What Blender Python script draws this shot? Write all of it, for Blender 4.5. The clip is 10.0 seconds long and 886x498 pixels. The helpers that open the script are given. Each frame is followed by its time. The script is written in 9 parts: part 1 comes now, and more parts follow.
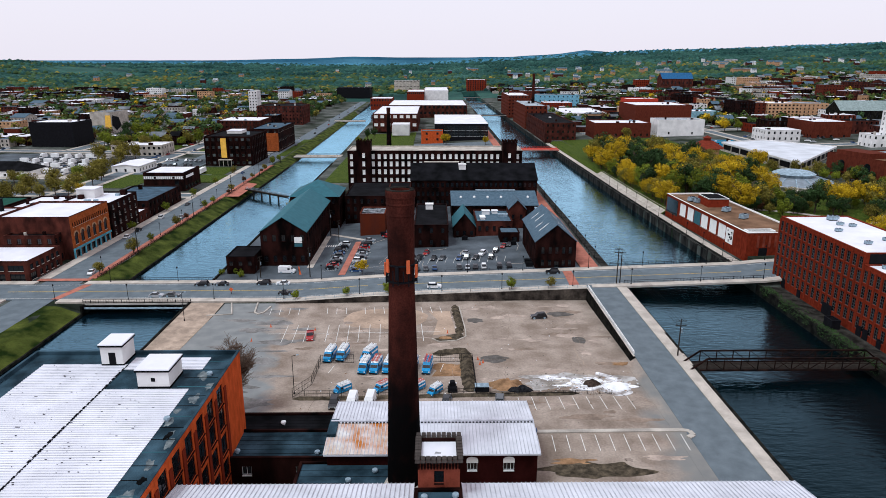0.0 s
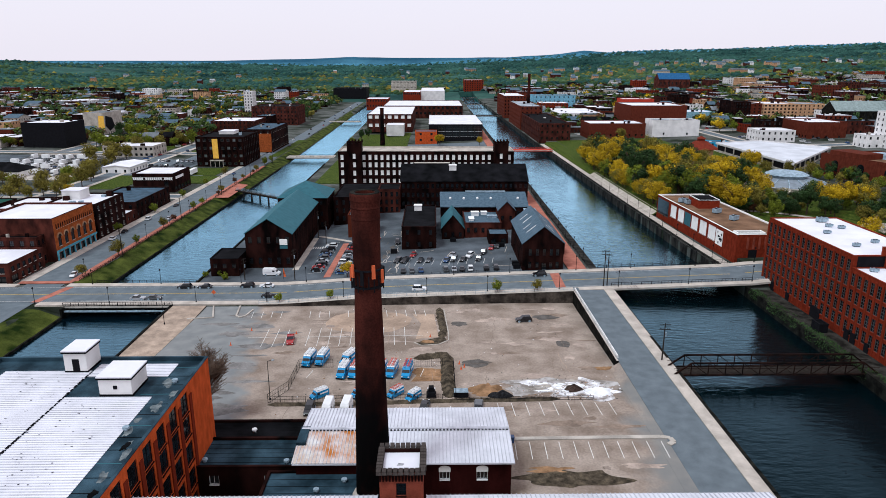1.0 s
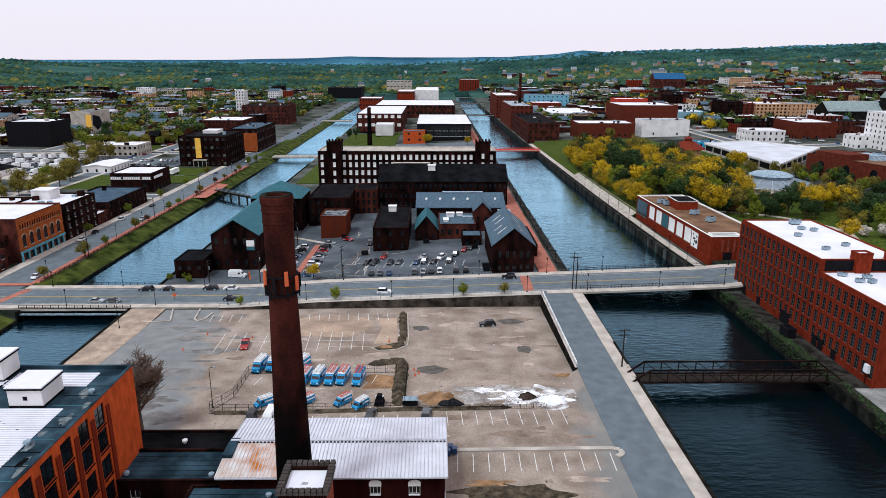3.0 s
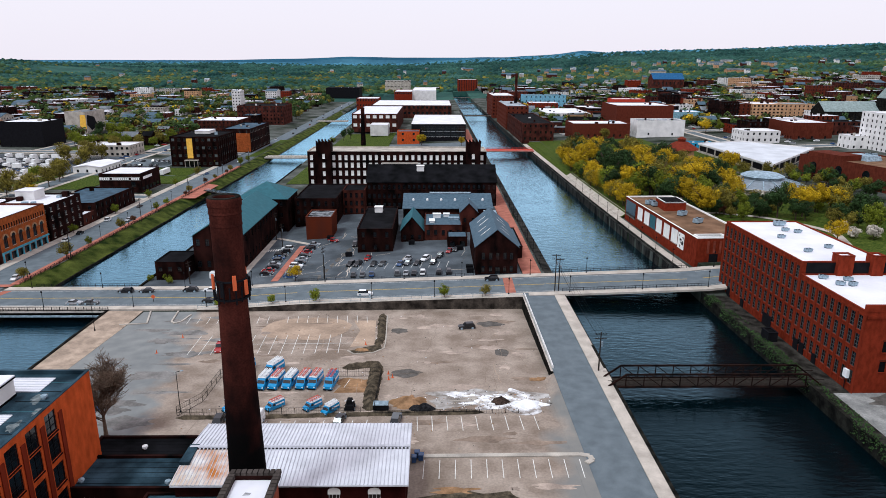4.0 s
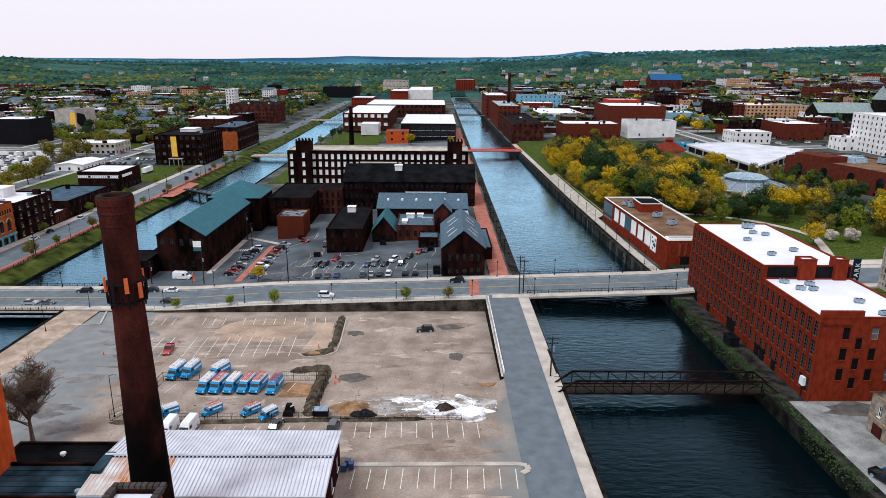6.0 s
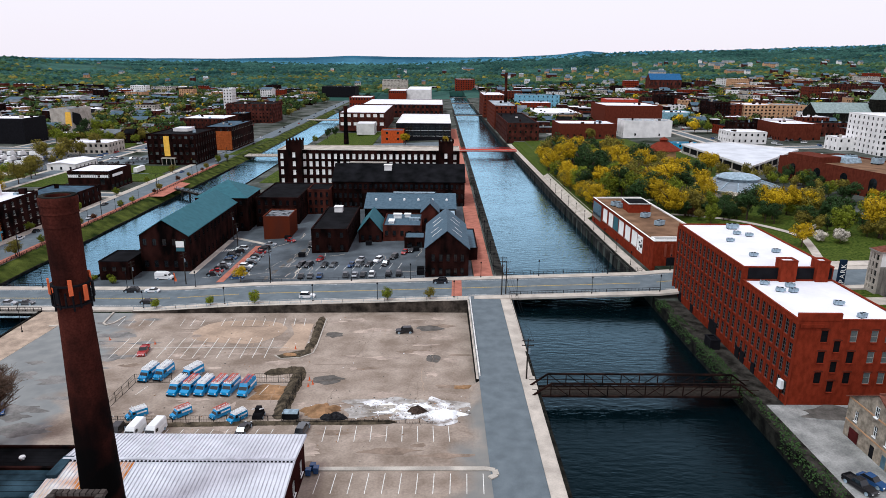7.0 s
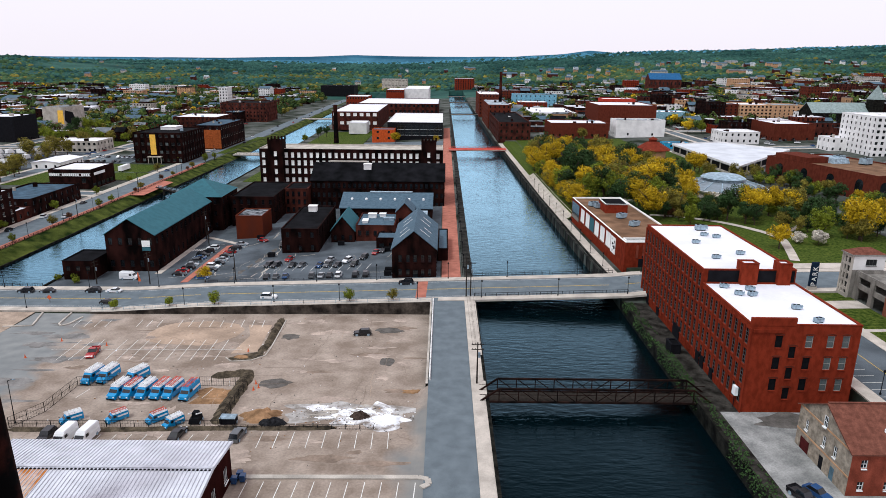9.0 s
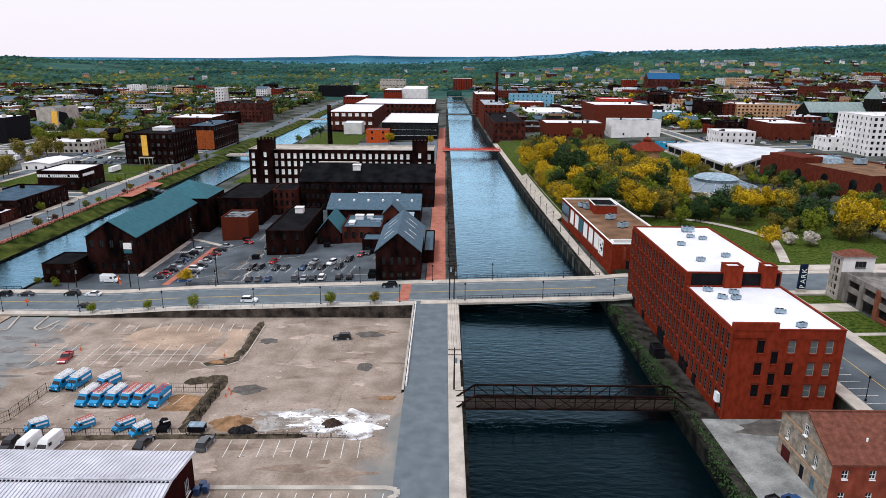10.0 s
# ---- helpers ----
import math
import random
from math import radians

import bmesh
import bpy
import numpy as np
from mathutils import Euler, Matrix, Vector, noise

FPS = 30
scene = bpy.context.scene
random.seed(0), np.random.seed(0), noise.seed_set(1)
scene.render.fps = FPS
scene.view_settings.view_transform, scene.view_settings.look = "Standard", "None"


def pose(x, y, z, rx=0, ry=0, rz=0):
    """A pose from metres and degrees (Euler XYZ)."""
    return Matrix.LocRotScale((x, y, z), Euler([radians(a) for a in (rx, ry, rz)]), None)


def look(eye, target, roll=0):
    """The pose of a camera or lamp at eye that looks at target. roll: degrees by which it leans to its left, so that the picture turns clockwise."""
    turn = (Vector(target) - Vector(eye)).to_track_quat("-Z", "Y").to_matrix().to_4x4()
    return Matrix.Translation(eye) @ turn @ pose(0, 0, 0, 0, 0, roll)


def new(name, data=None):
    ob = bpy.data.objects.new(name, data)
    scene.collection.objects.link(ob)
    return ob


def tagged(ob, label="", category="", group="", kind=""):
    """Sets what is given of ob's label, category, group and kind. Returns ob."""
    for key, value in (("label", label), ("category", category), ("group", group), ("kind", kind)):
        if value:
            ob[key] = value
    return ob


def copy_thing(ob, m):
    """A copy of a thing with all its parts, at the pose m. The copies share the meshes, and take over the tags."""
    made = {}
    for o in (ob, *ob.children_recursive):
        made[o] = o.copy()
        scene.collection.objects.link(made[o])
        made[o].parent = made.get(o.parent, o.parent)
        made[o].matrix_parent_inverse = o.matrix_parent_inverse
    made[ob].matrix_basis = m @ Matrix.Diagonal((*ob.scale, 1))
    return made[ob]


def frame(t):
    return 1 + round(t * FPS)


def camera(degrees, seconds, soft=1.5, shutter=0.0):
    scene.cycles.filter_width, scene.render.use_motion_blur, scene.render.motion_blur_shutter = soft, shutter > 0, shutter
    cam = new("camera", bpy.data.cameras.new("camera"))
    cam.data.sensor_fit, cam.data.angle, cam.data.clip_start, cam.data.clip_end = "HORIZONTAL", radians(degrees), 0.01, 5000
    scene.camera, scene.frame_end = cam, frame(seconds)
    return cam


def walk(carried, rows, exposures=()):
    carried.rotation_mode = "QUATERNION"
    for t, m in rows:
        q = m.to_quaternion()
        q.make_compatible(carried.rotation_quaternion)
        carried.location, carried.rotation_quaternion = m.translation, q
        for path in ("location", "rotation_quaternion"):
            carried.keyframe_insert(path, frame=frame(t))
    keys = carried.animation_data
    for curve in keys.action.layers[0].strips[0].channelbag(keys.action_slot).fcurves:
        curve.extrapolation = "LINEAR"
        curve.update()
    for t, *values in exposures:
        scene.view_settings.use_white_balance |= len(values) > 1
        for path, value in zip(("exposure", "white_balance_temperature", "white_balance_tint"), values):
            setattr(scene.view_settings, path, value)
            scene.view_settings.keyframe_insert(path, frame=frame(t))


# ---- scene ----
cam = camera(68.0, 10.0, soft=0.8)
PATH = [
    (0.0, (-0.307, -12.976, 68.049), (-0.281, -11.052, 67.505), 0.1),
    (0.5, (1.825, -11.633, 67.937), (1.853, -9.708, 67.394), 0.1),
    (1.0, (4.131, -10.455, 67.904), (4.16, -8.53, 67.361), 0.1),
    (1.5, (6.547, -9.45, 67.83), (6.576, -7.525, 67.287), 0.1),
    (2.0, (9.343, -8.161, 67.69), (9.371, -6.237, 67.147), 0.1),
    (2.5, (11.992, -7.094, 67.552), (12.022, -5.17, 67.008), 0.2),
    (4.0, (20.983, -4.009, 67.301), (21.009, -2.085, 66.758), 0.2),
    (4.5, (23.941, -3.029, 67.143), (23.967, -1.104, 66.6), 0.3),
    (5.0, (26.909, -2.117, 67.011), (26.934, -0.192, 66.468), 0.3),
    (5.5, (29.927, -1.21, 66.823), (29.949, 0.714, 66.28), 0.4),
    (7.0, (38.83, 1.472, 66.384), (38.844, 3.397, 65.84), 0.5),
    (7.5, (41.751, 2.272, 66.282), (41.761, 4.196, 65.739), 0.5),
    (8.0, (44.793, 3.166, 66.087), (44.799, 5.091, 65.544), 0.5),
    (8.5, (47.792, 4.012, 65.97), (47.794, 5.936, 65.426), 0.5),
    (9.0, (50.656, 5.02, 65.789), (50.657, 6.944, 65.244), 0.6),
    (9.5, (53.381, 6.397, 65.745), (53.38, 8.321, 65.199), 0.5),
    (10.0, (55.728, 8.119, 65.617), (55.727, 10.044, 65.072), 0.5),
]

walk(cam, [(t, look(eye, target, roll)) for t, eye, target, roll in PATH], [(0.0, 0.29, 5530, -1), (10.0, 0.43, 5660, -1)])

# ---- sky and sun: a bright overcast afternoon ----
world = bpy.data.worlds.new("overcast_sky")
scene.world = world
world.use_nodes = True
wn, wl = world.node_tree.nodes, world.node_tree.links
sky = wn.new("ShaderNodeTexSky")
sky.sky_type, sky.sun_disc = "NISHITA", False
sky.sun_elevation, sky.sun_rotation = radians(61), radians(228)
sky.air_density, sky.dust_density = 1.0, 4.0
veil = wn.new("ShaderNodeMix")
veil.data_type = "RGBA"
veil.inputs[0].default_value = 0.8
veil.inputs[7].default_value = (11.4, 9.3, 9.5, 1)
wl.new(sky.outputs[0], veil.inputs[6])
wl.new(veil.outputs[2], wn["Background"].inputs[0])
wn["Background"].inputs[1].default_value = 0.085
sun = new("sun", bpy.data.lights.new("sun", "SUN"))
sun.data.energy, sun.data.angle, sun.data.color = 1.3, radians(12), (1.0, 0.98, 0.95)
sun.matrix_world = look((-45, -40, 110), (0, 0, 0))

# ---- materials ----


def material(name, colour, rough=0.85, metal=0.0, spread=0.25, scale=0.6, fine=9.0, bump=0.3, second=None, rand=0.0, streak=0.0, spec=0.02):
    """A weathered surface: colour varied by large stains and by fine grain, both in metres, with relief."""
    m = bpy.data.materials.new(name)
    m.use_nodes = True
    n, k = m.node_tree.nodes, m.node_tree.links
    bsdf = n["Principled BSDF"]
    bsdf.inputs["Roughness"].default_value, bsdf.inputs["Metallic"].default_value = rough, metal
    bsdf.inputs["Specular IOR Level"].default_value = spec
    co = n.new("ShaderNodeTexCoord")
    mp = n.new("ShaderNodeMapping")
    mp.inputs["Scale"].default_value = (1, 1, 1 - 0.85 * streak)
    k.new(co.outputs["Object"], mp.inputs[0])
    big, small = n.new("ShaderNodeTexNoise"), n.new("ShaderNodeTexNoise")
    big.inputs["Scale"].default_value, big.inputs["Detail"].default_value = scale, 6
    small.inputs["Scale"].default_value, small.inputs["Detail"].default_value = fine, 3
    k.new(mp.outputs[0], big.inputs["Vector"])
    k.new(co.outputs["Object"], small.inputs["Vector"])
    ramp = n.new("ShaderNodeValToRGB")
    dark = [c * (1 - spread) for c in colour]
    other = second or [min(1, c * (1 + spread)) for c in colour]
    ramp.color_ramp.elements[0].position, ramp.color_ramp.elements[1].position = 0.35, 0.68
    ramp.color_ramp.elements[0].color, ramp.color_ramp.elements[1].color = (*dark, 1), (*other, 1)
    k.new(big.outputs[0], ramp.inputs[0])
    mix = n.new("ShaderNodeMix")
    mix.data_type, mix.blend_type = "RGBA", "OVERLAY"
    mix.inputs[0].default_value = min(0.9, spread * 1.2)
    k.new(ramp.outputs[0], mix.inputs[6])
    k.new(small.outputs[0], mix.inputs[7])
    last = mix.outputs[2]
    if rand:
        info = n.new("ShaderNodeObjectInfo")
        hsv = n.new("ShaderNodeHueSaturation")
        rng = n.new("ShaderNodeMapRange")
        rng.inputs[3].default_value, rng.inputs[4].default_value = 1 - rand, 1 + rand
        k.new(info.outputs["Random"], rng.inputs[0])
        k.new(rng.outputs[0], hsv.inputs["Value"])
        k.new(last, hsv.inputs["Color"])
        last = hsv.outputs[0]
    k.new(last, bsdf.inputs["Base Color"])
    if bump:
        b = n.new("ShaderNodeBump")
        b.inputs["Strength"].default_value, b.inputs["Distance"].default_value = bump, 0.05
        k.new(small.outputs[0], b.inputs["Height"])
        k.new(b.outputs[0], bsdf.inputs["Normal"])
    return m


def island(m, low, high):
    """Lets each separate piece of a joined mesh have a brightness of its own."""
    n, k = m.node_tree.nodes, m.node_tree.links
    bsdf = n["Principled BSDF"]
    link = bsdf.inputs["Base Color"].links[0]
    src = link.from_socket
    g, rng, hsv = n.new("ShaderNodeNewGeometry"), n.new("ShaderNodeMapRange"), n.new("ShaderNodeHueSaturation")
    rng.inputs[3].default_value, rng.inputs[4].default_value = low, high
    k.new(g.outputs["Random Per Island"], rng.inputs[0])
    k.new(rng.outputs[0], hsv.inputs["Value"])
    k.new(src, hsv.inputs["Color"])
    k.new(hsv.outputs[0], bsdf.inputs["Base Color"])
    return m


BRICK_RED = material("red_brick", (0.165, 0.024, 0.0105), spread=0.22, scale=1.1, fine=14, rand=0.08, streak=0.5)
BRICK_ORANGE = material("orange_brick", (0.46, 0.078, 0.019), spread=0.22, scale=0.9, fine=14, streak=0.6)
BRICK_DARK = material("sooty_brick", (0.004, 0.0028, 0.003), spread=0.5, scale=0.3, second=(0.024, 0.0085, 0.007), rand=0.2, streak=0.6)
BRICK_BROWN = material("brown_brick", (0.04, 0.015, 0.012), spread=0.4, scale=0.3, second=(0.095, 0.028, 0.02), rand=0.25, streak=0.5)
BRICK_CHIMNEY = material("chimney_brick", (0.02, 0.0085, 0.008), spread=0.6, scale=0.2, second=(0.075, 0.02, 0.014), fine=4, bump=0.5, streak=0.8)
BRICK_THEATRE = material("deep_red_brick", (0.1, 0.024, 0.014), spread=0.22, scale=0.8, fine=10, streak=0.5)
BRICK_TAN = material("tan_brick", (0.42, 0.25, 0.14), spread=0.2, scale=0.3, rand=0.2)
STONE_GREY = material("grey_rubble_stone", (0.27, 0.23, 0.18), spread=0.35, scale=0.8, fine=2.5, bump=0.8)
CONCRETE = material("pale_concrete", (0.42, 0.38, 0.33), spread=0.25, scale=0.25, fine=5)
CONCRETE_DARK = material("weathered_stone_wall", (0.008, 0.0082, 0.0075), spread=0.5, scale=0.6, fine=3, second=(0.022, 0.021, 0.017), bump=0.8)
WHITE_PAINT = material("white_paint", (0.78, 0.78, 0.77), spread=0.08, scale=0.3, rough=0.6)
WHITE_WALL = material("white_render", (0.72, 0.7, 0.68), spread=0.12, scale=0.2, rand=0.1)
ROOF_WHITE = material("white_roof_membrane", (0.72, 0.71, 0.75), spread=0.09, scale=0.12, rough=0.55, fine=1.2)
ROOF_METAL = material("white_ribbed_metal", (0.62, 0.62, 0.66), spread=0.12, scale=0.25, rough=0.45, fine=1.5)
ROOF_RUST = material("rusting_white_metal", (0.7, 0.6, 0.48), spread=0.3, scale=0.16, rough=0.7, second=(0.74, 0.73, 0.74), fine=1.0)
ROOF_BLACK = material("black_tar_roof", (0.004, 0.0045, 0.005), spread=0.35, scale=0.2, rough=0.85, second=(0.011, 0.011, 0.013))
ROOF_BLUE = material("blue_green_slate", (0.048, 0.125, 0.15), spread=0.1, scale=0.6, fine=3, rough=0.6, rand=0.06)
ROOF_GREY = material("grey_slate", (0.07, 0.11, 0.145), spread=0.15, scale=0.9, rough=0.55, second=(0.095, 0.14, 0.18))
ROOF_MEMBRANE = material("dark_blue_membrane", (0.018, 0.036, 0.05), spread=0.4, scale=0.22, rough=0.6, second=(0.05, 0.09, 0.12))
ROOF_BROWN = material("brown_gravel_roof", (0.17, 0.1, 0.06), spread=0.35, scale=0.15, fine=6)
ROOF_SHINGLE = material("red_brown_shingle", (0.14, 0.055, 0.038), spread=0.25, scale=1.2, fine=5, bump=0.5)
ROOF_TOWN = material("town_flat_roof", (0.24, 0.26, 0.28), spread=0.5, scale=0.08, rand=0.55)
GLASS = material("dark_window_glass", (0.006, 0.008, 0.01), rough=0.12, spread=0.3, scale=0.5, bump=0, spec=0.5)
GLASS_PALE = material("pale_window_glass", (0.1, 0.12, 0.12), rough=0.25, spread=0.35, scale=0.5, bump=0, spec=0.5)
PANEL_WHITE = material("white_window_boards", (0.85, 0.84, 0.8), rough=0.5, spread=0.06, scale=0.4, bump=0)
ASPHALT = material("asphalt", (0.13, 0.152, 0.168), spread=0.14, scale=0.35, fine=6, second=(0.15, 0.174, 0.19))
ASPHALT_DARK = material("newer_asphalt", (0.088, 0.1, 0.112), spread=0.35, scale=0.1, fine=6)
LOT = material("worn_parking_asphalt", (0.288, 0.225, 0.177), spread=0.3, scale=0.16, fine=2.2, second=(0.36, 0.297, 0.245))
PAVING = material("concrete_paving", (0.45, 0.4, 0.345), spread=0.18, scale=0.3, fine=4)
BRICK_PAVING = material("red_brick_paving", (0.36, 0.14, 0.1), spread=0.2, scale=0.4, fine=4)
EARTH = material("bare_earth", (0.27, 0.16, 0.085), spread=0.35, scale=0.4, fine=2, bump=0.8)
BANK_GRASS = material("rough_bank_grass", (0.018, 0.036, 0.006), spread=0.5, scale=0.16, fine=3, second=(0.085, 0.1, 0.02), bump=0.6)
GRASS = material("grass", (0.03, 0.062, 0.008), spread=0.35, scale=1.1, fine=7, second=(0.09, 0.11, 0.02), bump=0.4)
SALT = material("white_powder_pile", (0.82, 0.82, 0.84), spread=0.15, scale=0.5, fine=2, bump=0.7)
STEEL_RUST = material("rusted_steel", (0.007, 0.0055, 0.0055), rough=0.8, spread=0.4, scale=0.5, second=(0.022, 0.0105, 0.008))
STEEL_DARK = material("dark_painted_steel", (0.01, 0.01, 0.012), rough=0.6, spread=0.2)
GALV = material("galvanised_metal", (0.3, 0.38, 0.44), rough=0.5, metal=0.2, spread=0.35, scale=1.0)
WOOD_POLE = material("weathered_timber", (0.03, 0.025, 0.021), spread=0.3, scale=1.5)
RED_STEEL = material("red_painted_steel", (0.45, 0.05, 0.03), rough=0.5, spread=0.2)
YELLOW = material("yellow_banner", (0.85, 0.5, 0.08), rough=0.6, spread=0.1)
ORANGE_PLASTIC = material("orange_panel", (0.6, 0.13, 0.05), rough=0.5, spread=0.15)
PAINT_WHITE = material("road_paint_white", (0.68, 0.66, 0.62), spread=0.2, scale=1.0)
PAINT_YELLOW = material("road_paint_yellow", (0.6, 0.42, 0.08), spread=0.2, scale=1.0)
BARK = material("bark", (0.07, 0.05, 0.04), spread=0.3, scale=2)
LEAF = [island(material("leaves_" + n, c, rough=0.7, spread=0.3, scale=0.3, bump=0, rand=0.25, spec=0.1), 0.72, 1.3) for n, c in (
    ("golden", (0.4, 0.27, 0.006)), ("spring_green", (0.13, 0.155, 0.012)), ("deep_green", (0.026, 0.05, 0.014)),
    ("olive", (0.16, 0.135, 0.022)), ("bronze", (0.09, 0.04, 0.02)), ("blossom", (0.55, 0.5, 0.42)))]
RUBBER = material("tyre_rubber", (0.015, 0.015, 0.016), rough=0.9, spread=0.1, bump=0)
CAR_GLASS = material("tinted_car_glass", (0.01, 0.012, 0.015), rough=0.08, spread=0.1, bump=0, spec=0.5)
CAR_PAINT = {n: material("car_paint_" + n, c, rough=0.22, spread=0.05, bump=0, spec=0.5) for n, c in (
    ("black", (0.012, 0.012, 0.014)), ("white", (0.75, 0.75, 0.75)), ("silver", (0.35, 0.36, 0.38)), ("grey", (0.09, 0.095, 0.1)),
    ("red", (0.3, 0.015, 0.015)), ("blue", (0.02, 0.06, 0.16)), ("teal", (0.02, 0.24, 0.5)), ("orange", (0.6, 0.12, 0.03)))}

def graded(m, axis, lo, hi, tint, wobble=0.5):
    """Lays a tint such as rust over a surface along one axis of the thing, with a ragged edge."""
    n, k = m.node_tree.nodes, m.node_tree.links
    bsdf = n["Principled BSDF"]
    src = bsdf.inputs["Base Color"].links[0].from_socket
    co, sep, rg, nz, mix = (n.new("ShaderNode" + s) for s in ("TexCoord", "SeparateXYZ", "MapRange", "TexNoise", "Mix"))
    rg.inputs[1].default_value, rg.inputs[2].default_value = lo, hi
    nz.inputs["Scale"].default_value, nz.inputs["Detail"].default_value = 0.35, 6
    k.new(co.outputs["Object"], sep.inputs[0])
    k.new(co.outputs["Object"], nz.inputs["Vector"])
    k.new(sep.outputs[axis], rg.inputs[0])
    s1, s2 = n.new("ShaderNodeMath"), n.new("ShaderNodeMath")
    s1.operation, s1.inputs[1].default_value = "SUBTRACT", 0.5
    s2.operation, s2.use_clamp, s2.inputs[1].default_value = "MULTIPLY_ADD", True, wobble * 4
    k.new(nz.outputs[0], s1.inputs[0])
    k.new(s1.outputs[0], s2.inputs[0])
    k.new(rg.outputs[0], s2.inputs[2])
    mix.data_type = "RGBA"
    mix.inputs[7].default_value = (*tint, 1)
    k.new(s2.outputs[0], mix.inputs[0])
    k.new(src, mix.inputs[6])
    k.new(mix.outputs[2], bsdf.inputs["Base Color"])
    return m


# chimney brick runs to near black from z 36 down to 16
graded(BRICK_CHIMNEY, "Z", 36, 16, (0.003, 0.0028, 0.003), 0.6)
graded(ROOF_RUST, "X", -20, -4, (0.42, 0.15, 0.03), 0.7)



def two_surfaces(m, colour, second, lean, offset, wobble, beyond=False):
    """Lets another worn surface take over beyond a slanting, ragged line across the ground."""
    n, k = m.node_tree.nodes, m.node_tree.links
    bsdf = n["Principled BSDF"]
    src = bsdf.inputs["Base Color"].links[0].from_socket
    co, sep, nz, fine, mix, inner = (n.new("ShaderNode" + s) for s in ("TexCoord", "SeparateXYZ", "TexNoise", "TexNoise", "Mix", "Mix"))
    nz.inputs["Scale"].default_value, nz.inputs["Detail"].default_value = 0.12, 8
    fine.inputs["Scale"].default_value, fine.inputs["Detail"].default_value = 0.25, 6
    k.new(co.outputs["Object"], sep.inputs[0])
    k.new(co.outputs["Object"], nz.inputs["Vector"])
    k.new(co.outputs["Object"], fine.inputs["Vector"])
    a, b, rg = n.new("ShaderNodeMath"), n.new("ShaderNodeMath"), n.new("ShaderNodeMapRange")
    a.operation, a.inputs[1].default_value = "MULTIPLY_ADD", lean
    b.operation, b.inputs[1].default_value = "MULTIPLY_ADD", wobble
    k.new(sep.outputs["Y"], a.inputs[0])
    k.new(sep.outputs["X"], a.inputs[2])
    k.new(nz.outputs[0], b.inputs[0])
    k.new(a.outputs[0], b.inputs[2])
    rg.inputs[1].default_value, rg.inputs[2].default_value = (offset - 2.5, offset + 2.5) if beyond else (offset + 2.5, offset - 2.5)
    k.new(b.outputs[0], rg.inputs[0])
    inner.data_type = mix.data_type = "RGBA"
    inner.inputs[6].default_value, inner.inputs[7].default_value = (*colour, 1), (*second, 1)
    k.new(fine.outputs[0], inner.inputs[0])
    k.new(rg.outputs[0], mix.inputs[0])
    k.new(src, mix.inputs[6])
    k.new(inner.outputs[2], mix.inputs[7])
    k.new(mix.outputs[2], bsdf.inputs["Base Color"])
    return m


two_surfaces(LOT, (0.12, 0.13, 0.135), (0.3, 0.3, 0.285), 0.21, -1.8, 22.0)
two_surfaces(LOT, (0.13, 0.14, 0.145), (0.27, 0.25, 0.22), -0.14, 37.5, 16.0, True)

# ground sheet: grass and earth near by, woods and fields further out
TERRAIN = material("town_ground", (0.03, 0.042, 0.024), spread=0.5, scale=0.045, fine=0.4, second=(0.125, 0.13, 0.12), bump=0.2)
# HILL's teal is distance haze put into the woods' colour
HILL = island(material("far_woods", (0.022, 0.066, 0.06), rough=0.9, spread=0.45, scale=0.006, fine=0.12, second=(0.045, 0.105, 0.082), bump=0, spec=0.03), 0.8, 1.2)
FAR_GREEN = island(material("far_spring_woods", (0.042, 0.09, 0.042), rough=0.9, spread=0.4, scale=0.01, fine=0.15, second=(0.075, 0.12, 0.052), bump=0, spec=0.03), 0.8, 1.2)
TOWN_GREEN = island(material("town_tree_leaves", (0.05, 0.09, 0.025), rough=0.8, spread=0.35, scale=0.05, fine=0.5, second=(0.11, 0.15, 0.035), bump=0, spec=0.05), 0.75, 1.25)
TOWN_OLIVE = island(material("town_olive_leaves", (0.12, 0.115, 0.026), rough=0.8, spread=0.35, scale=0.05, fine=0.5, second=(0.2, 0.165, 0.03), bump=0, spec=0.05), 0.75, 1.25)
# the ridge's blue is haze painted into its base colour
RIDGE = material("haze_blue_ridge", (0.06, 0.17, 0.26), rough=1, spread=0.2, scale=0.003, fine=0.05, second=(0.09, 0.23, 0.32), bump=0, spec=0)


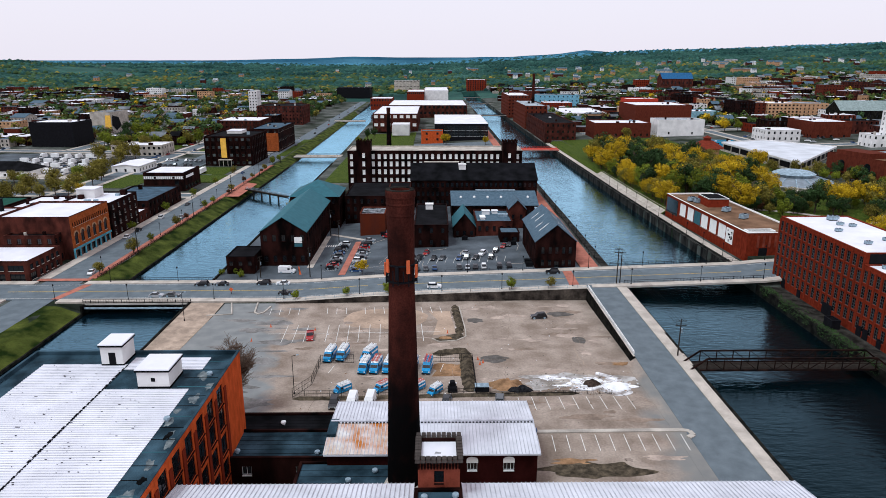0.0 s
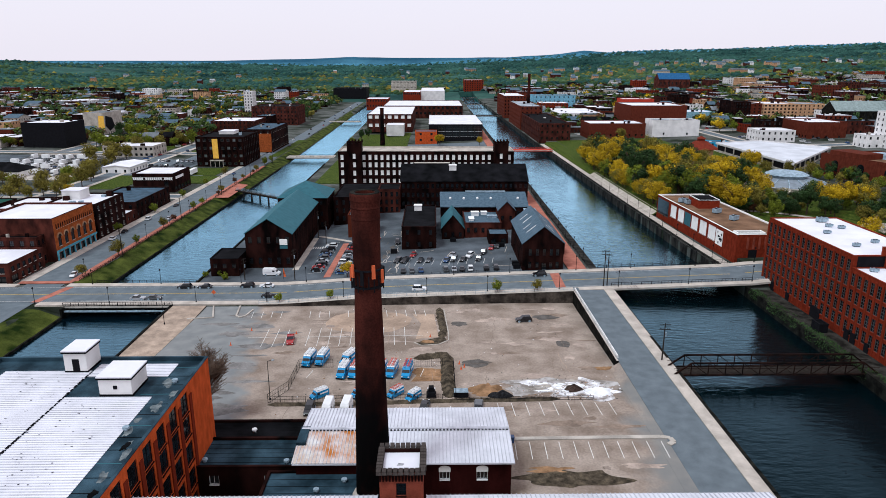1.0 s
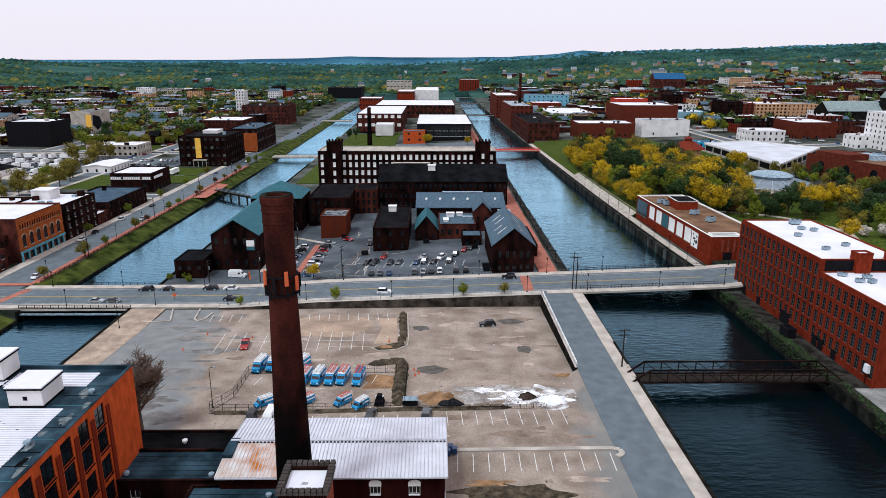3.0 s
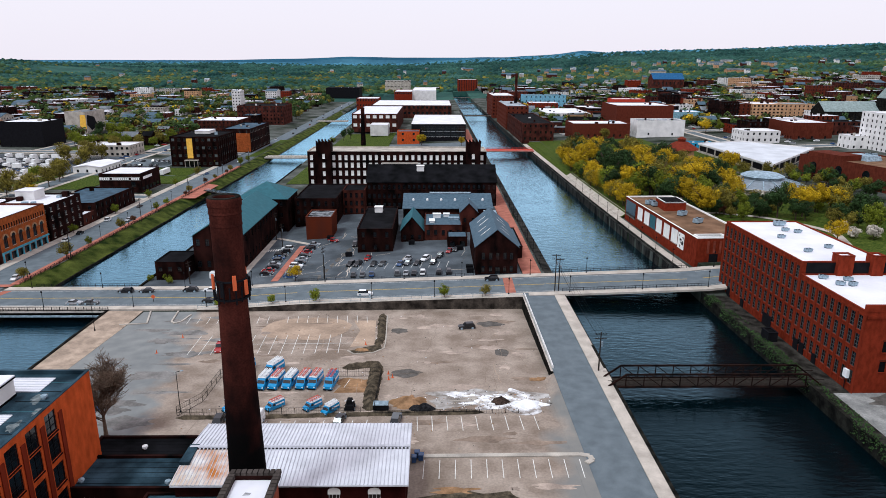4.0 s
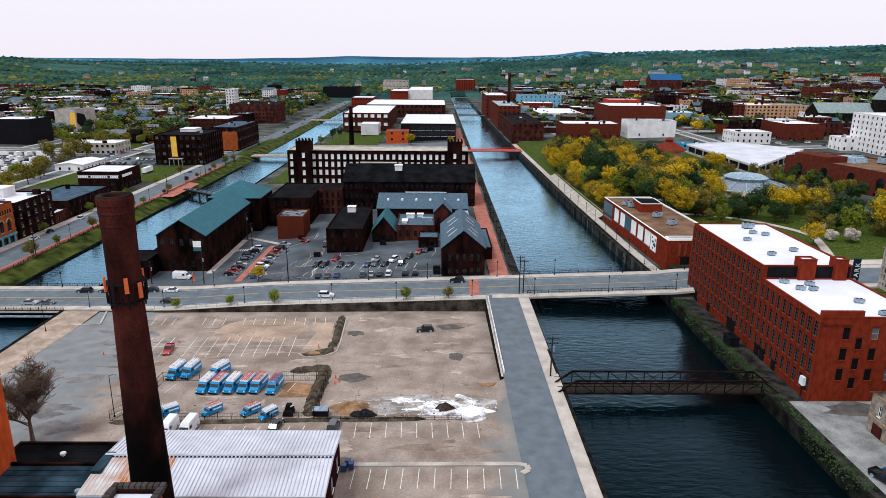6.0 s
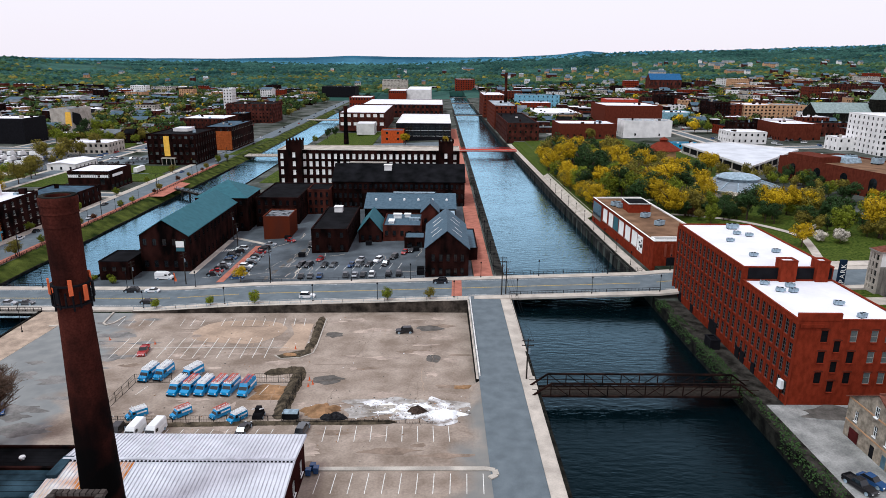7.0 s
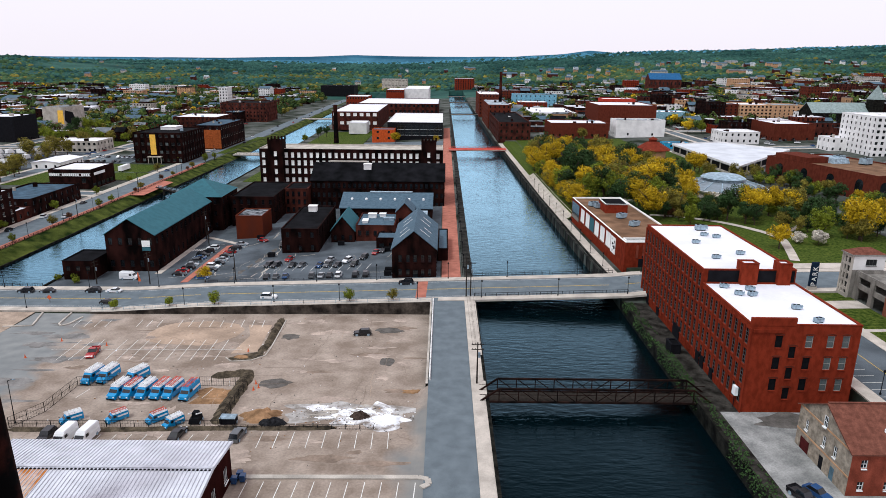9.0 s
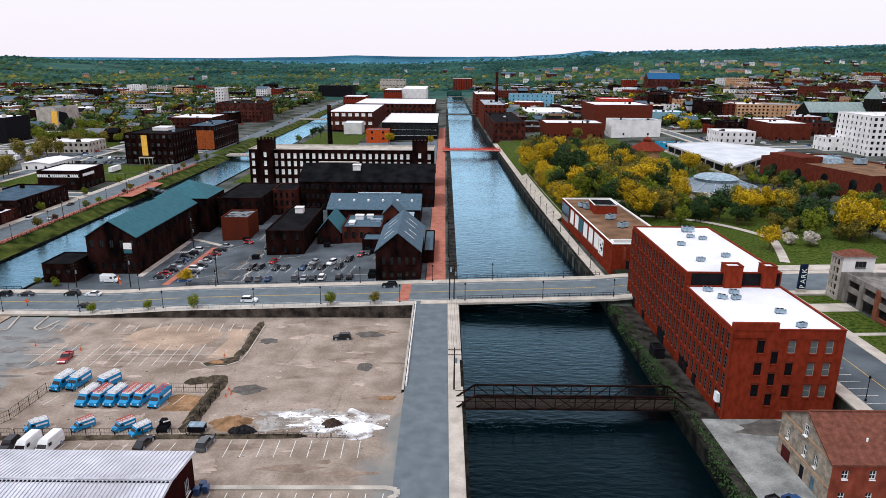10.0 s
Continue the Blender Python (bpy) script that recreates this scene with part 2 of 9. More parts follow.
def water(name, colour, sharp, tint, strength):
    m = bpy.data.materials.new(name)
    m.use_nodes = True
    n, k = m.node_tree.nodes, m.node_tree.links
    n.remove(n["Principled BSDF"])
    body, gloss, fres, mix = (n.new("ShaderNode" + s) for s in ("BsdfDiffuse", "BsdfGlossy", "LayerWeight", "MixShader"))
    body.inputs["Color"].default_value = (*colour, 1)
    gloss.inputs["Color"].default_value, gloss.inputs["Roughness"].default_value = (*tint, 1), 0.1
    fres.inputs["Blend"].default_value = 0.5
    power = n.new("ShaderNodeMath")
    power.operation, power.inputs[1].default_value = "POWER", sharp
    k.new(fres.outputs["Facing"], power.inputs[0])
    gain = n.new("ShaderNodeMath")
    gain.operation, gain.use_clamp, gain.inputs[1].default_value = "MULTIPLY", True, strength
    k.new(power.outputs[0], gain.inputs[0])
    k.new(gain.outputs[0], mix.inputs[0])
    k.new(body.outputs[0], mix.inputs[1])
    k.new(gloss.outputs[0], mix.inputs[2])
    k.new(mix.outputs[0], n["Material Output"].inputs[0])
    co, mp, nz, nz2, b = (n.new("ShaderNode" + s) for s in ("TexCoord", "Mapping", "TexNoise", "TexNoise", "Bump"))
    mp.inputs["Scale"].default_value = (0.35, 1.0, 1)
    nz.inputs["Scale"].default_value, nz.inputs["Detail"].default_value = 0.9, 6
    nz2.inputs["Scale"].default_value = 0.06
    k.new(co.outputs["Object"], mp.inputs[0])
    k.new(mp.outputs[0], nz.inputs["Vector"])
    k.new(co.outputs["Object"], nz2.inputs["Vector"])
    rng = n.new("ShaderNodeMapRange")
    rng.inputs[3].default_value, rng.inputs[4].default_value = 0.25, 1.0
    k.new(nz2.outputs[0], rng.inputs[0])
    k.new(rng.outputs[0], b.inputs["Strength"])
    b.inputs["Distance"].default_value = 0.22
    k.new(nz.outputs[0], b.inputs["Height"])
    for q in (gloss, fres):
        k.new(b.outputs[0], q.inputs["Normal"])
    return m


WATER = water("dark_canal_water", (0.001, 0.004, 0.0055), 6.2, (0.44, 0.71, 0.86), 3.6)
WATER_WEST = water("blue_canal_water", (0.0015, 0.006, 0.01), 4.1, (0.42, 0.73, 0.92), 1.9)

# ---- mesh helpers ----


class Geo:
    """Collects plain geometry with material slots."""

    def __init__(self, *mats):
        self.v, self.f, self.m, self.mats = [], [], [], list(mats)

    def quad(self, a, b, c, d, mi=0):
        i = len(self.v)
        self.v += [tuple(a), tuple(b), tuple(c), tuple(d)]
        self.f.append((i, i + 1, i + 2, i + 3))
        self.m.append(mi)

    def poly(self, pts, mi=0):
        i = len(self.v)
        self.v += [tuple(p) for p in pts]
        self.f.append(tuple(range(i, i + len(pts))))
        self.m.append(mi)

    def box(self, x0, x1, y0, y1, z0, z1, mi=0, bevel=0.0):
        i = len(self.v)
        b = bevel
        self.v += [(x0, y0, z0), (x1, y0, z0), (x1, y1, z0), (x0, y1, z0), (x0 + b, y0 + b, z1), (x1 - b, y0 + b, z1), (x1 - b, y1 - b, z1), (x0 + b, y1 - b, z1)]
        for q in ((0, 3, 2, 1), (4, 5, 6, 7), (0, 1, 5, 4), (1, 2, 6, 5), (2, 3, 7, 6), (3, 0, 4, 7)):
            self.f.append(tuple(i + j for j in q))
            self.m.append(mi)

    def beam(self, a, b, w, mi=0, h=None):
        """A square bar from a to b."""
        a, b = Vector(a), Vector(b)
        d = (b - a).normalized()
        up = Vector((0, 0, 1)) if abs(d.z) < 0.9 else Vector((1, 0, 0))
        s = d.cross(up).normalized() * (w / 2)
        u = s.cross(d).normalized() * ((h or w) / 2)
        i = len(self.v)
        for p in (a, b):
            self.v += [tuple(p - s - u), tuple(p + s - u), tuple(p + s + u), tuple(p - s + u)]
        for q in ((3, 2, 1, 0), (4, 5, 6, 7), (0, 1, 5, 4), (1, 2, 6, 5), (2, 3, 7, 6), (3, 0, 4, 7)):
            self.f.append(tuple(i + j for j in q))
            self.m.append(mi)

    def tube(self, x, y, rings, sides=12, mi=0, cap=True):
        """A round column: rings are (z, radius) from below."""
        i = len(self.v)
        for z, r in rings:
            for s in range(sides):
                a = 2 * math.pi * s / sides
                self.v.append((x + r * math.cos(a), y + r * math.sin(a), z))
        for k in range(len(rings) - 1):
            for s in range(sides):
                p, q = i + k * sides + s, i + k * sides + (s + 1) % sides
                self.f.append((p, q, q + sides, p + sides))
                self.m.append(mi)
        if cap:
            self.f.append(tuple(i + (len(rings) - 1) * sides + s for s in range(sides)))
            self.m.append(mi)

    def mesh(self, name, smooth=False):
        me = bpy.data.meshes.new(name)
        me.from_pydata(self.v, [], self.f)
        for m in self.mats:
            me.materials.append(m)
        me.polygons.foreach_set("material_index", self.m)
        if smooth:
            me.polygons.foreach_set("use_smooth", [True] * len(self.f))
        me.update()
        return me


def part(name, geo, parent, label="", at=None, turn=0.0, smooth=False):
    """Links geometry, or a shared mesh, as one part under its thing."""
    ob = new(name, geo.mesh(name, smooth) if isinstance(geo, Geo) else geo)
    ob.parent = parent
    if at is not None:
        ob.location = at
    ob.rotation_euler = (0, 0, turn)
    return tagged(ob, label)


def thing(name, label, category, at=(0, 0, 0), group="", turn=0.0):
    ob = new(name)
    ob.empty_display_size = 0.5
    ob.location, ob.rotation_euler = at, (0, 0, turn)
    return tagged(ob, label, category, group)


def structure(name, geo, label="", category="ground"):
    return tagged(new(name, geo.mesh(name)), label, category, kind="structure")


def single(name, geo, label, category, at=(0, 0, 0), group="", turn=0.0, smooth=False):
    ob = new(name, geo.mesh(name, smooth))
    ob.location, ob.rotation_euler = at, (0, 0, turn)
    return tagged(ob, label, category, group)


# ---- the lie of the land ----


def step(v, xs, zs):
    return float(np.interp(v, xs, zs))


def base(x):
    return step(x, (-400, -140, -45, -20, 38, 60, 104, 112, 200, 400, 900, 2500), (-2, -4.6, -4.2, -2.5, -0.5, 0.3, 1.9, 2.8, 5, 11, 32, 60))


def lot_z(x, y):
    return -min(3.6, max(0.0, (y - 97) * 0.046)) - min(1, max(0, (30 - x) / 75)) * 0.8


def drift(y):
    return -0.013 * max(0.0, y - 480)


def narrowing(y):
    """The upper canal's east bank leans in beyond the street."""
    return step(y, (203, 230, 330, 600, 1500), (-1.7, -3.0, -5.8, -9.6, -13))


def far_z(x, y):
    """Height of the land far out: a plain with wooded rises, higher to the east."""
    d = max(0.0, y - 1300)
    rise = min(1.0, d / 2400)
    z = base(x) * min(1, 1 + d / 4000)
    z += rise * (30 + 46 * step(x, (-2500, -900, 300, 1200, 2600), (0.8, 0.55, 0.8, 1.25, 1.9)))
    z += 46 * math.exp(-((x + 1650) / 330) ** 2 - ((y - 2500) / 420) ** 2)
    z += rise * 16 * noise.noise((x * 0.0012, y * 0.0016, 3.1)) + min(1, d / 900) * 6 * noise.noise((x * 0.005, y * 0.005, 0.4))
    return z


CANAL_E = (60.3, 104.0)
CANAL_W = (-109.5, -77.0)


def land(u, y):
    """Ground height at column u (the west canal's columns drift with y)."""
    if CANAL_E[0] < u < CANAL_E[1] and y < 1500:
        return -7.0
    if CANAL_W[0] < u < CANAL_W[1] and y < 1500:
        return -12.0
    if CANAL_E[1] <= u < 112 and 203 < y < 1000:
        return 0.9
    if y > 1000:
        return far_z(u, y)
    if -66 < u < 47.6 and y < 181:
        return lot_z(u, y)
    if 47.6 <= u < 60.4 and y < 181:
        return -0.4
    if -110 < u <= CANAL_W[0] and not 181 < y < 203 and y < 1500:
        return -7.4
    if 104 <= u < 112 and y < 182:
        return 0.3
    if 112 <= u < 134 and y < 182:
        return step(y, (118, 182), (0.3, 2.8))
    return base(u)

# ---- ground ----
E1, E2, W1, W2 = CANAL_E[0], CANAL_E[1], CANAL_W[0], CANAL_W[1]
cols = [-2600, -2000, -1500, -1100, -800, -600, -450, -350, -280, -230, -190, -160, -140, -128, -118, W1 - 0.02, W1 + 0.02, -100, -88, W2 - 0.02, W2 + 0.02, -70, -66.05, -65.95,
        -58, -45, -30, -20, -10, 0, 10, 20, 30, 38, 44, 47.55, 47.65, 52, 57, E1 - 0.02, E1 + 0.02, 75, 90, E2 - 0.02, E2 + 0.02, 108, 111.95, 112.05, 120, 133.95, 134.05,
        150, 175, 200, 240, 300, 400, 550, 750, 1000, 1300, 1700, 2200, 2900, 3600]
rows = [-150, -60, 0, 30, 60, 80, 90, 97, 105, 112, 120, 128, 136, 144, 152, 160, 168, 175, 180.95, 181.05, 186, 195, 202.95, 203.05, 204, 215, 230, 250, 275, 300, 340, 380, 430, 480, 540, 620, 700, 800, 900, 1000,
        1150, 1300, 1499, 1501, 1700, 1900, 2100, 2400, 2700, 3000, 3300, 3600, 3900, 4200, 4500]
g = Geo(TERRAIN, HILL)
for y in rows:
    for u in cols:
        w, e = step(u, (-120, -70, -40), (1, 1, 0)), step(u, (61, 90, 112, 150), (0, 1, 1, 0))
        g.v.append((u + drift(min(y, 1500)) * w + narrowing(y) * e, y, land(u, y)))
for j in range(len(rows) - 1):
    for i in range(len(cols) - 1):
        a = j * len(cols) + i
        g.f.append((a, a + 1, a + 1 + len(cols), a + len(cols)))
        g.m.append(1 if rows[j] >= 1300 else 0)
structure("ground", g, "city ground with two straight canals cut into it", "ground")

# far ridges close the view, coloured blue for distance haze
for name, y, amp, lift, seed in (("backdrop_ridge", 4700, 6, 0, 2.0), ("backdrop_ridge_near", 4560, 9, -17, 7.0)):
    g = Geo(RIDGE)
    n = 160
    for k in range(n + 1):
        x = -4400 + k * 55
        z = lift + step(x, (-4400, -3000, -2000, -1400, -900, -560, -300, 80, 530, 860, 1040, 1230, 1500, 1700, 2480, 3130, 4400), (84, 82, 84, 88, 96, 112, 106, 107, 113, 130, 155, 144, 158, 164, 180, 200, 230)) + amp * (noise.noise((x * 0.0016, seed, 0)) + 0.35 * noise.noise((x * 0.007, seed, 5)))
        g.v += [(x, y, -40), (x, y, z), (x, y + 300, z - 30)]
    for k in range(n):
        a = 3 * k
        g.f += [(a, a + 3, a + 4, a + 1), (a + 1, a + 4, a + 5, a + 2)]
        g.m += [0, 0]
    structure(name, g, "low wooded ridge on the horizon, toned haze blue", "backdrop")

# canals
g = Geo(WATER)
g.box(E1 - 0.3, E2 + 0.3, -150, 203, -6, -2.6)
for a, b in zip(rows[:-1], rows[1:]):
    if 202.9 <= a and b <= 1500:
        g.quad((E1 - 0.3, a, -2.6), (E2 + 0.3 + narrowing(a), a, -2.6), (E2 + 0.3 + narrowing(b), b, -2.6), (E1 - 0.3, b, -2.6))
structure("water", g, "dark rippled water of the upper canal", "water")
g = Geo(WATER_WEST)
for a, b in zip(rows[:-1], rows[1:]):
    if b <= 1500:
        g.quad((W1 - 0.3 + drift(a), a, -7.6), (W2 + 0.3 + drift(a), a, -7.6), (W2 + 0.3 + drift(b), b, -7.6), (W1 - 0.3 + drift(b), b, -7.6))
structure("water_west", g, "blue-grey water of the lower canal", "water")


def strip(name, mat, x0, x1, y0, y1, zf, lift, label, category, nx=1, ny=1, thick=0.15, skew=0.0, bend=None):
    """A paved sheet that follows the land, with a little thickness."""
    g = Geo(mat)
    for j in range(ny + 1):
        for i in range(nx + 1):
            x, y = x0 + (x1 - x0) * i / nx, y0 + (y1 - y0) * j / ny
            x += skew * (j / ny) + (bend(y) if bend else 0.0)
            g.v.append((x, y, zf(x, y) + lift))
    m = nx + 1
    for j in range(ny):
        for i in range(nx):
            a = j * m + i
            g.f.append((a, a + 1, a + 1 + m, a + m))
            g.m.append(0)
    top = len(g.v)
    edge = [i for i in range(m)] + [j * m + nx for j in range(1, ny + 1)] + [ny * m + i for i in range(nx - 1, -1, -1)] + [j * m for j in range(ny - 1, 0, -1)]
    for e in edge:
        v = g.v[e]
        g.v.append((v[0], v[1], v[2] - thick))
    for k in range(len(edge)):
        q = (k + 1) % len(edge)
        g.f.append((edge[k], top + k, top + q, edge[q]))
        g.m.append(0)
    return structure(name, g, label, category)


def on_base(x, y):
    return base(x)


strip("parking_lot", LOT, -65.8, 47.5, 40, 180.9, lot_z, 0.05, "large worn brown asphalt parking lot, stained and patched", "parking lot", 40, 50)
strip("road_side", ASPHALT, 47.9, 57.0, 30, 184, lambda x, y: step(y, (97, 184), (0.0, 0.3)), 0.12, "narrow grey asphalt road along the canal", "road", 2, 8)
strip("road_shoulder", LOT, 45.6, 47.95, 60, 131, lambda x, y: step(x, (45.6, 47.9), (lot_z(45.6, y), 0.02)), 0.075, "worn asphalt shoulder between lot and road", "parking lot", 3, 16)
strip("pavement_canal", PAVING, 57.0, 60.1, 30, 184, lambda x, y: step(y, (97, 184), (0.05, 0.35)), 0.25, "pale concrete strip on the canal wall", "pavement", 1, 8, 0.4)
strip("road_cross", ASPHALT, -300, 300, 184.5, 199.5, on_base, 0.35, "two-lane asphalt street crossing both canals", "road", 90, 1, 0.4)
strip("pavement_north", PAVING, -119, 300, 199.5, 202.6, on_base, 0.5, "pale concrete pavement with kerb", "pavement", 64, 1, 0.6)
strip("pavement_north_west", PAVING, -300, -136, 199.5, 202.6, on_base, 0.5, "pale concrete pavement with kerb", "pavement", 24, 1, 0.6)
strip("pavement_south", PAVING, -119, 300, 181.6, 184.5, on_base, 0.5, "pale concrete pavement with kerb", "pavement", 64, 1, 0.6)
strip("pavement_south_west", PAVING, -300, -136, 181.6, 184.5, on_base, 0.5, "pale concrete pavement with kerb", "pavement", 24, 1, 0.6)
strip("yard", ASPHALT_DARK, -76, 50, 202.6, 330, on_base, 0.1, "patched dark asphalt mill yard", "parking lot", 20, 8)
strip("canal_walk", BRICK_PAVING, 50.4, 56.5, 202.6, 700, on_base, 0.2, "red brick canal walk", "pavement", 1, 10)
strip("canal_walk_east", PAVING, 105.5, 109.0, 203, 560, lambda x, y: 1.05, 0.2, "pale concrete canal walk", "pavement", 1, 24, bend=narrowing)
strip("road_west", ASPHALT, -134, -121, 20, 480, on_base, 0.2, "asphalt street beside the lower canal", "road", 2, 12)
strip("road_west_far", ASPHALT, -134, -121, 480, 1500, on_base, 0.2, "asphalt street beside the lower canal", "road", 2, 12, skew=drift(1500))
def bank(x, y):
    """The grass slope down to the lower canal."""
    u = x - drift(min(y, 1500))
    return step(u, (-121, -116.5, W1), (base(u), base(u) - 0.1, -7.2)) + 0.25 * noise.noise((x * 0.2, y * 0.12, 1.0))


strip("verge_west", BANK_GRASS, -119, W1 - 0.2, 203, 480, bank, 0.14, "grass bank of the lower canal", "grass", 7, 60)
strip("verge_west_far", BANK_GRASS, -119, W1 - 0.2, 480, 1500, bank, 0.14, "grass bank of the lower canal", "grass", 7, 40, skew=drift(1500))
strip("verge_west_near", BANK_GRASS, -121, W1 - 0.2, 40, 178.9, bank, 0.14, "grass bank of the lower canal", "grass", 7, 30)
strip("park_verge", GRASS, 109.2, 120, 282, 560, lambda x, y: step(x - narrowing(y), (109.2, 111.6), (1.2, 3.0)), 0.16, "grass beside the canal walk", "grass", 9, 24, bend=narrowing)
strip("park_grass", GRASS, 110, 214, 224, 500, lambda x, y: base(x + 9), 0.15, "park lawn under trees", "grass", 12, 12)
strip("canal_walk_wide", PAVING, 108.6, 112.2, 283, 396, lambda x, y: step(x - narrowing(y), (109.2, 111.6), (1.2, 3.0)), 0.24, "wide pale paved walk under the trees", "pavement", 3, 12, bend=narrowing)
strip("road_east", ASPHALT_DARK, 136.5, 151, 40, 184.5, on_base, 0.3, "asphalt street with parking bays beside the red mill", "road", 2, 8)
APRON = material("stained_apron_concrete", (0.27, 0.27, 0.26), spread=0.35, scale=0.3, fine=3, second=(0.33, 0.325, 0.31))
strip("bank_path", material("dark_bank_earth", (0.022, 0.02, 0.017), spread=0.5, scale=0.4, fine=2, second=(0.055, 0.05, 0.043), bump=0.8), 103.1, 109.1, 60, 181.4, lambda x, y: 0.3, 0.12, "dark dirt path between mill and canal", "ground", 1, 10)
strip("mill_apron", APRON, 105.4, 134, 60, 120.5, lambda x, y: 0.3, 0.15, "stained concrete apron beside the canal", "pavement", 2, 4)

# ---- buildings ----


def wall_face(g, o, ux, width, z0, z1, wins, mi=0, depth=0.25):
    """One wall with openings. o: lower left corner seen from outside; ux: unit vector along the wall; wins: (u0, u1, z0, z1) holes. Normal is ux x up."""
    nrm = Vector((ux[1], -ux[0], 0))
    o, ux = Vector(o), Vector(ux)
    us = sorted({0.0, width, *[w[0] for w in wins], *[w[1] for w in wins]})
    zs = sorted({z0, z1, *[w[2] for w in wins], *[w[3] for w in wins]})
    hole = {(w[0], w[2]) for w in wins}

    def p(u, z, d=0.0):
        v = o + ux * u - nrm * d
        return (v.x, v.y, z)
    ui, zi = {u: i for i, u in enumerate(us)}, {z: i for i, z in enumerate(zs)}
    open_cells = set()
    for a, b, c, d in wins:
        for i in range(ui[a], ui[b]):
            for j in range(zi[c], zi[d]):
                open_cells.add((i, j))
    for j in range(len(zs) - 1):
        i = 0
        while i < len(us) - 1:
            if (i, j) in open_cells:
                i += 1
                continue
            k = i
            while k < len(us) - 1 and (k, j) not in open_cells:
                k += 1
            g.quad(p(us[i], zs[j]), p(us[k], zs[j]), p(us[k], zs[j + 1]), p(us[i], zs[j + 1]), mi)
            i = k
    for a, b, c, d in wins:
        g.quad(p(a, c), p(b, c), p(b, c, depth), p(a, c, depth), mi)
        g.quad(p(a, d, depth), p(b, d, depth), p(b, d), p(a, d), mi)
        g.quad(p(a, c), p(a, c, depth), p(a, d, depth), p(a, d), mi)
        g.quad(p(b, c, depth), p(b, c), p(b, d), p(b, d, depth), mi)


def grid(width, height, nx, ny, w, h, sill=1.0, margin=None, top=1.0):
    """Window holes spaced evenly over a wall, from the floor's height up."""
    if nx == 0 or ny == 0:
        return []
    margin = margin if margin is not None else width / nx * 0.5 - w / 2
    px = (width - 2 * margin - w) / max(1, nx - 1)
    pz = (height - sill - top - h) / max(1, ny - 1)
    return [(margin + i * px if nx > 1 else width / 2 - w / 2, (margin + i * px if nx > 1 else width / 2 - w / 2) + w, sill + j * pz, sill + j * pz + h) for i in range(nx) for j in range(ny)]


WINDOW_MESH = {}


def window_mesh(w, h, frame_mat, pane_mat, bars=(1, 3), sill_mat=None, glazed=True):
    key = (round(w, 2), round(h, 2), frame_mat.name, pane_mat.name, bars, glazed)
    if key not in WINDOW_MESH:
        g = Geo(frame_mat, pane_mat, sill_mat or frame_mat)
        t = 0.09
        xs, zs = [-w / 2, -w / 2 + t], [0.0, t]
        for i in range(bars[0]):
            x = -w / 2 + w * (i + 1) / (bars[0] + 1)
            xs += [x - 0.03, x + 0.03]
        for j in range(bars[1]):
            z = h * (j + 1) / (bars[1] + 1)
            zs += [z - 0.03, z + 0.03]
        xs += [w / 2 - t, w / 2]
        zs += [h - t, h]
        nx, nz = len(xs), len(zs)
        for y in (-0.04, 0.02):
            g.v += [(x, y, z) for z in zs for x in xs]
        back = nx * nz
        for j in range(nz - 1):
            for i in range(nx - 1):
                p = j * nx + i
                c = (p, p + 1, p + 1 + nx, p + nx)
                if i % 2 == 0 or j % 2 == 0:
                    g.f.append(c)
                    g.m.append(0)
                    continue
                for q in range(4):
                    k, l = c[q], c[(q + 1) % 4]
                    g.f.append((k, k + back, l + back, l))
                    g.m.append(0)
                if glazed:
                    g.f.append(tuple(k + back for k in c))
                    g.m.append(1)
        i = len(g.v)
        for y, z in ((-0.33, -0.01), (-0.33, -0.16), (0.02, -0.16)):
            g.v += [(x, y, z) for x in xs]
        for k in range(nx - 1):
            g.f += [(i + k, i + k + 1, k + 1, k), (i + nx + k, i + nx + k + 1, i + k + 1, i + k), (i + 2 * nx + k, i + 2 * nx + k + 1, i + nx + k + 1, i + nx + k)]
            g.m += [2, 2, 2]
        WINDOW_MESH[key] = g.mesh("window")
    return WINDOW_MESH[key]


def pane_mesh(w, h, mat):
    key = (round(w, 2), round(h, 2), mat.name)
    if key not in WINDOW_MESH:
        g = Geo(mat)
        g.box(-w / 2 + 0.02, w / 2 - 0.02, 0.022, 0.06, 0.02, h - 0.02)
        WINDOW_MESH[key] = g.mesh("pane")
    return WINDOW_MESH[key]


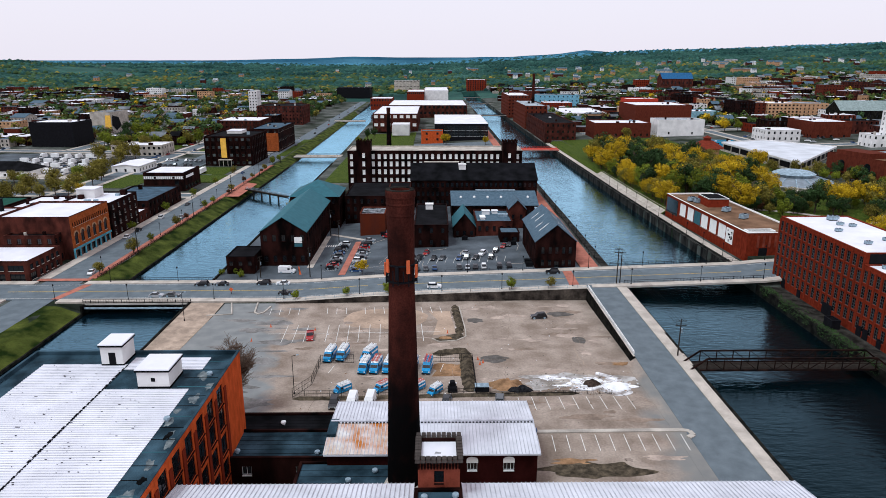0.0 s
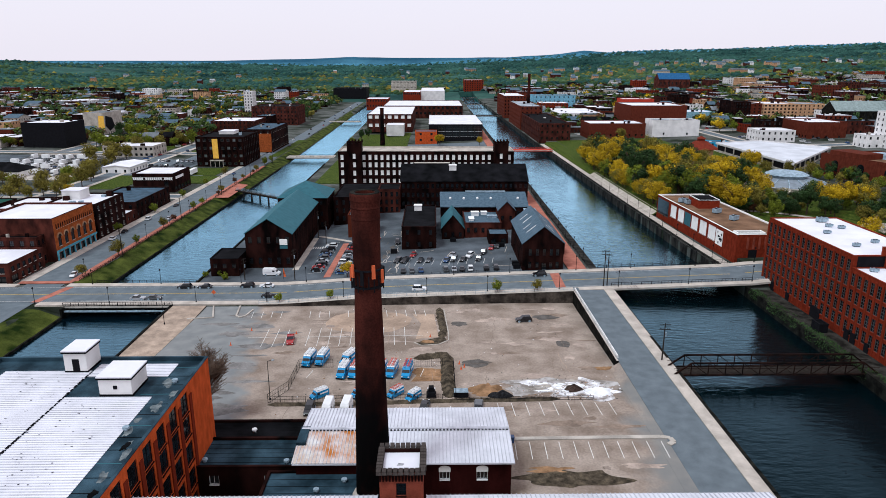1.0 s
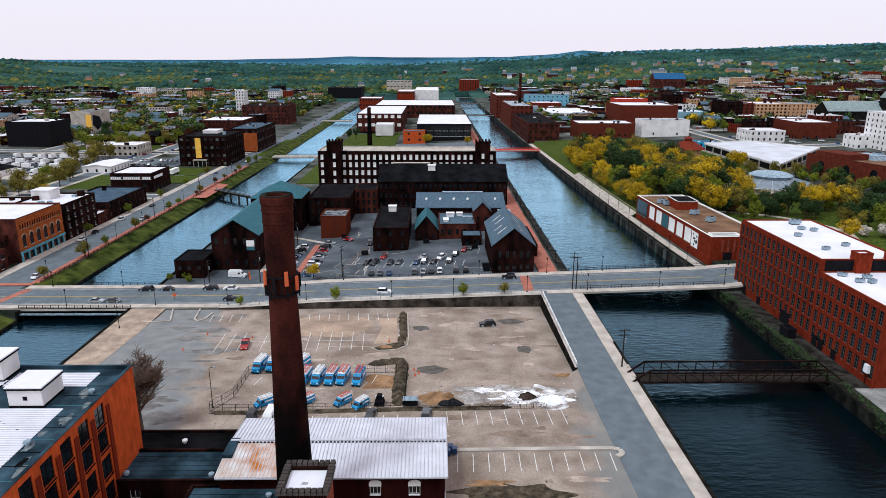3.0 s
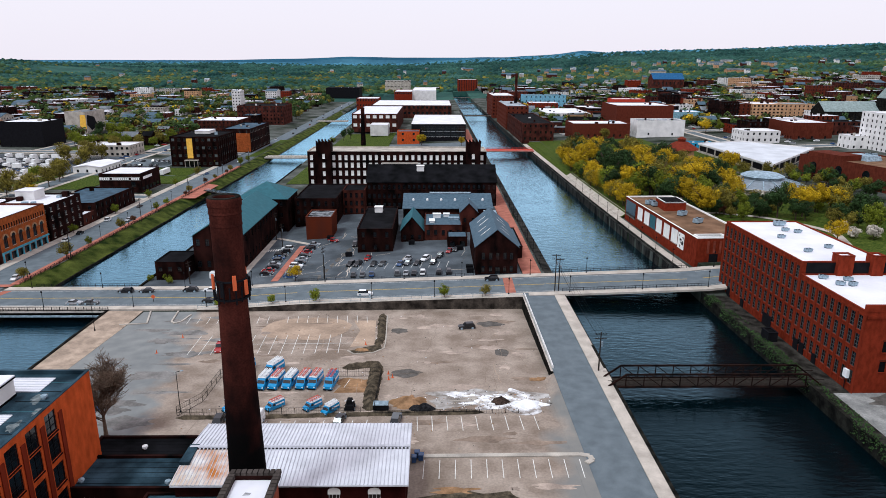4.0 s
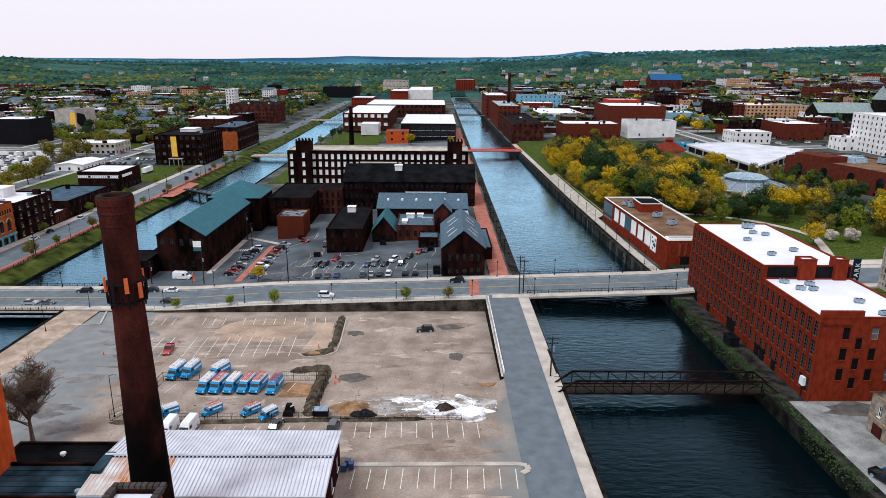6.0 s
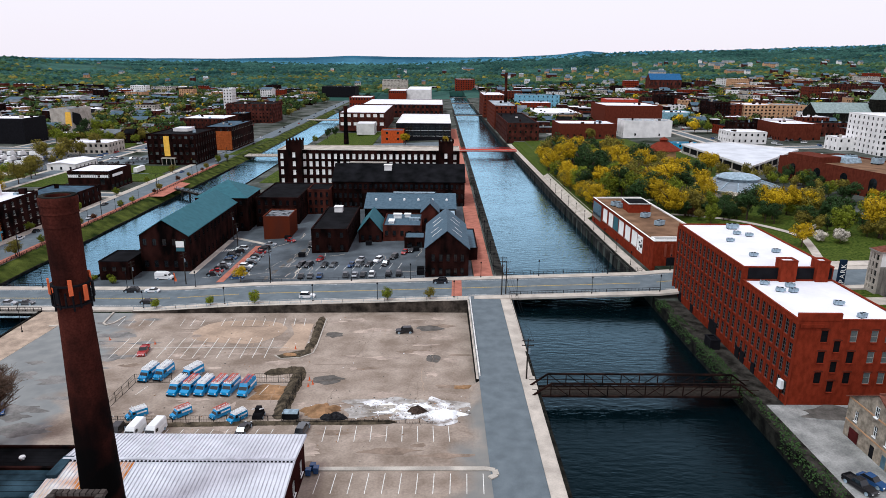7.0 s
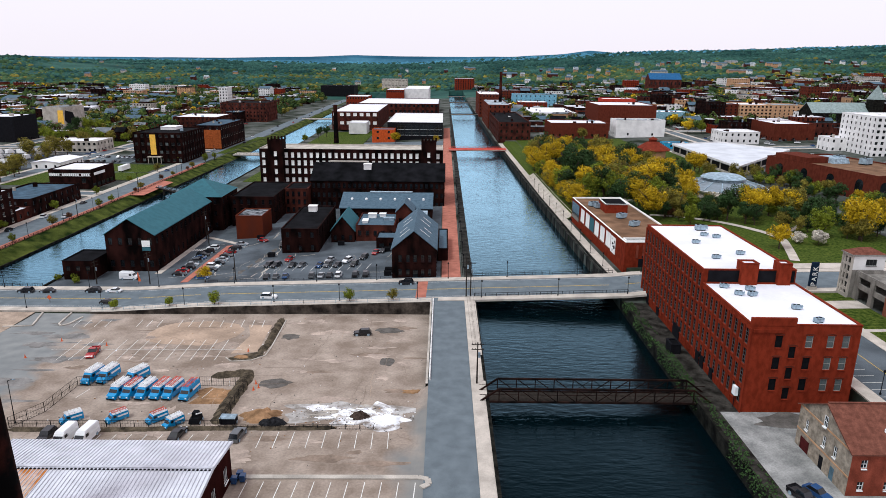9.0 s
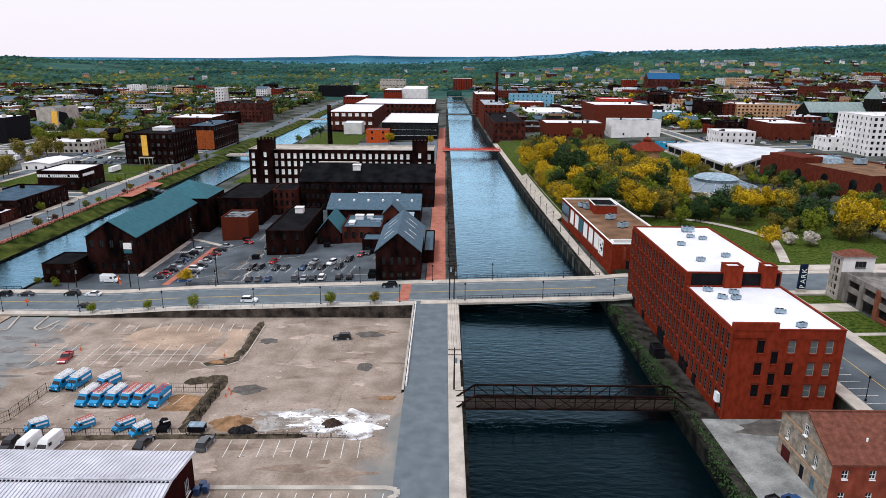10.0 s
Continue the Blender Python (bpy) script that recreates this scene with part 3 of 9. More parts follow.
def building(name, label, x0, x1, y0, y1, zb, zt, wall, roof, wins=None, shape="flat", rise=4.0, parapet=0.7, over=0.4, core=None, style=None, pick=None, category="building", group="", cornice=None, turn=0.0, roof_parts=True):
    """A building with walls that have openings, glazing behind them and a roof.
    wins: side letter (S, N, W, E) to (columns, storeys, width, height, sill) or a list of holes. style: (frame, pane, bars, sill) gives each window a frame of its own."""
    wins = wins or {}
    dx, dy, h = x1 - x0, y1 - y0, zt - zb
    th = thing(name, label, category, ((x0 + x1) / 2, (y0 + y1) / 2, zb), group, turn)
    ax, ay = dx / 2, dy / 2
    g = Geo(wall)
    sides = {"S": ((-ax, -ay, 0), (1, 0, 0), dx), "E": ((ax, -ay, 0), (0, 1, 0), dy), "N": ((ax, ay, 0), (-1, 0, 0), dx), "W": ((-ax, ay, 0), (0, -1, 0), dy)}
    eave = h
    holes = {}
    for s, (o, ux, width) in sides.items():
        spec = wins.get(s, [])
        if isinstance(spec, tuple):
            nx, ny, w, hh, sill = spec
            spec = grid(width, h, nx, ny, w, hh, sill, top=1.2)
        holes[s] = spec
        wall_face(g, o, ux, width, -2.5, eave, spec)
    if shape == "gable_y":
        for s in (-1, 1):
            g.poly([(-ax * s * -1, ay * s, h), (ax * s * -1, ay * s, h), (0, ay * s, h + rise)])
    if shape == "gable_x":
        for s in (-1, 1):
            g.poly([(ax * s, -ay * s, h), (ax * s, ay * s, h), (ax * s, 0, h + rise)])
    part("wall", g, th)
    if any(holes.values()):
        if style:
            for s, (o, ux, width) in sides.items():
                a = math.atan2(ux[1], ux[0])
                for (u0, u1, c, d) in holes[s]:
                    pm = style[1][0] if len(style[1]) == 1 else style[1][(int(u0 * 7.3) + int(c * 3.1)) % len(style[1])]
                    split = name in ("red_mill", "glass_hall", "low_brick_works")
                    fm, pm, bars = pick(s, u0, c, pm) if pick else (style[0], pm, style[2])
                    me = window_mesh(u1 - u0, d - c, fm, pm, bars, style[3], not split)
                    u = (u0 + u1) / 2
                    nrm = Vector((ux[1], -ux[0], 0))
                    pos = Vector(o) + Vector(ux) * u - nrm * 0.17
                    ob = part("window", me, th, at=(pos.x, pos.y, c), turn=a)
                    if split:
                        part("pane", pane_mesh(u1 - u0, d - c, pm), ob)
        g = Geo(core or GLASS)
        g.box(-ax + 0.27, ax - 0.27, -ay + 0.27, ay - 0.27, 0.1, h - (parapet + 0.35 if shape == 'flat' else 0.3))
        part("glazing" if not style else "interior", g, th)
    g = Geo(roof)
    if shape == "flat":
        r = h - parapet
        g.box(-ax + 0.3, ax - 0.3, -ay + 0.3, ay - 0.3, r - 0.3, r)
        if not roof_parts:
            g = Geo(roof)
            i0 = 0
            for q, z in ((-0.06, h), (0.3, h), (0.3, r)):
                g.v += [(-ax + q, -ay + q, z), (ax - q, -ay + q, z), (ax - q, ay - q, z), (-ax + q, ay - q, z)]
            for a in range(2):
                for b in range(4):
                    g.f.append((4 * a + b, 4 * a + (b + 1) % 4, 4 * a + 4 + (b + 1) % 4, 4 * a + 4 + b))
                    g.m.append(0)
            g.f.append((8, 9, 10, 11))
            g.m.append(0)
        part("roof", g, th)
        if parapet > 0 and roof_parts:
            g = Geo(cornice or wall)
            t, o = 0.38, 0.08
            i0 = len(g.v)
            loops = ((-o, h), (-o, h + 0.15), (t, h + 0.15), (t, r - 0.05))
            for q, z in loops:
                g.v += [(-ax + q, -ay + q, z), (ax - q, -ay + q, z), (ax - q, ay - q, z), (-ax + q, ay - q, z)]
            for a in range(len(loops) - 1):
                for b in range(4):
                    g.f.append((i0 + 4 * a + b, i0 + 4 * a + (b + 1) % 4, i0 + 4 * a + 4 + (b + 1) % 4, i0 + 4 * a + 4 + b))
                    g.m.append(0)
            part("parapet", g, th)
    else:
        t = 0.25
        if shape == "gable_y":
            w, l = ax + over, ay + over
            k = rise / ax
            pts = [(-w, h - over * k), (0, h + rise), (w, h - over * k)]
            for (a, b) in ((0, 1), (1, 2)):
                (xa, za), (xb, zb2) = pts[a], pts[b]
                g.quad((xa, -l, za + t), (xb, -l, zb2 + t), (xb, l, zb2 + t), (xa, l, za + t))
                g.quad((xa, l, za), (xb, l, zb2), (xb, -l, zb2), (xa, -l, za))
                for s in (-l, l):
                    g.quad((xa, s, za), (xb, s, zb2), (xb, s, zb2 + t), (xa, s, za + t))
                e = xa if a == 0 else xb
                ze = za if a == 0 else zb2
                g.quad((e, -l, ze), (e, l, ze), (e, l, ze + t), (e, -l, ze + t))
        elif shape == "gable_x":
            w, l = ay + over, ax + over
            k = rise / ay
            pts = [(-w, h - over * k), (0, h + rise), (w, h - over * k)]
            for (a, b) in ((0, 1), (1, 2)):
                (ya, za), (yb, zb2) = pts[a], pts[b]
                g.quad((l, ya, za + t), (l, yb, zb2 + t), (-l, yb, zb2 + t), (-l, ya, za + t))
                g.quad((-l, ya, za), (-l, yb, zb2), (l, yb, zb2), (l, ya, za))
                for s in (-l, l):
                    g.quad((s, ya, za), (s, yb, zb2), (s, yb, zb2 + t), (s, ya, za + t))
                e = ya if a == 0 else yb
                ze = za if a == 0 else zb2
                g.quad((-l, e, ze), (l, e, ze), (l, e, ze + t), (-l, e, ze + t))
        elif shape == "hip":
            w, l = ax + over, ay + over
            rl = max(0.0, l - w)
            rw = max(0.0, w - l)
            A, B, C, D = (-w, -l, h), (w, -l, h), (w, l, h), (-w, l, h)
            P, Q = (-rw, -rl, h + rise), (rw, rl, h + rise)
            if rl:
                P, Q = (0, -rl, h + rise), (0, rl, h + rise)
                g.poly([A, B, P]); g.quad(B, C, Q, P); g.poly([C, D, Q]); g.quad(D, A, P, Q)
            else:
                g.quad(A, B, Q, P); g.poly([B, C, Q]); g.quad(C, D, P, Q); g.poly([D, A, P])
            g.quad(D, C, B, A)
        part("roof", g, th)
    return th


def roof_box(x0, x1, y0, y1, z0, z1, wall, cap, label):
    """A stair or plant box on a roof, with a capped top."""
    th = thing("roof_penthouse", label, "penthouse", ((x0 + x1) / 2, (y0 + y1) / 2, z0))
    ax, ay, h = (x1 - x0) / 2, (y1 - y0) / 2, z1 - z0
    g = Geo(wall)
    g.box(-ax, ax, -ay, ay, -0.05, h)
    part("wall", g, th)
    g = Geo(cap)
    g.box(-ax - 0.2, ax + 0.2, -ay - 0.2, ay + 0.2, h, h + 0.18)
    part("cap", g, th)
    return th


def make_hvac():
    th = thing("rooftop_unit", "galvanised rooftop ventilation unit with fan grilles", "ventilation unit", group="rooftop units")
    g = Geo(GALV)
    g.box(-1.3, 1.3, -0.9, 0.9, 0.25, 1.5, bevel=0.06)
    part("casing", g, th)
    g = Geo(STEEL_DARK)
    g.box(-1.2, 1.2, -0.85, 0.85, -0.02, 0.25)
    part("skid", g, th)
    for x in (-0.65, 0.65):
        g = Geo(STEEL_DARK)
        g.tube(x, 0, [(1.48, 0.45), (1.62, 0.45)], 14)
        part("fan", g, th)
    g = Geo(GALV)
    g.box(1.3, 1.9, -0.6, 0.6, 0.5, 1.1)
    g.box(1.7, 1.95, -0.6, 0.6, 1.1, 1.35)
    part("hood", g, th)
    return th


HVAC = make_hvac()
HVAC.location = (122.4, 183.0, 21.65)


def hvac(x, y, z, turn=0.0, s=1.0):
    o = copy_thing(HVAC, pose(x, y, z, 0, 0, turn))
    o.scale = (s, s, s)


SASH = material("grey_green_sash_paint", (0.09, 0.09, 0.085), rough=0.6)
CREAM = material("cream_sash_paint", (0.3, 0.29, 0.26), rough=0.6, spread=0.1)
WIN_MILL = (SASH, (GLASS, GLASS, GLASS_PALE, GLASS), (1, 3), BRICK_RED)
BOARDED = material("black_boarded_window", (0.008, 0.008, 0.009), spread=0.3, scale=1.0, rough=0.6)


def mill_window(side, u, z, pane):
    """On the end wall the outer columns keep pale sashes; the stair columns are boarded black."""
    if side != "S":
        return SASH, GLASS, (1, 3)
    if u < 10.2 or (u < 12 and z < 12):
        return BOARDED, BOARDED, (0, 0)
    return CREAM, GLASS_PALE, (0, 1)


WIN_BROWN = (SASH, (GLASS,), (1, 1), BRICK_BROWN)
WIN_DARK = (STEEL_DARK, (GLASS,), (1, 2), BRICK_DARK)

# ---- near mill with the white roof ----
building("mill_white_roof", "orange brick mill with white ribbed roof and dark membrane edges", -69, -34.2, 20, 92.3, -4, 20, BRICK_ORANGE, ROOF_MEMBRANE,
         {"E": [(1.0 + 4.5 * i, 3.7 + 4.5 * i, z, z + 3.4) for i in range(14) for z in (2.2, 6.7, 11.2, 15.7, 19.6)], "N": (8, 5, 1.6, 2.6, 2.0)}, parapet=0.5, cornice=ROOF_MEMBRANE, style=WIN_DARK)


# greyer than the sheet: the ribs' shading is put into their colour
RIB_WHITE = material("shade_toned_metal_rib", (0.56, 0.56, 0.6), rough=0.5, spread=0.2, scale=0.3)


def ribbed(name, label, x0, x1, y0, y1, z, mat, pitch=0.55, along="x", slope=0.0, ridge=None, parent=None):
    """A ribbed metal sheet: standing ribs on a thin plate."""
    g = Geo(mat)
    g.box(x0, x1, y0, y1, z, z + 0.06)
    ribs = Geo(RIB_WHITE)
    if along == "x":
        n = int((y1 - y0) / pitch)
        for k in range(n + 1):
            y = y0 + k * (y1 - y0 - 0.12) / n
            ribs.box(x0, x1, y, y + 0.12, z + 0.06, z + 0.14)
    th = thing(name, label, "roof sheet")
    part("plate", g, th)
    part("rib", ribs, th, "standing ribs, greyed for their shading")
    return th


ribbed("roof_sheet", "white ribbed roof sheeting with dark specks", -65.5, -51.5, 20.5, 88, 19.52, ROOF_WHITE)
ribbed("roof_sheet", "white ribbed roof sheeting with dark specks", -51.3, -38.3, 20.5, 79.2, 19.52, ROOF_WHITE)
ribbed("roof_sheet", "white ribbed roof sheeting with dark specks", -51.3, -38.5, 86, 90.5, 19.52, ROOF_WHITE)
PA = roof_box(-55.6, -52.0, 87.6, 92.0, 19.5, 23.2, WHITE_WALL, ROOF_WHITE, "white stair penthouse with a dark door")
PB = roof_box(-46.2, -41.3, 79.6, 85.0, 19.5, 22.6, WHITE_WALL, ROOF_WHITE, "white plant box on the roof")
for P, a, b, h in ((PA, 1.8, 2.2, 3.7), (PB, 2.45, 2.7, 3.1)):
    g = Geo(ROOF_BLACK)
    g.box(-a - 0.22, a + 0.22, -b - 0.22, b + 0.22, h - 0.28, h - 0.02)
    part("fascia", g, P, "black fascia under the roof edge")
    g = Geo(ROOF_BLACK)
    g.box(-a - 0.06, a + 0.06, -b - 0.06, b + 0.06, 0, 0.35)
    part("flashing", g, P)
g = Geo(STEEL_DARK)
g.box(-0.5, 0.6, -2.26, -2.15, 0.3, 2.4)
part("door", g, PA, "dark steel door")
g = Geo(STEEL_DARK)
g.box(-0.3, 0.3, -2.76, -2.66, 1.2, 1.8)
part("louvre", g, PB)

g = Geo(ROOF_BLACK)
rs = random.Random(4)
for k in range(260):
    x, y = rs.uniform(-65, -41), rs.uniform(24, 88)
    if x > -51 and y > 78:
        continue
    a = rs.uniform(0.04, 0.14)
    g.box(x, x + a * rs.uniform(1, 3), y, y + a, 19.66, 19.68)
for k in range(60):
    y = 20.6 + 1.12 * k
    g.box(-51.55 + rs.uniform(-0.1, 0.1), -51.3, y, y + rs.uniform(0.5, 1.0), 19.66, 19.7)
tagged(new("roof_debris", g.mesh("roof_debris")), "dark specks and tar along the roof seam", "debris", kind="stuff")
for x, y, z in ((-38, 70, 19.5), (-36.6, 84, 19.5), (-28, 94.5, 4.35), (-33.5, 84.5, 4.9), (-20, 84, 4.9), (-14, 77, 4.4), (-10, 79.5, 4.4)):
    g = Geo(GALV if x != -28 else WHITE_PAINT)
    g.tube(0, 0, [(0, 0.3), (0.3, 0.3), (0.35, 0.5), (0.6, 0.45), (0.75, 0.1)], 10)
    single("roof_vent", g, "small round roof vent cap", "vent", (x, y, z), "roof vents")

# ---- low buildings round the chimney ----
PATCH_ROOF = material("damp_roof_stain", (0.35, 0.35, 0.36), spread=0.4, scale=1.5)
BRICK_HALL = material("dark_red_hall_brick", (0.026, 0.0055, 0.005), spread=0.4, scale=0.4, fine=5, streak=0.7)
hall = building("shed_hall", "dark red brick hall under a white ribbed metal roof", -18, 16.6, 81.5, 98.2, 0, 6.4, BRICK_HALL, ROOF_METAL,
                {"S": [(23.0, 24.7, 3.3, 5.3), (29.0, 30.8, 3.3, 5.3)], "E": (3, 1, 1.8, 2.6, 1.2)}, shape="gable_x", rise=1.0, over=0.5, style=(WHITE_PAINT, (GLASS,), (2, 0), WHITE_PAINT))
for u in (23.85, 29.9):
    g = Geo(PANEL_WHITE)
    c = [(u - 17.3 + 0.95, 4.75)] + [(u - 17.3 + 0.95 * math.cos(math.pi * k / 8), 5.35 + 0.5 * math.sin(math.pi * k / 8)) for k in range(9)] + [(u - 17.3 - 0.95, 4.75)]
    g.poly([(x, -8.45, z) for x, z in c])
    for (xa, za), (xb, zb) in zip(c, c[1:] + c[:1]):
        g.quad((xa, -8.45, za), (xb, -8.45, zb), (xb, -8.25, zb), (xa, -8.25, za))
    part("window_arch", g, hall, "white boarded arch over the window")
g = Geo(ROOF_MEMBRANE)
g.box(-17.9, -16.4, -4.4, 0.6, 7.0, 7.75)
part("gutter", g, hall, "dark gutter box at the roof edge")
g = Geo(STEEL_DARK)
for k in range(58):
    g.box(-17 + 0.6 * k, -16.7 + 0.6 * k, -0.75, -0.5, 7.62, 7.74)
part("ridge_vent", g, hall, "row of small dark vents below the ridge")["kind"] = "stuff"
building("flat_annexe", "low annexe with dark membrane roof", -36, -18.2, 82.5, 91.2, -1, 5.2, BRICK_DARK, ROOF_MEMBRANE, {"S": (2, 1, 1.6, 1.6, 3.0)}, parapet=0.3, style=(WHITE_PAINT, (GLASS,), (1, 0), WHITE_PAINT))
building("flat_annexe", "low black tar-roofed annexe", -37, -18.2, 91.4, 98.0, -1, 4.6, BRICK_DARK, ROOF_BLACK, parapet=0.25)
building("flat_annexe", "low annexe with dark membrane roof", -22.5, -2.6, 71, 82.2, -1, 4.6, BRICK_DARK, ROOF_MEMBRANE, parapet=0.2)
BRICK_TOWER = material("tower_brick", (0.2, 0.05, 0.03), spread=0.3, scale=0.5, fine=6, streak=0.4)
COPING = material("coping_stone", (0.06, 0.05, 0.045), spread=0.3, scale=0.8, fine=4, rand=0.2)
tower_ = building("brick_tower", "square red brick tower with stone coping and white roof", -2.4, 2.8, 57.6, 62.3, -1, 21.2, BRICK_TOWER, ROOF_WHITE, {"S": [(2.0, 3.2, 18.9, 20.6)]}, parapet=0.2, style=WIN_DARK, cornice=BRICK_DARK)
for k in range(9):
    for (x0, y0, x1, y1) in ((-2.95, -2.7, 2.95, -2.7), (-2.95, 2.7, 2.95, 2.7), (-2.6, -2.3, -2.6, 2.3), (2.6, -2.3, 2.6, 2.3)):
        if x0 == x1 and k > 6:
            continue
        n = 9 if x0 != x1 else 7
        g = Geo(COPING)
        along = 0.63 if x0 != x1 else 0.63
        if x0 != x1:
            g.box(-0.31, 0.31, -0.42, 0.42, 0, 0.5, bevel=0.05)
        else:
            g.box(-0.42, 0.42, -0.31, 0.31, 0, 0.5, bevel=0.05)
        part("coping_stone", g, tower_, at=(x0 + (x1 - x0) * (k + 0.5) / n, y0 + (y1 - y0) * (k + 0.5) / n, 22.2 + 0.02 * (k % 3)))
for k in range(14):
    g = Geo(BRICK_DARK)
    g.box(-0.1, 0.1, -0.16, 0.1, 0, 0.9, bevel=-0.04)
    part("corbel", g, tower_, at=(-2.5 + 0.385 * k, -2.45, 21.0))
g = Geo(PATCH_ROOF)
g.poly([(-0.6, -0.9, 22.01), (0.2, -0.8, 22.01), (0.3, -0.4, 22.01), (-0.4, -0.3, 22.01)])
part("stain", g, tower_, "grey damp stain on the roof")
building("front_mill", "long brick mill under a white ribbed metal roof", -33.4, -3.4, 39, 61, -2, 15.0, BRICK_DARK, ROOF_METAL, shape="gable_x", rise=2.2, over=0.4)
building("front_mill", "long brick mill under a white ribbed metal roof", 3.6, 46.6, 39, 61, -2, 15.0, BRICK_DARK, ROOF_METAL, shape="gable_x", rise=2.2, over=0.4)
building("link_roof", "dark membrane-roofed link between the white roofs", -2.8, 3.0, 39, 57.4, -2, 17.2, BRICK_DARK, ROOF_MEMBRANE, parapet=0.2)
for x, y in ((-1.6, 55.6), (2.2, 55.9)):
    g = Geo(GALV)
    g.tube(0, 0, [(0, 0.3), (0.3, 0.3), (0.35, 0.45), (0.6, 0.4), (0.75, 0.1)], 10)
    single("roof_vent", g, "small round roof vent cap", "vent", (x, y, 17.0), "roof vents")


def roof_ribs(th, dx, dy, h, rise, pitch, mat):
    """Standing ribs running down both slopes of a metal roof whose ridge lies along x."""
    g = Geo(mat)
    ax, ay = dx / 2 + 0.4, dy / 2 + 0.4
    n = int(2 * ax / pitch)
    k = rise / (dy / 2)
    for i in range(n + 1):
        x = -ax + 2 * ax * i / n
        for s in (-1, 1):
            g.beam((x, s * ay, h - 0.4 * k + 0.3), (x, 0, h + rise + 0.3), 0.09, h=0.14)
    g.beam((-ax, 0, h + rise + 0.3), (ax, 0, h + rise + 0.3), 0.5, h=0.16)
    part("rib", g, th, "standing metal ribs, greyed for their shading")


# rib shading painted as a darker grey than the roof metal
RIB = material("shade_greyed_metal_rib", (0.5, 0.5, 0.54), rough=0.5, spread=0.2, scale=0.4)
roof_ribs(bpy.data.objects["shed_hall"], 34.6, 16.7, 6.4, 1.0, 0.6, RIB)
roof_ribs(bpy.data.objects["front_mill"], 30, 22, 17.0, 2.2, 0.6, RIB)
roof_ribs(bpy.data.objects["front_mill.001"], 43, 22, 17.0, 2.2, 0.6, RIB)
g = Geo(ROOF_RUST)
g.quad((-17.9, -8.75, 6.68), (-6.5, -8.75, 6.68), (-6.5, -0.5, 7.6), (-17.9, -0.5, 7.6))
g.quad((-17.9, -8.75, 6.6), (-17.9, -0.5, 7.5), (-6.5, -0.5, 7.5), (-6.5, -8.75, 6.6))
part("rusted_sheet", g, bpy.data.objects["shed_hall"], "rust-stained roof sheets")


def chimney(x, y, zb, zt, rb, rt, mat, label, sides=28):
    th = thing("factory_chimney", label, "chimney", (x, y, zb))
    h = zt - zb
    g = Geo(mat)
    rings = [(k / 14 * h * 0.78, rb + (rt - rb) * k / 14) for k in range(15)]
    g.tube(0, 0, rings, sides, cap=False)
    part("shaft", g, th, smooth=True)
    g = Geo(mat)
    g.tube(0, 0, [(h * 0.78, rt), (h * 0.79, rt * 1.05), (h * 0.9, rt * 1.06), (h * 0.93, rt * 1.07), (h * 0.934, rt * 1.11), (h * 0.94, rt * 1.08), (h * 0.96, rt * 1.09), (h * 0.963, rt * 1.14), (h * 0.968, rt * 1.1), (h * 0.978, rt * 1.12), (h * 0.982, rt * 1.17), (h * 0.995, rt * 1.17), (h, rt * 1.12), (h, rt * 0.72), (h - 1.5, rt * 0.7)], sides, cap=True)
    part("crown", g, th)
    g = Geo(CONCRETE_DARK)
    g.tube(0, 0, [(h - 0.02, rt * 1.12), (h + 0.1, rt * 1.1), (h + 0.1, rt * 0.8), (h - 0.02, rt * 0.75)], sides, cap=False)
    part("cap_ring", g, th, "weathered dark cement cap")
    return th, h


CH, chh = chimney(-5.0, 76.0, -1, 51.4, 2.85, 1.8, BRICK_CHIMNEY, "tall sooty red brick factory chimney with phone antennas")
g = Geo(CONCRETE)
g.tube(0, 0, [(0, 3.3), (5.8, 3.3), (6.6, 2.9)], 8)
part("plinth", g, CH, "pale octagonal stone base")
for k in range(9):
    a = 2 * math.pi * k / 9 + 0.3
    r = 2.3
    g = Geo(ORANGE_PLASTIC if k % 3 else STEEL_DARK)
    g.box(-0.24, 0.24, -0.12, 0.12, 0, 1.9, bevel=0.02)
    ob = part("antenna", g, CH, "orange antenna panel", at=(r * math.cos(a), r * math.sin(a), 40.0 + 0.9 * (k % 2)), turn=a + math.pi / 2)
g = Geo(STEEL_DARK)
g.tube(0, 0, [(39.4, 1.8), (39.4, 2.25), (39.6, 2.25), (39.6, 1.8)], 24, cap=False)
g.tube(0, 0, [(41.8, 1.9), (41.8, 2.2), (42.0, 2.2), (42.0, 1.9)], 24, cap=False)
for k in range(18):
    a = 2 * math.pi * k / 18
    g.box(2.2 * math.cos(a) - 0.08, 2.2 * math.cos(a) + 0.08, 2.2 * math.sin(a) - 0.08, 2.2 * math.sin(a) + 0.08, 38.9 + (k % 3) * 0.3, 41.2 + (k % 2) * 0.6)
part("antenna_mount", g, CH, "black antenna frame with cables")

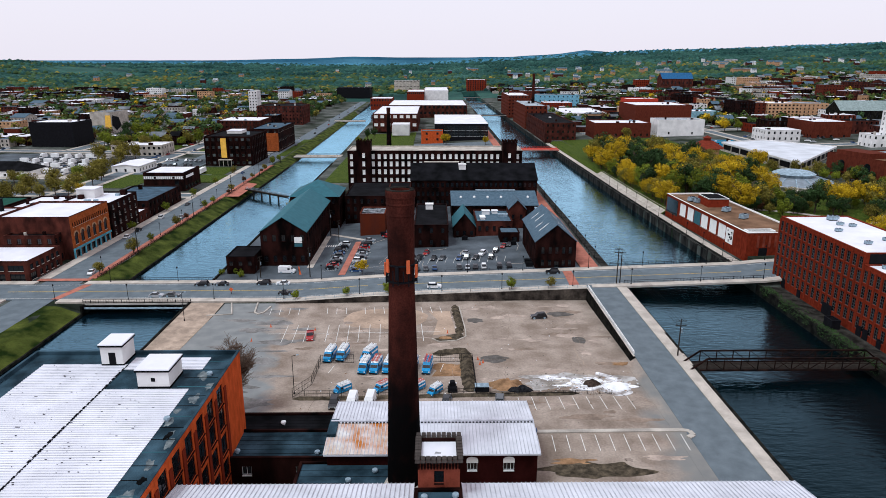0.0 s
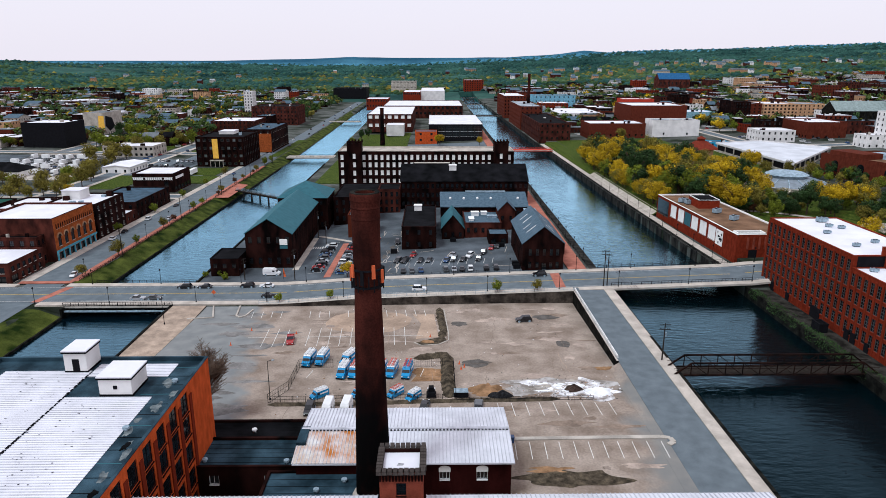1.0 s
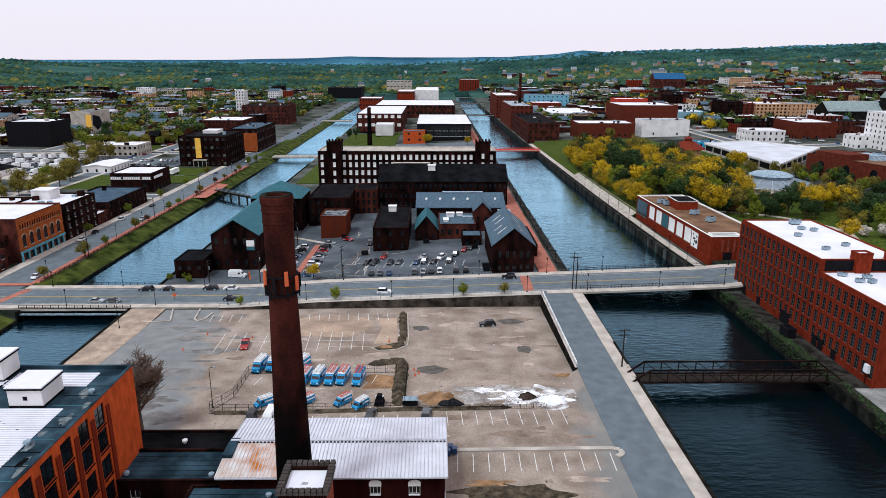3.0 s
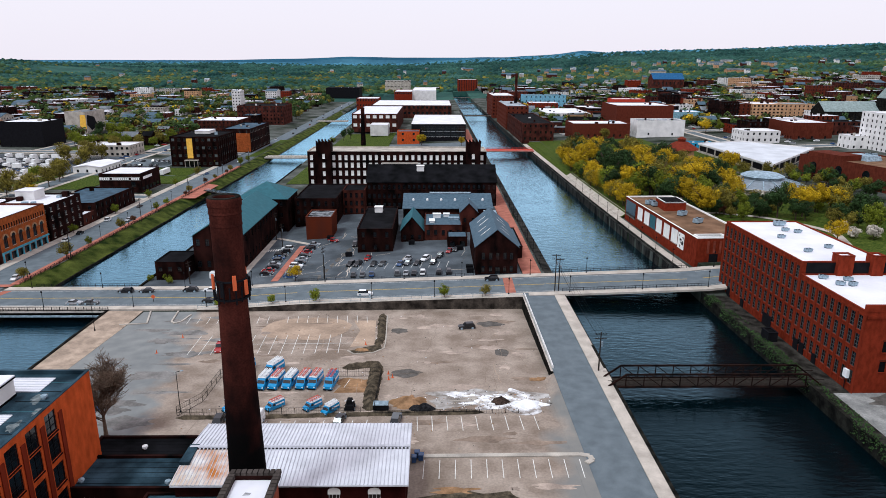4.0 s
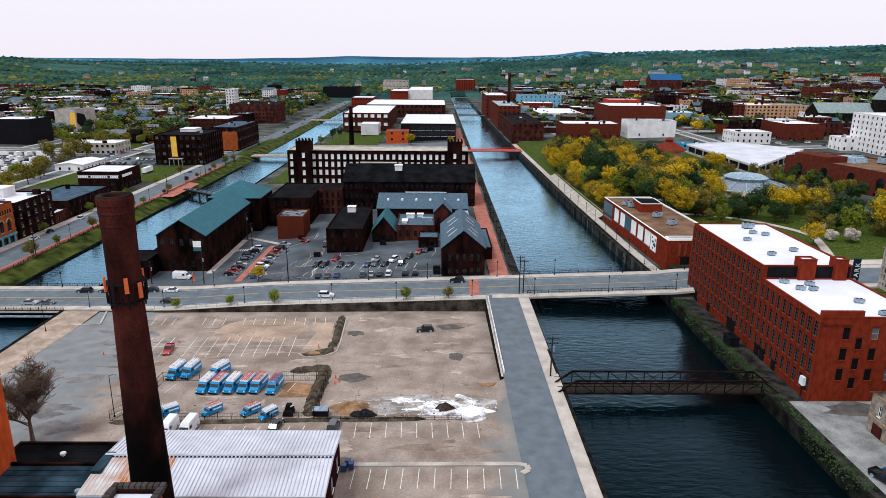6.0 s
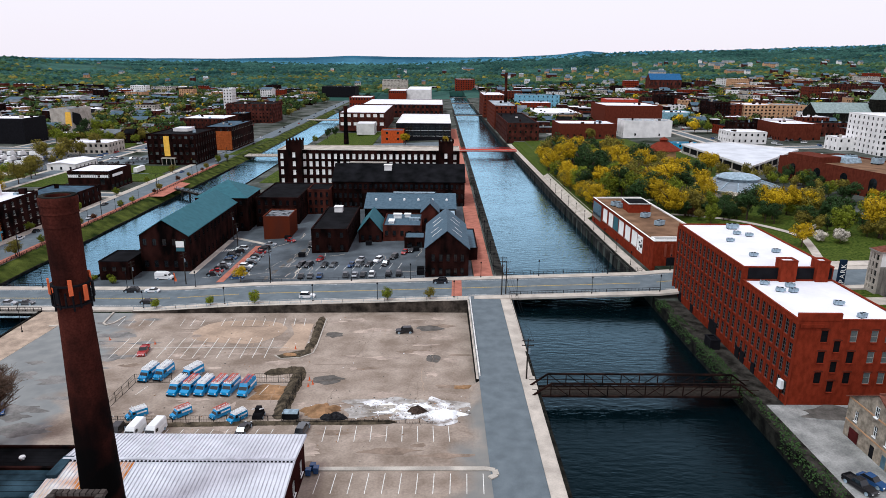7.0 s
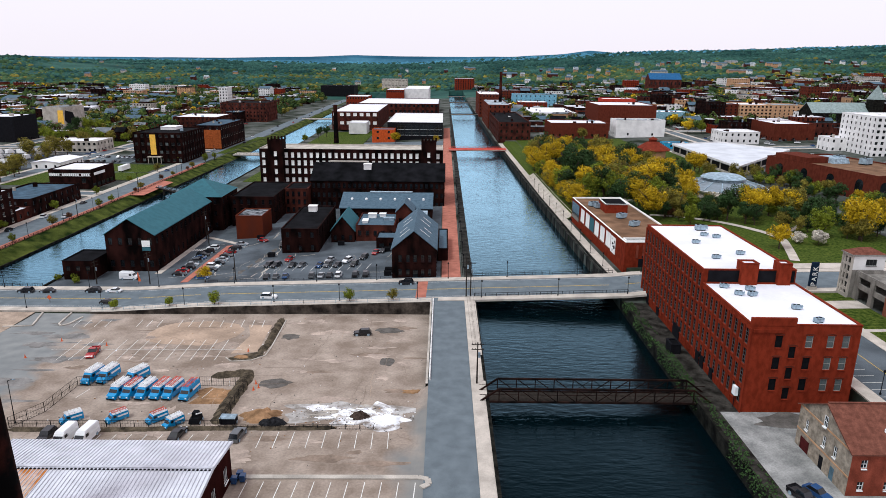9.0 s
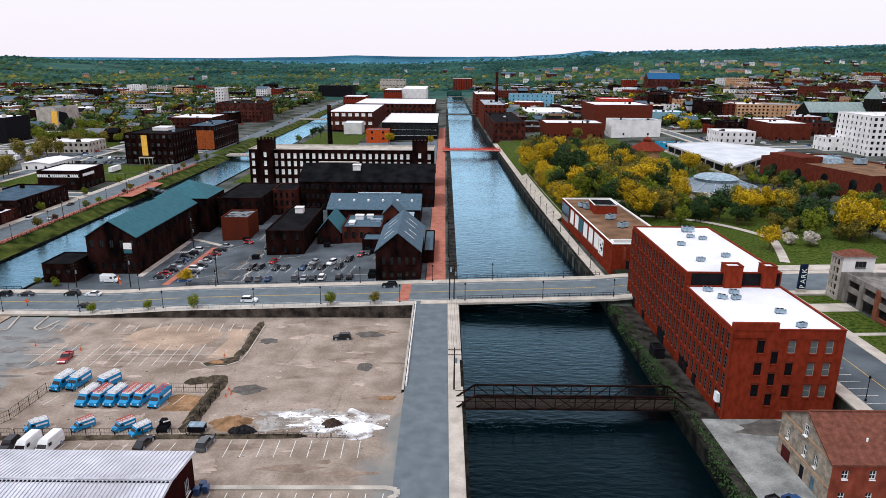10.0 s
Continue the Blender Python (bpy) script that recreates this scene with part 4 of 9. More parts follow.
# ---- red mill on the east bank ----
building("red_mill", "five-storey red brick mill with white roof", 109.2, 130.2, 145.7, 187.8, 1.2, 21.8, BRICK_RED, ROOF_WHITE,
         {"W": (16, 5, 1.7, 3.1, 1.4), "N": (7, 5, 1.3, 2.3, 1.6)}, parapet=0.15, style=WIN_MILL, pick=mill_window)
END_COLUMNS, END_ROWS, STAIR_ROWS = (5.6, 11.4, 15.5, 18.4), (6.1, 10.6, 15.1), (4.2, 8.5, 12.9)
building("red_mill", "four-storey red brick mill with white roof", 109.2, 130.2, 120.6, 145.5, 0.3, 18.8, BRICK_RED, ROOF_WHITE,
         {"W": (10, 4, 1.65, 3.2, 1.7), "S": [(x - 0.7, x + 0.7, z - 1.25, z + 1.25) for z in END_ROWS for x in END_COLUMNS] + [(7.75, 9.05, z - 1.2, z + 1.2) for z in STAIR_ROWS]}, parapet=0.15, style=WIN_MILL, pick=mill_window)
g = Geo(BRICK_RED)
g.box(-0.16, 0.02, -0.36, 0.36, 0, 1)
PIER = g.mesh("pier")
for x, ya, yb, n, z, hh in ((109.2, 145.7, 187.8, 16, 1.2, 19.9), (109.2, 120.6, 145.5, 10, 0.3, 17.8)):
    mill = [o for o in bpy.data.objects if o.name.startswith("red_mill") and abs(o.location.y - (ya + yb) / 2) < 1][0]
    for k in range(n + 1):
        o = part("pier", PIER, mill, at=(-10.5, ya + (yb - ya) * k / n - (ya + yb) / 2, 0))
        o.scale = (1, 1, hh)
mill = bpy.data.objects["mill_white_roof"]
for k in range(15):
    o = part("pier", PIER, mill, at=(17.4, 20.15 + 4.5 * k - 56.15, 0), turn=math.pi)
    o.scale = (1, 1.3, 22)
rng0 = random.Random(3)
HVAC_SPOTS = [(121.0, 176.7, 21.65), (123.5, 174.6, 21.65), (115.9, 168.9, 21.65), (115.7, 155.1, 21.65), (123.0, 158.7, 21.65), (112.8, 142.6, 18.65), (114.1, 137.9, 18.65), (116.8, 137.4, 18.65), (117.8, 141.0, 18.65), (122.2, 129.7, 18.65), (122.8, 122.6, 18.65)]
for x, y, z in HVAC_SPOTS:
    hvac(x, y, z, rng0.uniform(-20, 20), 0.62)
for x0, x1 in ((117.3, 121.0), (125.6, 128.4)):
    building("brick_stack", "square brick stack on the mill roof", x0, x1, 144.4, 147.4, 17.8, 23.6, BRICK_RED, ROOF_WHITE, parapet=0.2)

g = Geo(STEEL_DARK)
g.box(110.4, 129.8, 145.52, 145.69, 18.66, 21.6)
single("clad_wall", g, "black clad wall between the mill roof levels", "wall panel")
front = [o for o in bpy.data.objects if o.name.startswith("red_mill") and o.location.y < 140][0]
g = Geo(BRICK_RED)
g.box(-10.55, -2.0, -12.55, -11.95, 18.4, 19.9)
part("raised_parapet", g, front)
g = Geo(BRICK_RED)
g.box(-10.0, -4.2, -12.7, -12.4, 17.0, 17.6)
part("brick_band", g, front)
for x, z in [(x, z) for z in END_ROWS for x in END_COLUMNS] + [(8.4, z - 0.05) for z in STAIR_ROWS]:
    g = Geo(BRICK_THEATRE)
    n = 7
    for r, y in ((0.0, -0.05), (0.26, -0.05), (0.26, 0.02)):
        for k in range(n):
            u = -0.95 + 1.9 * k / (n - 1)
            g.v.append((x - 10.5 + u, -12.45 + y, z + 1.25 + r + 0.18 * (1 - (u / 0.95) ** 2)))
    for row in range(2):
        for k in range(n - 1):
            p = row * n + k
            g.f.append((p, p + 1, p + 1 + n, p + n))
            g.m.append(0)
    part("window_arch", g, front, "shallow dark brick arch")
bo = thing("electric_box", "white electrical box on the mill wall", "electrical box", (108.8, 122.6, 3.2))
g = Geo(WHITE_PAINT)
g.box(-0.35, 0.35, -0.7, 0.7, 0, 1.8, bevel=0.05)
part("case", g, bo)
g = Geo(STEEL_DARK)
g.beam((0, 0, 0.1), (0, 0, -2.7), 0.12)
part("conduit", g, bo)

# stone house by the apron
building("stone_house", "grey rubble stone house with red-brown shingle roof", 114.7, 140, 94.6, 110, 0.3, 8.1, STONE_GREY, ROOF_SHINGLE,
         {"W": [(1.4, 4.2, 0.1, 2.5), (2.2, 3.2, 4.2, 6.2), (7.5, 8.5, 4.3, 6.3), (10.7, 11.7, 4.3, 6.3), (7.4, 8.6, 0.1, 2.5), (10.6, 11.8, 0.1, 2.5)], "S": (6, 2, 1.0, 1.5, 1.2)}, shape="gable_x", rise=4.2, style=(WHITE_PAINT, (GLASS,), (1, 1), WHITE_PAINT))
house = bpy.data.objects["stone_house"]
me = [c for c in house.children if c.name.startswith("wall")][0].data
me.materials.append(BRICK_TOWER)
for f in me.polygons:
    if f.center.y < -7.4 and abs(f.normal.x) < 0.9:
        f.material_index = 1
part("window", window_mesh(1.0, 2.0, WHITE_PAINT, GLASS, (1, 1), WHITE_PAINT), house, at=(-12.72, -0.1, 7.9), turn=-math.pi / 2)
DOOR_RED = material("dark_red_door_paint", (0.06, 0.012, 0.012), rough=0.6)
DOOR_BLUE = material("slate_blue_door_paint", (0.09, 0.15, 0.19), rough=0.6)
for u, w, m, lab in ((2.8, 2.7, DOOR_RED, "dark red garage door"), (8.0, 1.15, STEEL_DARK, "black steel door"), (11.2, 1.15, DOOR_BLUE, "slate blue door")):
    g = Geo(m)
    g.box(-12.62, -12.5, 7.7 - u - w / 2, 7.7 - u + w / 2, 0.1, 2.48)
    part("door", g, house, lab)
for z in (3.3, 7.7):
    g = Geo(BRICK_TAN)
    g.box(-12.72, -12.6, -7.65, 7.65, z, z + 0.28)
    part("belt_course", g, house, "pale tan stone band")
g = Geo(ROOF_SHINGLE)
g.beam((-12.9, 0, 12.35), (12.9, 0, 12.35), 0.35, h=0.18)
part("ridge_cap", g, house)
for x, y in ((-6, -4.6), (-2.4, -6.2), (1.5, -3.0)):
    g = Geo(WHITE_PAINT)
    g.tube(0, 0, [(-0.2, 0.16), (0.45, 0.16), (0.55, 0.05)], 8)
    part("roof_vent", g, house, "small white roof vent", at=(x, y, 8.1 + 4.2 * (1 + y / 7.7)))
# low brick building beyond the bridge
works = building("low_brick_works", "low red brick works with white panels and brown gravel roof", 107.4, 127.9, 208, 281, 2.8, 11.2, BRICK_RED, ROOF_BROWN,
                 {"W": [(u, u + 6, 2.0, 7.2) for u in (15.2, 23, 36.2, 43.8, 51.2)]}, parapet=0.4, style=(WHITE_PAINT, (PANEL_WHITE,), (1, 0), CONCRETE), cornice=PANEL_WHITE)
works.rotation_euler.z = 0.045
for nm, mat, ya, yb, za, zb, lab in (("glazing", GLASS, 23.5, 35.5, 0.6, 7.4, "dark glazed bay"), ("panel", ROOF_BLUE, 0.8, 6.6, 2.0, 7.2, "faded blue-green panel"), ("mural", PANEL_WHITE, -26.6, -21.4, 1.4, 7.0, "black and white painted mural")):
    g = Geo(mat)
    g.box(-10.36, -10.22, ya, yb, za, zb)
    part(nm, g, works, lab)
rb = random.Random(12)
g = Geo(STEEL_DARK)
for k in range(11):
    y, z = rb.uniform(-26.3, -23), rb.uniform(1.7, 6)
    g.box(-10.42, -10.35, y, y + rb.uniform(0.4, 1.3), z, z + rb.uniform(0.3, 1.0))
part("mural_shapes", g, works, "black shapes of the mural")
for k in range(4):
    g = Geo(BRICK_TOWER)
    g.box(-6.6 + 2.1 * k, -5.9 + 2.1 * k, -36.75, -36.45, 3.2, 7.4)
    part("pilaster", g, works)
g = Geo(STEEL_DARK)
g.box(-5.6, -2.6, -36.62, -36.45, 0.0, 2.9)
part("door", g, works, "dark steel double door")
g = Geo(PANEL_WHITE, ROOF_BLACK)
for a, b, c, d in ((-10.1, -0.2, -36.4, -36.0), (-10.1, -0.2, -33.4, -33.0), (-10.1, -9.7, -36.0, -33.4), (-0.6, -0.2, -36.0, -33.4)):
    g.box(a, b, c, d, 8.3, 9.1)
g.box(-9.7, -0.6, -36.0, -33.4, 8.3, 8.5, 1)
part("roof_curb", g, works, "white-edged sunken roof bay")
plant = roof_box(113, 121.5, 252, 263, 10.8, 14.2, BRICK_RED, ROOF_BLACK, "brick plant box with a white edge on the roof")
g = Geo(PANEL_WHITE)
for a, b, c, d in ((-4.4, 4.4, -5.65, -5.2), (-4.4, 4.4, 5.2, 5.65), (-4.4, -3.95, -5.2, 5.2), (3.95, 4.4, -5.2, 5.2)):
    g.box(a, b, c, d, 3.3, 3.62)
part("edge", g, plant, "white roof edge")
for x, y, a in ((111.2, 265, 30), (112.6, 261.5, 10), (117.1, 244, 35), (118.4, 231.5, 35)):
    hvac(x, y, 10.8, a, 1.25)

# ---- mill yard between the canals ----
building("gable_works", "dark brick gabled works with grey slate roof", 34.6, 48.6, 204.5, 238, -0.8, 9.2, BRICK_DARK, ROOF_GREY,
         {"S": [(2, 3.1, 1.2, 3.4), (4.5, 5.6, 1.2, 3.4), (6.6, 8.2, 0.2, 3.0), (9.2, 10.3, 1.2, 3.4), (11.4, 12.5, 1.2, 3.4)] + [(x, x + 1.1, 5.6, 8.0) for x in (2, 4.5, 6.8, 9.2, 11.4)], "W": (8, 2, 1.1, 2.2, 1.2), "E": (8, 2, 1.1, 2.2, 1.2)}, shape="gable_y", rise=5.8, style=WIN_DARK)
building("long_works", "long brick works with blue-green hipped slate roof", -64, -47.2, 220, 276, -4, 8.8, BRICK_DARK, ROOF_BLUE,
         {"E": (13, 2, 1.4, 2.4, 1.4), "S": (5, 2, 1.4, 2.4, 1.4), "W": (12, 2, 1.3, 2.2, 1.4)}, shape="gable_y", rise=5.4, style=WIN_DARK)
building("corner_works", "square brick works with blue-green pyramid roof", -65, -43, 277, 299, -4, 10.5, BRICK_DARK, ROOF_BLUE, {"E": (4, 3, 1.2, 2, 1.4), "S": (4, 3, 1.2, 2, 1.4)}, shape="hip", rise=6.0, style=WIN_DARK)
building("low_annexe", "low brown brick annexe with a dark sloping roof", -74, -64.2, 210.5, 224, -8, 2.2, BRICK_DARK, ROOF_BLACK, {"S": (3, 1, 1.4, 1.6, 6.8)}, parapet=0.15, style=WIN_DARK, cornice=ROOF_BLACK)
BRICK_BOX = material("weathered_orange_brick", (0.15, 0.032, 0.014), spread=0.35, scale=0.5, fine=8, second=(0.075, 0.02, 0.012), streak=0.8)
ROOF_PATCHY = material("patched_tar_roof", (0.02, 0.025, 0.03), spread=0.6, scale=0.5, fine=1.5, second=(0.3, 0.31, 0.33))
building("brick_box", "square red brick box with patchy roof", -32, -21.3, 260, 274, -3.2, 6.4, BRICK_BOX, ROOF_PATCHY, parapet=0.3)
building("dark_works", "black-stained brick works with tar roof", -8.2, 5.2, 236.5, 277, -2, 7.2, BRICK_DARK, ROOF_BLACK, {"S": (3, 2, 1.2, 2, 1.2), "E": (7, 2, 1.2, 2, 1.2), "W": (7, 2, 1.2, 2, 1.2)}, parapet=0.3, style=WIN_DARK)
building("wide_works", "wide dark brick works with black roof", -41.5, -22.8, 284.5, 322, -3, 9.2, BRICK_DARK, ROOF_BLACK, {"S": (6, 3, 1.2, 2.2, 1.4), "E": (10, 3, 1.2, 2.2, 1.4)}, parapet=0.3, style=WIN_DARK)
building("link_works", "dark brick link block", -22.6, -12.2, 304, 322, -3, 9.2, BRICK_BROWN, ROOF_BLACK, {"S": (4, 3, 1.2, 2.2, 1.4)}, parapet=0.3, style=WIN_DARK)
building("slate_works", "brick works with pale grey slate roof", 7.5, 46, 274, 301, -1.5, 7.0, BRICK_DARK, ROOF_GREY, {"S": (14, 1, 1.3, 2.2, 4.4)}, shape="gable_x", rise=4.0, style=WIN_DARK)
building("small_gable", "small gabled works with blue-green roof", 7.6, 16.6, 250, 268, -1.5, 3.4, BRICK_DARK, ROOF_BLUE, {"S": (3, 1, 1.2, 2, 1)}, shape="gable_y", rise=5.4, style=WIN_DARK)
building("flat_works", "low brick works with pale cluttered roof", 17, 32, 251, 273, -1.2, 5.2, BRICK_BROWN, ROOF_GREY, {"S": (5, 1, 1.3, 2, 2.4)}, parapet=0.3, style=WIN_DARK)
building("small_gable", "small brick gabled lean-to with grey roof", 31.8, 38.8, 262, 273.6, -1.2, 8.2, BRICK_BROWN, ROOF_GREY, {"S": (2, 1, 1.1, 1.8, 5)}, shape="gable_y", rise=3.6, style=WIN_DARK)
building("long_black_mill", "long dark mill under a black pitched roof", -12, 51.2, 312, 340, -2, 11.8, BRICK_DARK, ROOF_BLACK, {"S": (26, 3, 1.3, 2.3, 1.4), "E": (9, 3, 1.3, 2.3, 1.4)}, shape="gable_x", rise=6.5, style=WIN_DARK)
WIN_WHITE = (WHITE_PAINT, (PANEL_WHITE,), (0, 1), WHITE_PAINT)
building("white_window_mill", "long four-storey brick mill with rows of bright white windows", -50, 50.2, 364, 386, -2, 20.0, BRICK_DARK, CONCRETE,
         {"S": [(u - 0.85, u + 0.85, z, z + 2.7) for u in [14.7 + 3.4 * i for i in range(22)] + [2.2, 97.6] for z in (3.6, 8.6, 13.1, 17.3)]}, parapet=0.5, style=WIN_WHITE, cornice=CONCRETE)
for x0, x1 in ((-44.5, -36.4), (38.6, 46.6)):
    building("stair_tower", "brick stair tower with notched battlements", x0, x1, 361, 369, -2, 24.6, BRICK_DARK, ROOF_BLACK, {"S": [(3.2, 4.8, z, z + 2.6) for z in (4, 8.8, 13.6, 18.4)]}, parapet=0.8, style=WIN_WHITE)
    tower = [o for o in bpy.data.objects if o.name.startswith("stair_tower")][-1]
    for k in range(5):
        for yy in (-4.0, 3.4):
            g = Geo(BRICK_DARK)
            g.box(-4.0 + 1.85 * k, -3.1 + 1.85 * k, yy, yy + 0.6, 26.6, 28.2)
            part("merlon", g, tower)

# ---- beyond the mill ----
building("glass_hall", "white-roofed hall with a dark glazed front", 0.1, 49.5, 600, 711, 0, 14.5, STEEL_DARK, ROOF_WHITE, {"S": [(8.6 + 6.8 * i, 14.8 + 6.8 * i, z, z + 4.6) for i in range(6) for z in (3.2, 8.2)]}, parapet=0.4, cornice=WHITE_WALL, style=(SASH, (GLASS,), (1, 1), WHITE_PAINT))
building("brick_hall", "low orange brick hall beside the glazed one", -12, 7.5, 584, 599.6, 0, 9.4, BRICK_ORANGE, ROOF_GREY, {"S": (2, 2, 2, 2, 1)}, parapet=0.4)
building("brick_hall", "long brick hall with white roof", -66, -18, 700, 835, 0, 16.2, BRICK_BROWN, ROOF_WHITE, {"S": (7, 2, 4, 3.4, 3)}, parapet=0.4, core=PANEL_WHITE)
building("brick_hall", "long brick hall with white roof", -62, 43.5, 880, 1010, 0, 14.3, BRICK_BROWN, ROOF_WHITE, {"S": (18, 2, 3, 3, 3)}, parapet=0.4)
building("white_hall", "tall plain white warehouse hall", -17, 24, 1150, 1300, 0, 23, WHITE_WALL, ROOF_WHITE, parapet=0.3)
building("brick_hall", "red brick hall with flat roof", -47, -17.5, 1140, 1230, 0, 21.5, BRICK_RED, ROOF_WHITE, {"S": (9, 2, 2, 3, 3)}, parapet=0.3)
building("tower_mill", "tall dark brick mill block", 74, 117, 1505, 1560, 4, 33, BRICK_RED, ROOF_WHITE, {"S": (8, 6, 2, 3, 3), "W": (9, 6, 2, 3, 3)}, parapet=0.5)
building("white_annexe", "plain white flat-roofed block on the lawn", -43, -25.5, 660, 684, 0, 8.4, WHITE_WALL, ROOF_WHITE, parapet=0.3)
building("brick_hall", "brick hall with a white roof", -100, -66, 1040, 1090, 0, 15, BRICK_RED, ROOF_WHITE, {"S": (8, 2, 2, 3, 3)}, parapet=0.3)
chimney(-39.5, 560, 0, 31.5, 2.2, 1.5, BRICK_CHIMNEY, "sooty brick chimney of the mill", 16)
chimney(113.5, 760, 5, 57, 2.4, 1.4, BRICK_CHIMNEY, "tall dark chimney beside the upper canal", 16)

# bridges over the upper canal
def beam_bridge(name, label, x0, x1, y0, y1, z0, z1, deck, rail, posts=14):
    th = thing(name, label, "bridge", (x0, (y0 + y1) / 2, z0))
    L, w = x1 - x0, (y1 - y0) / 2
    rise_ = z1 - z0
    g = Geo(deck)
    for a in range(8):
        xa, xb = L * a / 8, L * (a + 1) / 8
        za, zb = rise_ * a / 8, rise_ * (a + 1) / 8
        for (b, c) in ((0.0, -1.0),):
            g.quad((xa, -w, za + b), (xb, -w, zb + b), (xb, w, zb + b), (xa, w, za + b))
            g.quad((xa, w, za + c), (xb, w, zb + c), (xb, -w, zb + c), (xa, -w, za + c))
            g.quad((xa, -w, za + c), (xb, -w, zb + c), (xb, -w, zb + b), (xa, -w, za + b))
            g.quad((xb, w, zb + c), (xa, w, za + c), (xa, w, za + b), (xb, w, zb + b))
    part("deck", g, th)
    for s in (-1, 1):
        g = Geo(rail)
        y = s * (w - 0.15)
        for zz in (0.55, 1.15):
            g.beam((0, y, zz), (L, y, rise_ + zz), 0.1)
        for k in range(posts * 3 + 1):
            x = L * k / (posts * 3)
            g.beam((x, y, rise_ * x / L), (x, y, rise_ * x / L + 1.15), 0.05 if k % 3 else 0.14)
        part("railing", g, th)
        g = Geo(CONCRETE)
        g.beam((0, s * (w + 0.08), -0.3), (L, s * (w + 0.08), rise_ - 0.3), 0.2, h=0.5)
        part("fascia", g, th, "pale concrete edge beam")
    return th


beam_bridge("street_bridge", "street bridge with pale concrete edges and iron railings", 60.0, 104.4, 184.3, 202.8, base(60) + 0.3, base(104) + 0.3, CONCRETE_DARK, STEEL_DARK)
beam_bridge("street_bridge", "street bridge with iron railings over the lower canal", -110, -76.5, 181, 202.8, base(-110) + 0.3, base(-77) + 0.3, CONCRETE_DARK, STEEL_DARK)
beam_bridge("red_footbridge", "low red-painted bridge over the upper canal", 54.5, 98.5, 508, 518, 2.2, 2.4, RED_STEEL, RED_STEEL)
beam_bridge("canal_bridge", "low concrete bridge over the lower canal", -113, -75, 515, 527, -4.2, -4.2, CONCRETE, STEEL_DARK)
beam_bridge("canal_bridge", "low concrete bridge over the lower canal", -130, -90, 850, 862, -4.0, -4.0, CONCRETE, STEEL_DARK)
for y in (860, 1120, 1330):
    beam_bridge("canal_bridge", "low dark bridge over the upper canal", 58, 95, y, y + 12, 2.6, 2.8, CONCRETE_DARK, STEEL_DARK)


def truss_bridge(x0, x1, y0, y1, z, hgt, n):
    th = thing("truss_bridge", "rusted steel pony truss footbridge over the canal", "bridge", (x0, (y0 + y1) / 2, z))
    L, w = x1 - x0, (y1 - y0) / 2
    p = L / n
    for s in (-1, 1):
        for a, b, nm, wd in (((0, 0), (L, 0), "bottom_chord", 0.34), ((p, hgt), (L - p, hgt), "top_chord", 0.34), ((0, 0), (p, hgt), "end_post", 0.32), ((L, 0), (L - p, hgt), "end_post", 0.32)):
            g = Geo(STEEL_RUST)
            g.beam((a[0], s * w, a[1]), (b[0], s * w, b[1]), wd)
            part(nm, g, th)
        for k in range(1, n):
            g = Geo(STEEL_RUST)
            g.beam((k * p, s * w, 0.15), (k * p, s * w, hgt - 0.15), 0.18)
            part("vertical", g, th)
        for k in range(1, n - 1):
            g = Geo(STEEL_RUST)
            a, b = ((k * p, hgt), ((k + 1) * p, 0)) if k < n / 2 else ((k * p, 0), ((k + 1) * p, hgt))
            g.beam((a[0], s * w, a[1]), (b[0], s * w, b[1]), 0.14)
            a, b = (a[0], b[1]), (b[0], a[1])
            if k in (n // 2 - 1, n // 2):
                g.beam((a[0], s * w, a[1]), (b[0], s * w, b[1]), 0.09)
            part("diagonal", g, th)
        g = Geo(STEEL_RUST)
        g.beam((0, s * w, hgt * 0.55), (L, s * w, hgt * 0.55), 0.09)
        part("rail", g, th)
    for k in range(2 * n + 1):
        g = Geo(STEEL_RUST)
        g.beam((k * p / 2, -w, -0.15), (k * p / 2, w, -0.15), 0.22)
        part("cross_beam", g, th)
    for k in range(9):
        g = Geo(WOOD_POLE)
        yy = -w + 0.3 + k * (2 * w - 0.6) / 9
        g.box(0, L, yy, yy + (2 * w - 0.6) / 9 - 0.06, -0.03, 0.06)
        part("deck_plank", g, th, "weathered timber deck plank")
    return th


truss_bridge(58.4, 105.4, 124.2, 128.6, 0.1, 2.9, 12)


# signs, skylights and plant of the mill yard
g = Geo(PANEL_WHITE)
g.box(-1.4, 1.4, -0.06, 0.06, 0, 2.2)
single("wall_sign", g, "plain white panel sign on the works gable", "sign", (-50.2, 219.9, 4.6))
g = Geo(ROOF_BLUE)
g.box(-1.4, 1.4, -0.06, 0.06, 0, 1.2)
single("wall_sign", g, "dark green panel sign below the white one", "sign", (-50.2, 219.9, 3.2))
for k in range(2):
    g = Geo(PANEL_WHITE)
    g.box(-2.2 + 0.4 * k, 2.2 - 0.4 * k, -0.05, 0.05, 0, 0.5)
    single("wall_sign", g, "pale bars of a painted wall sign", "sign", (-26, 269.9, 3.8 - 0.8 * k))
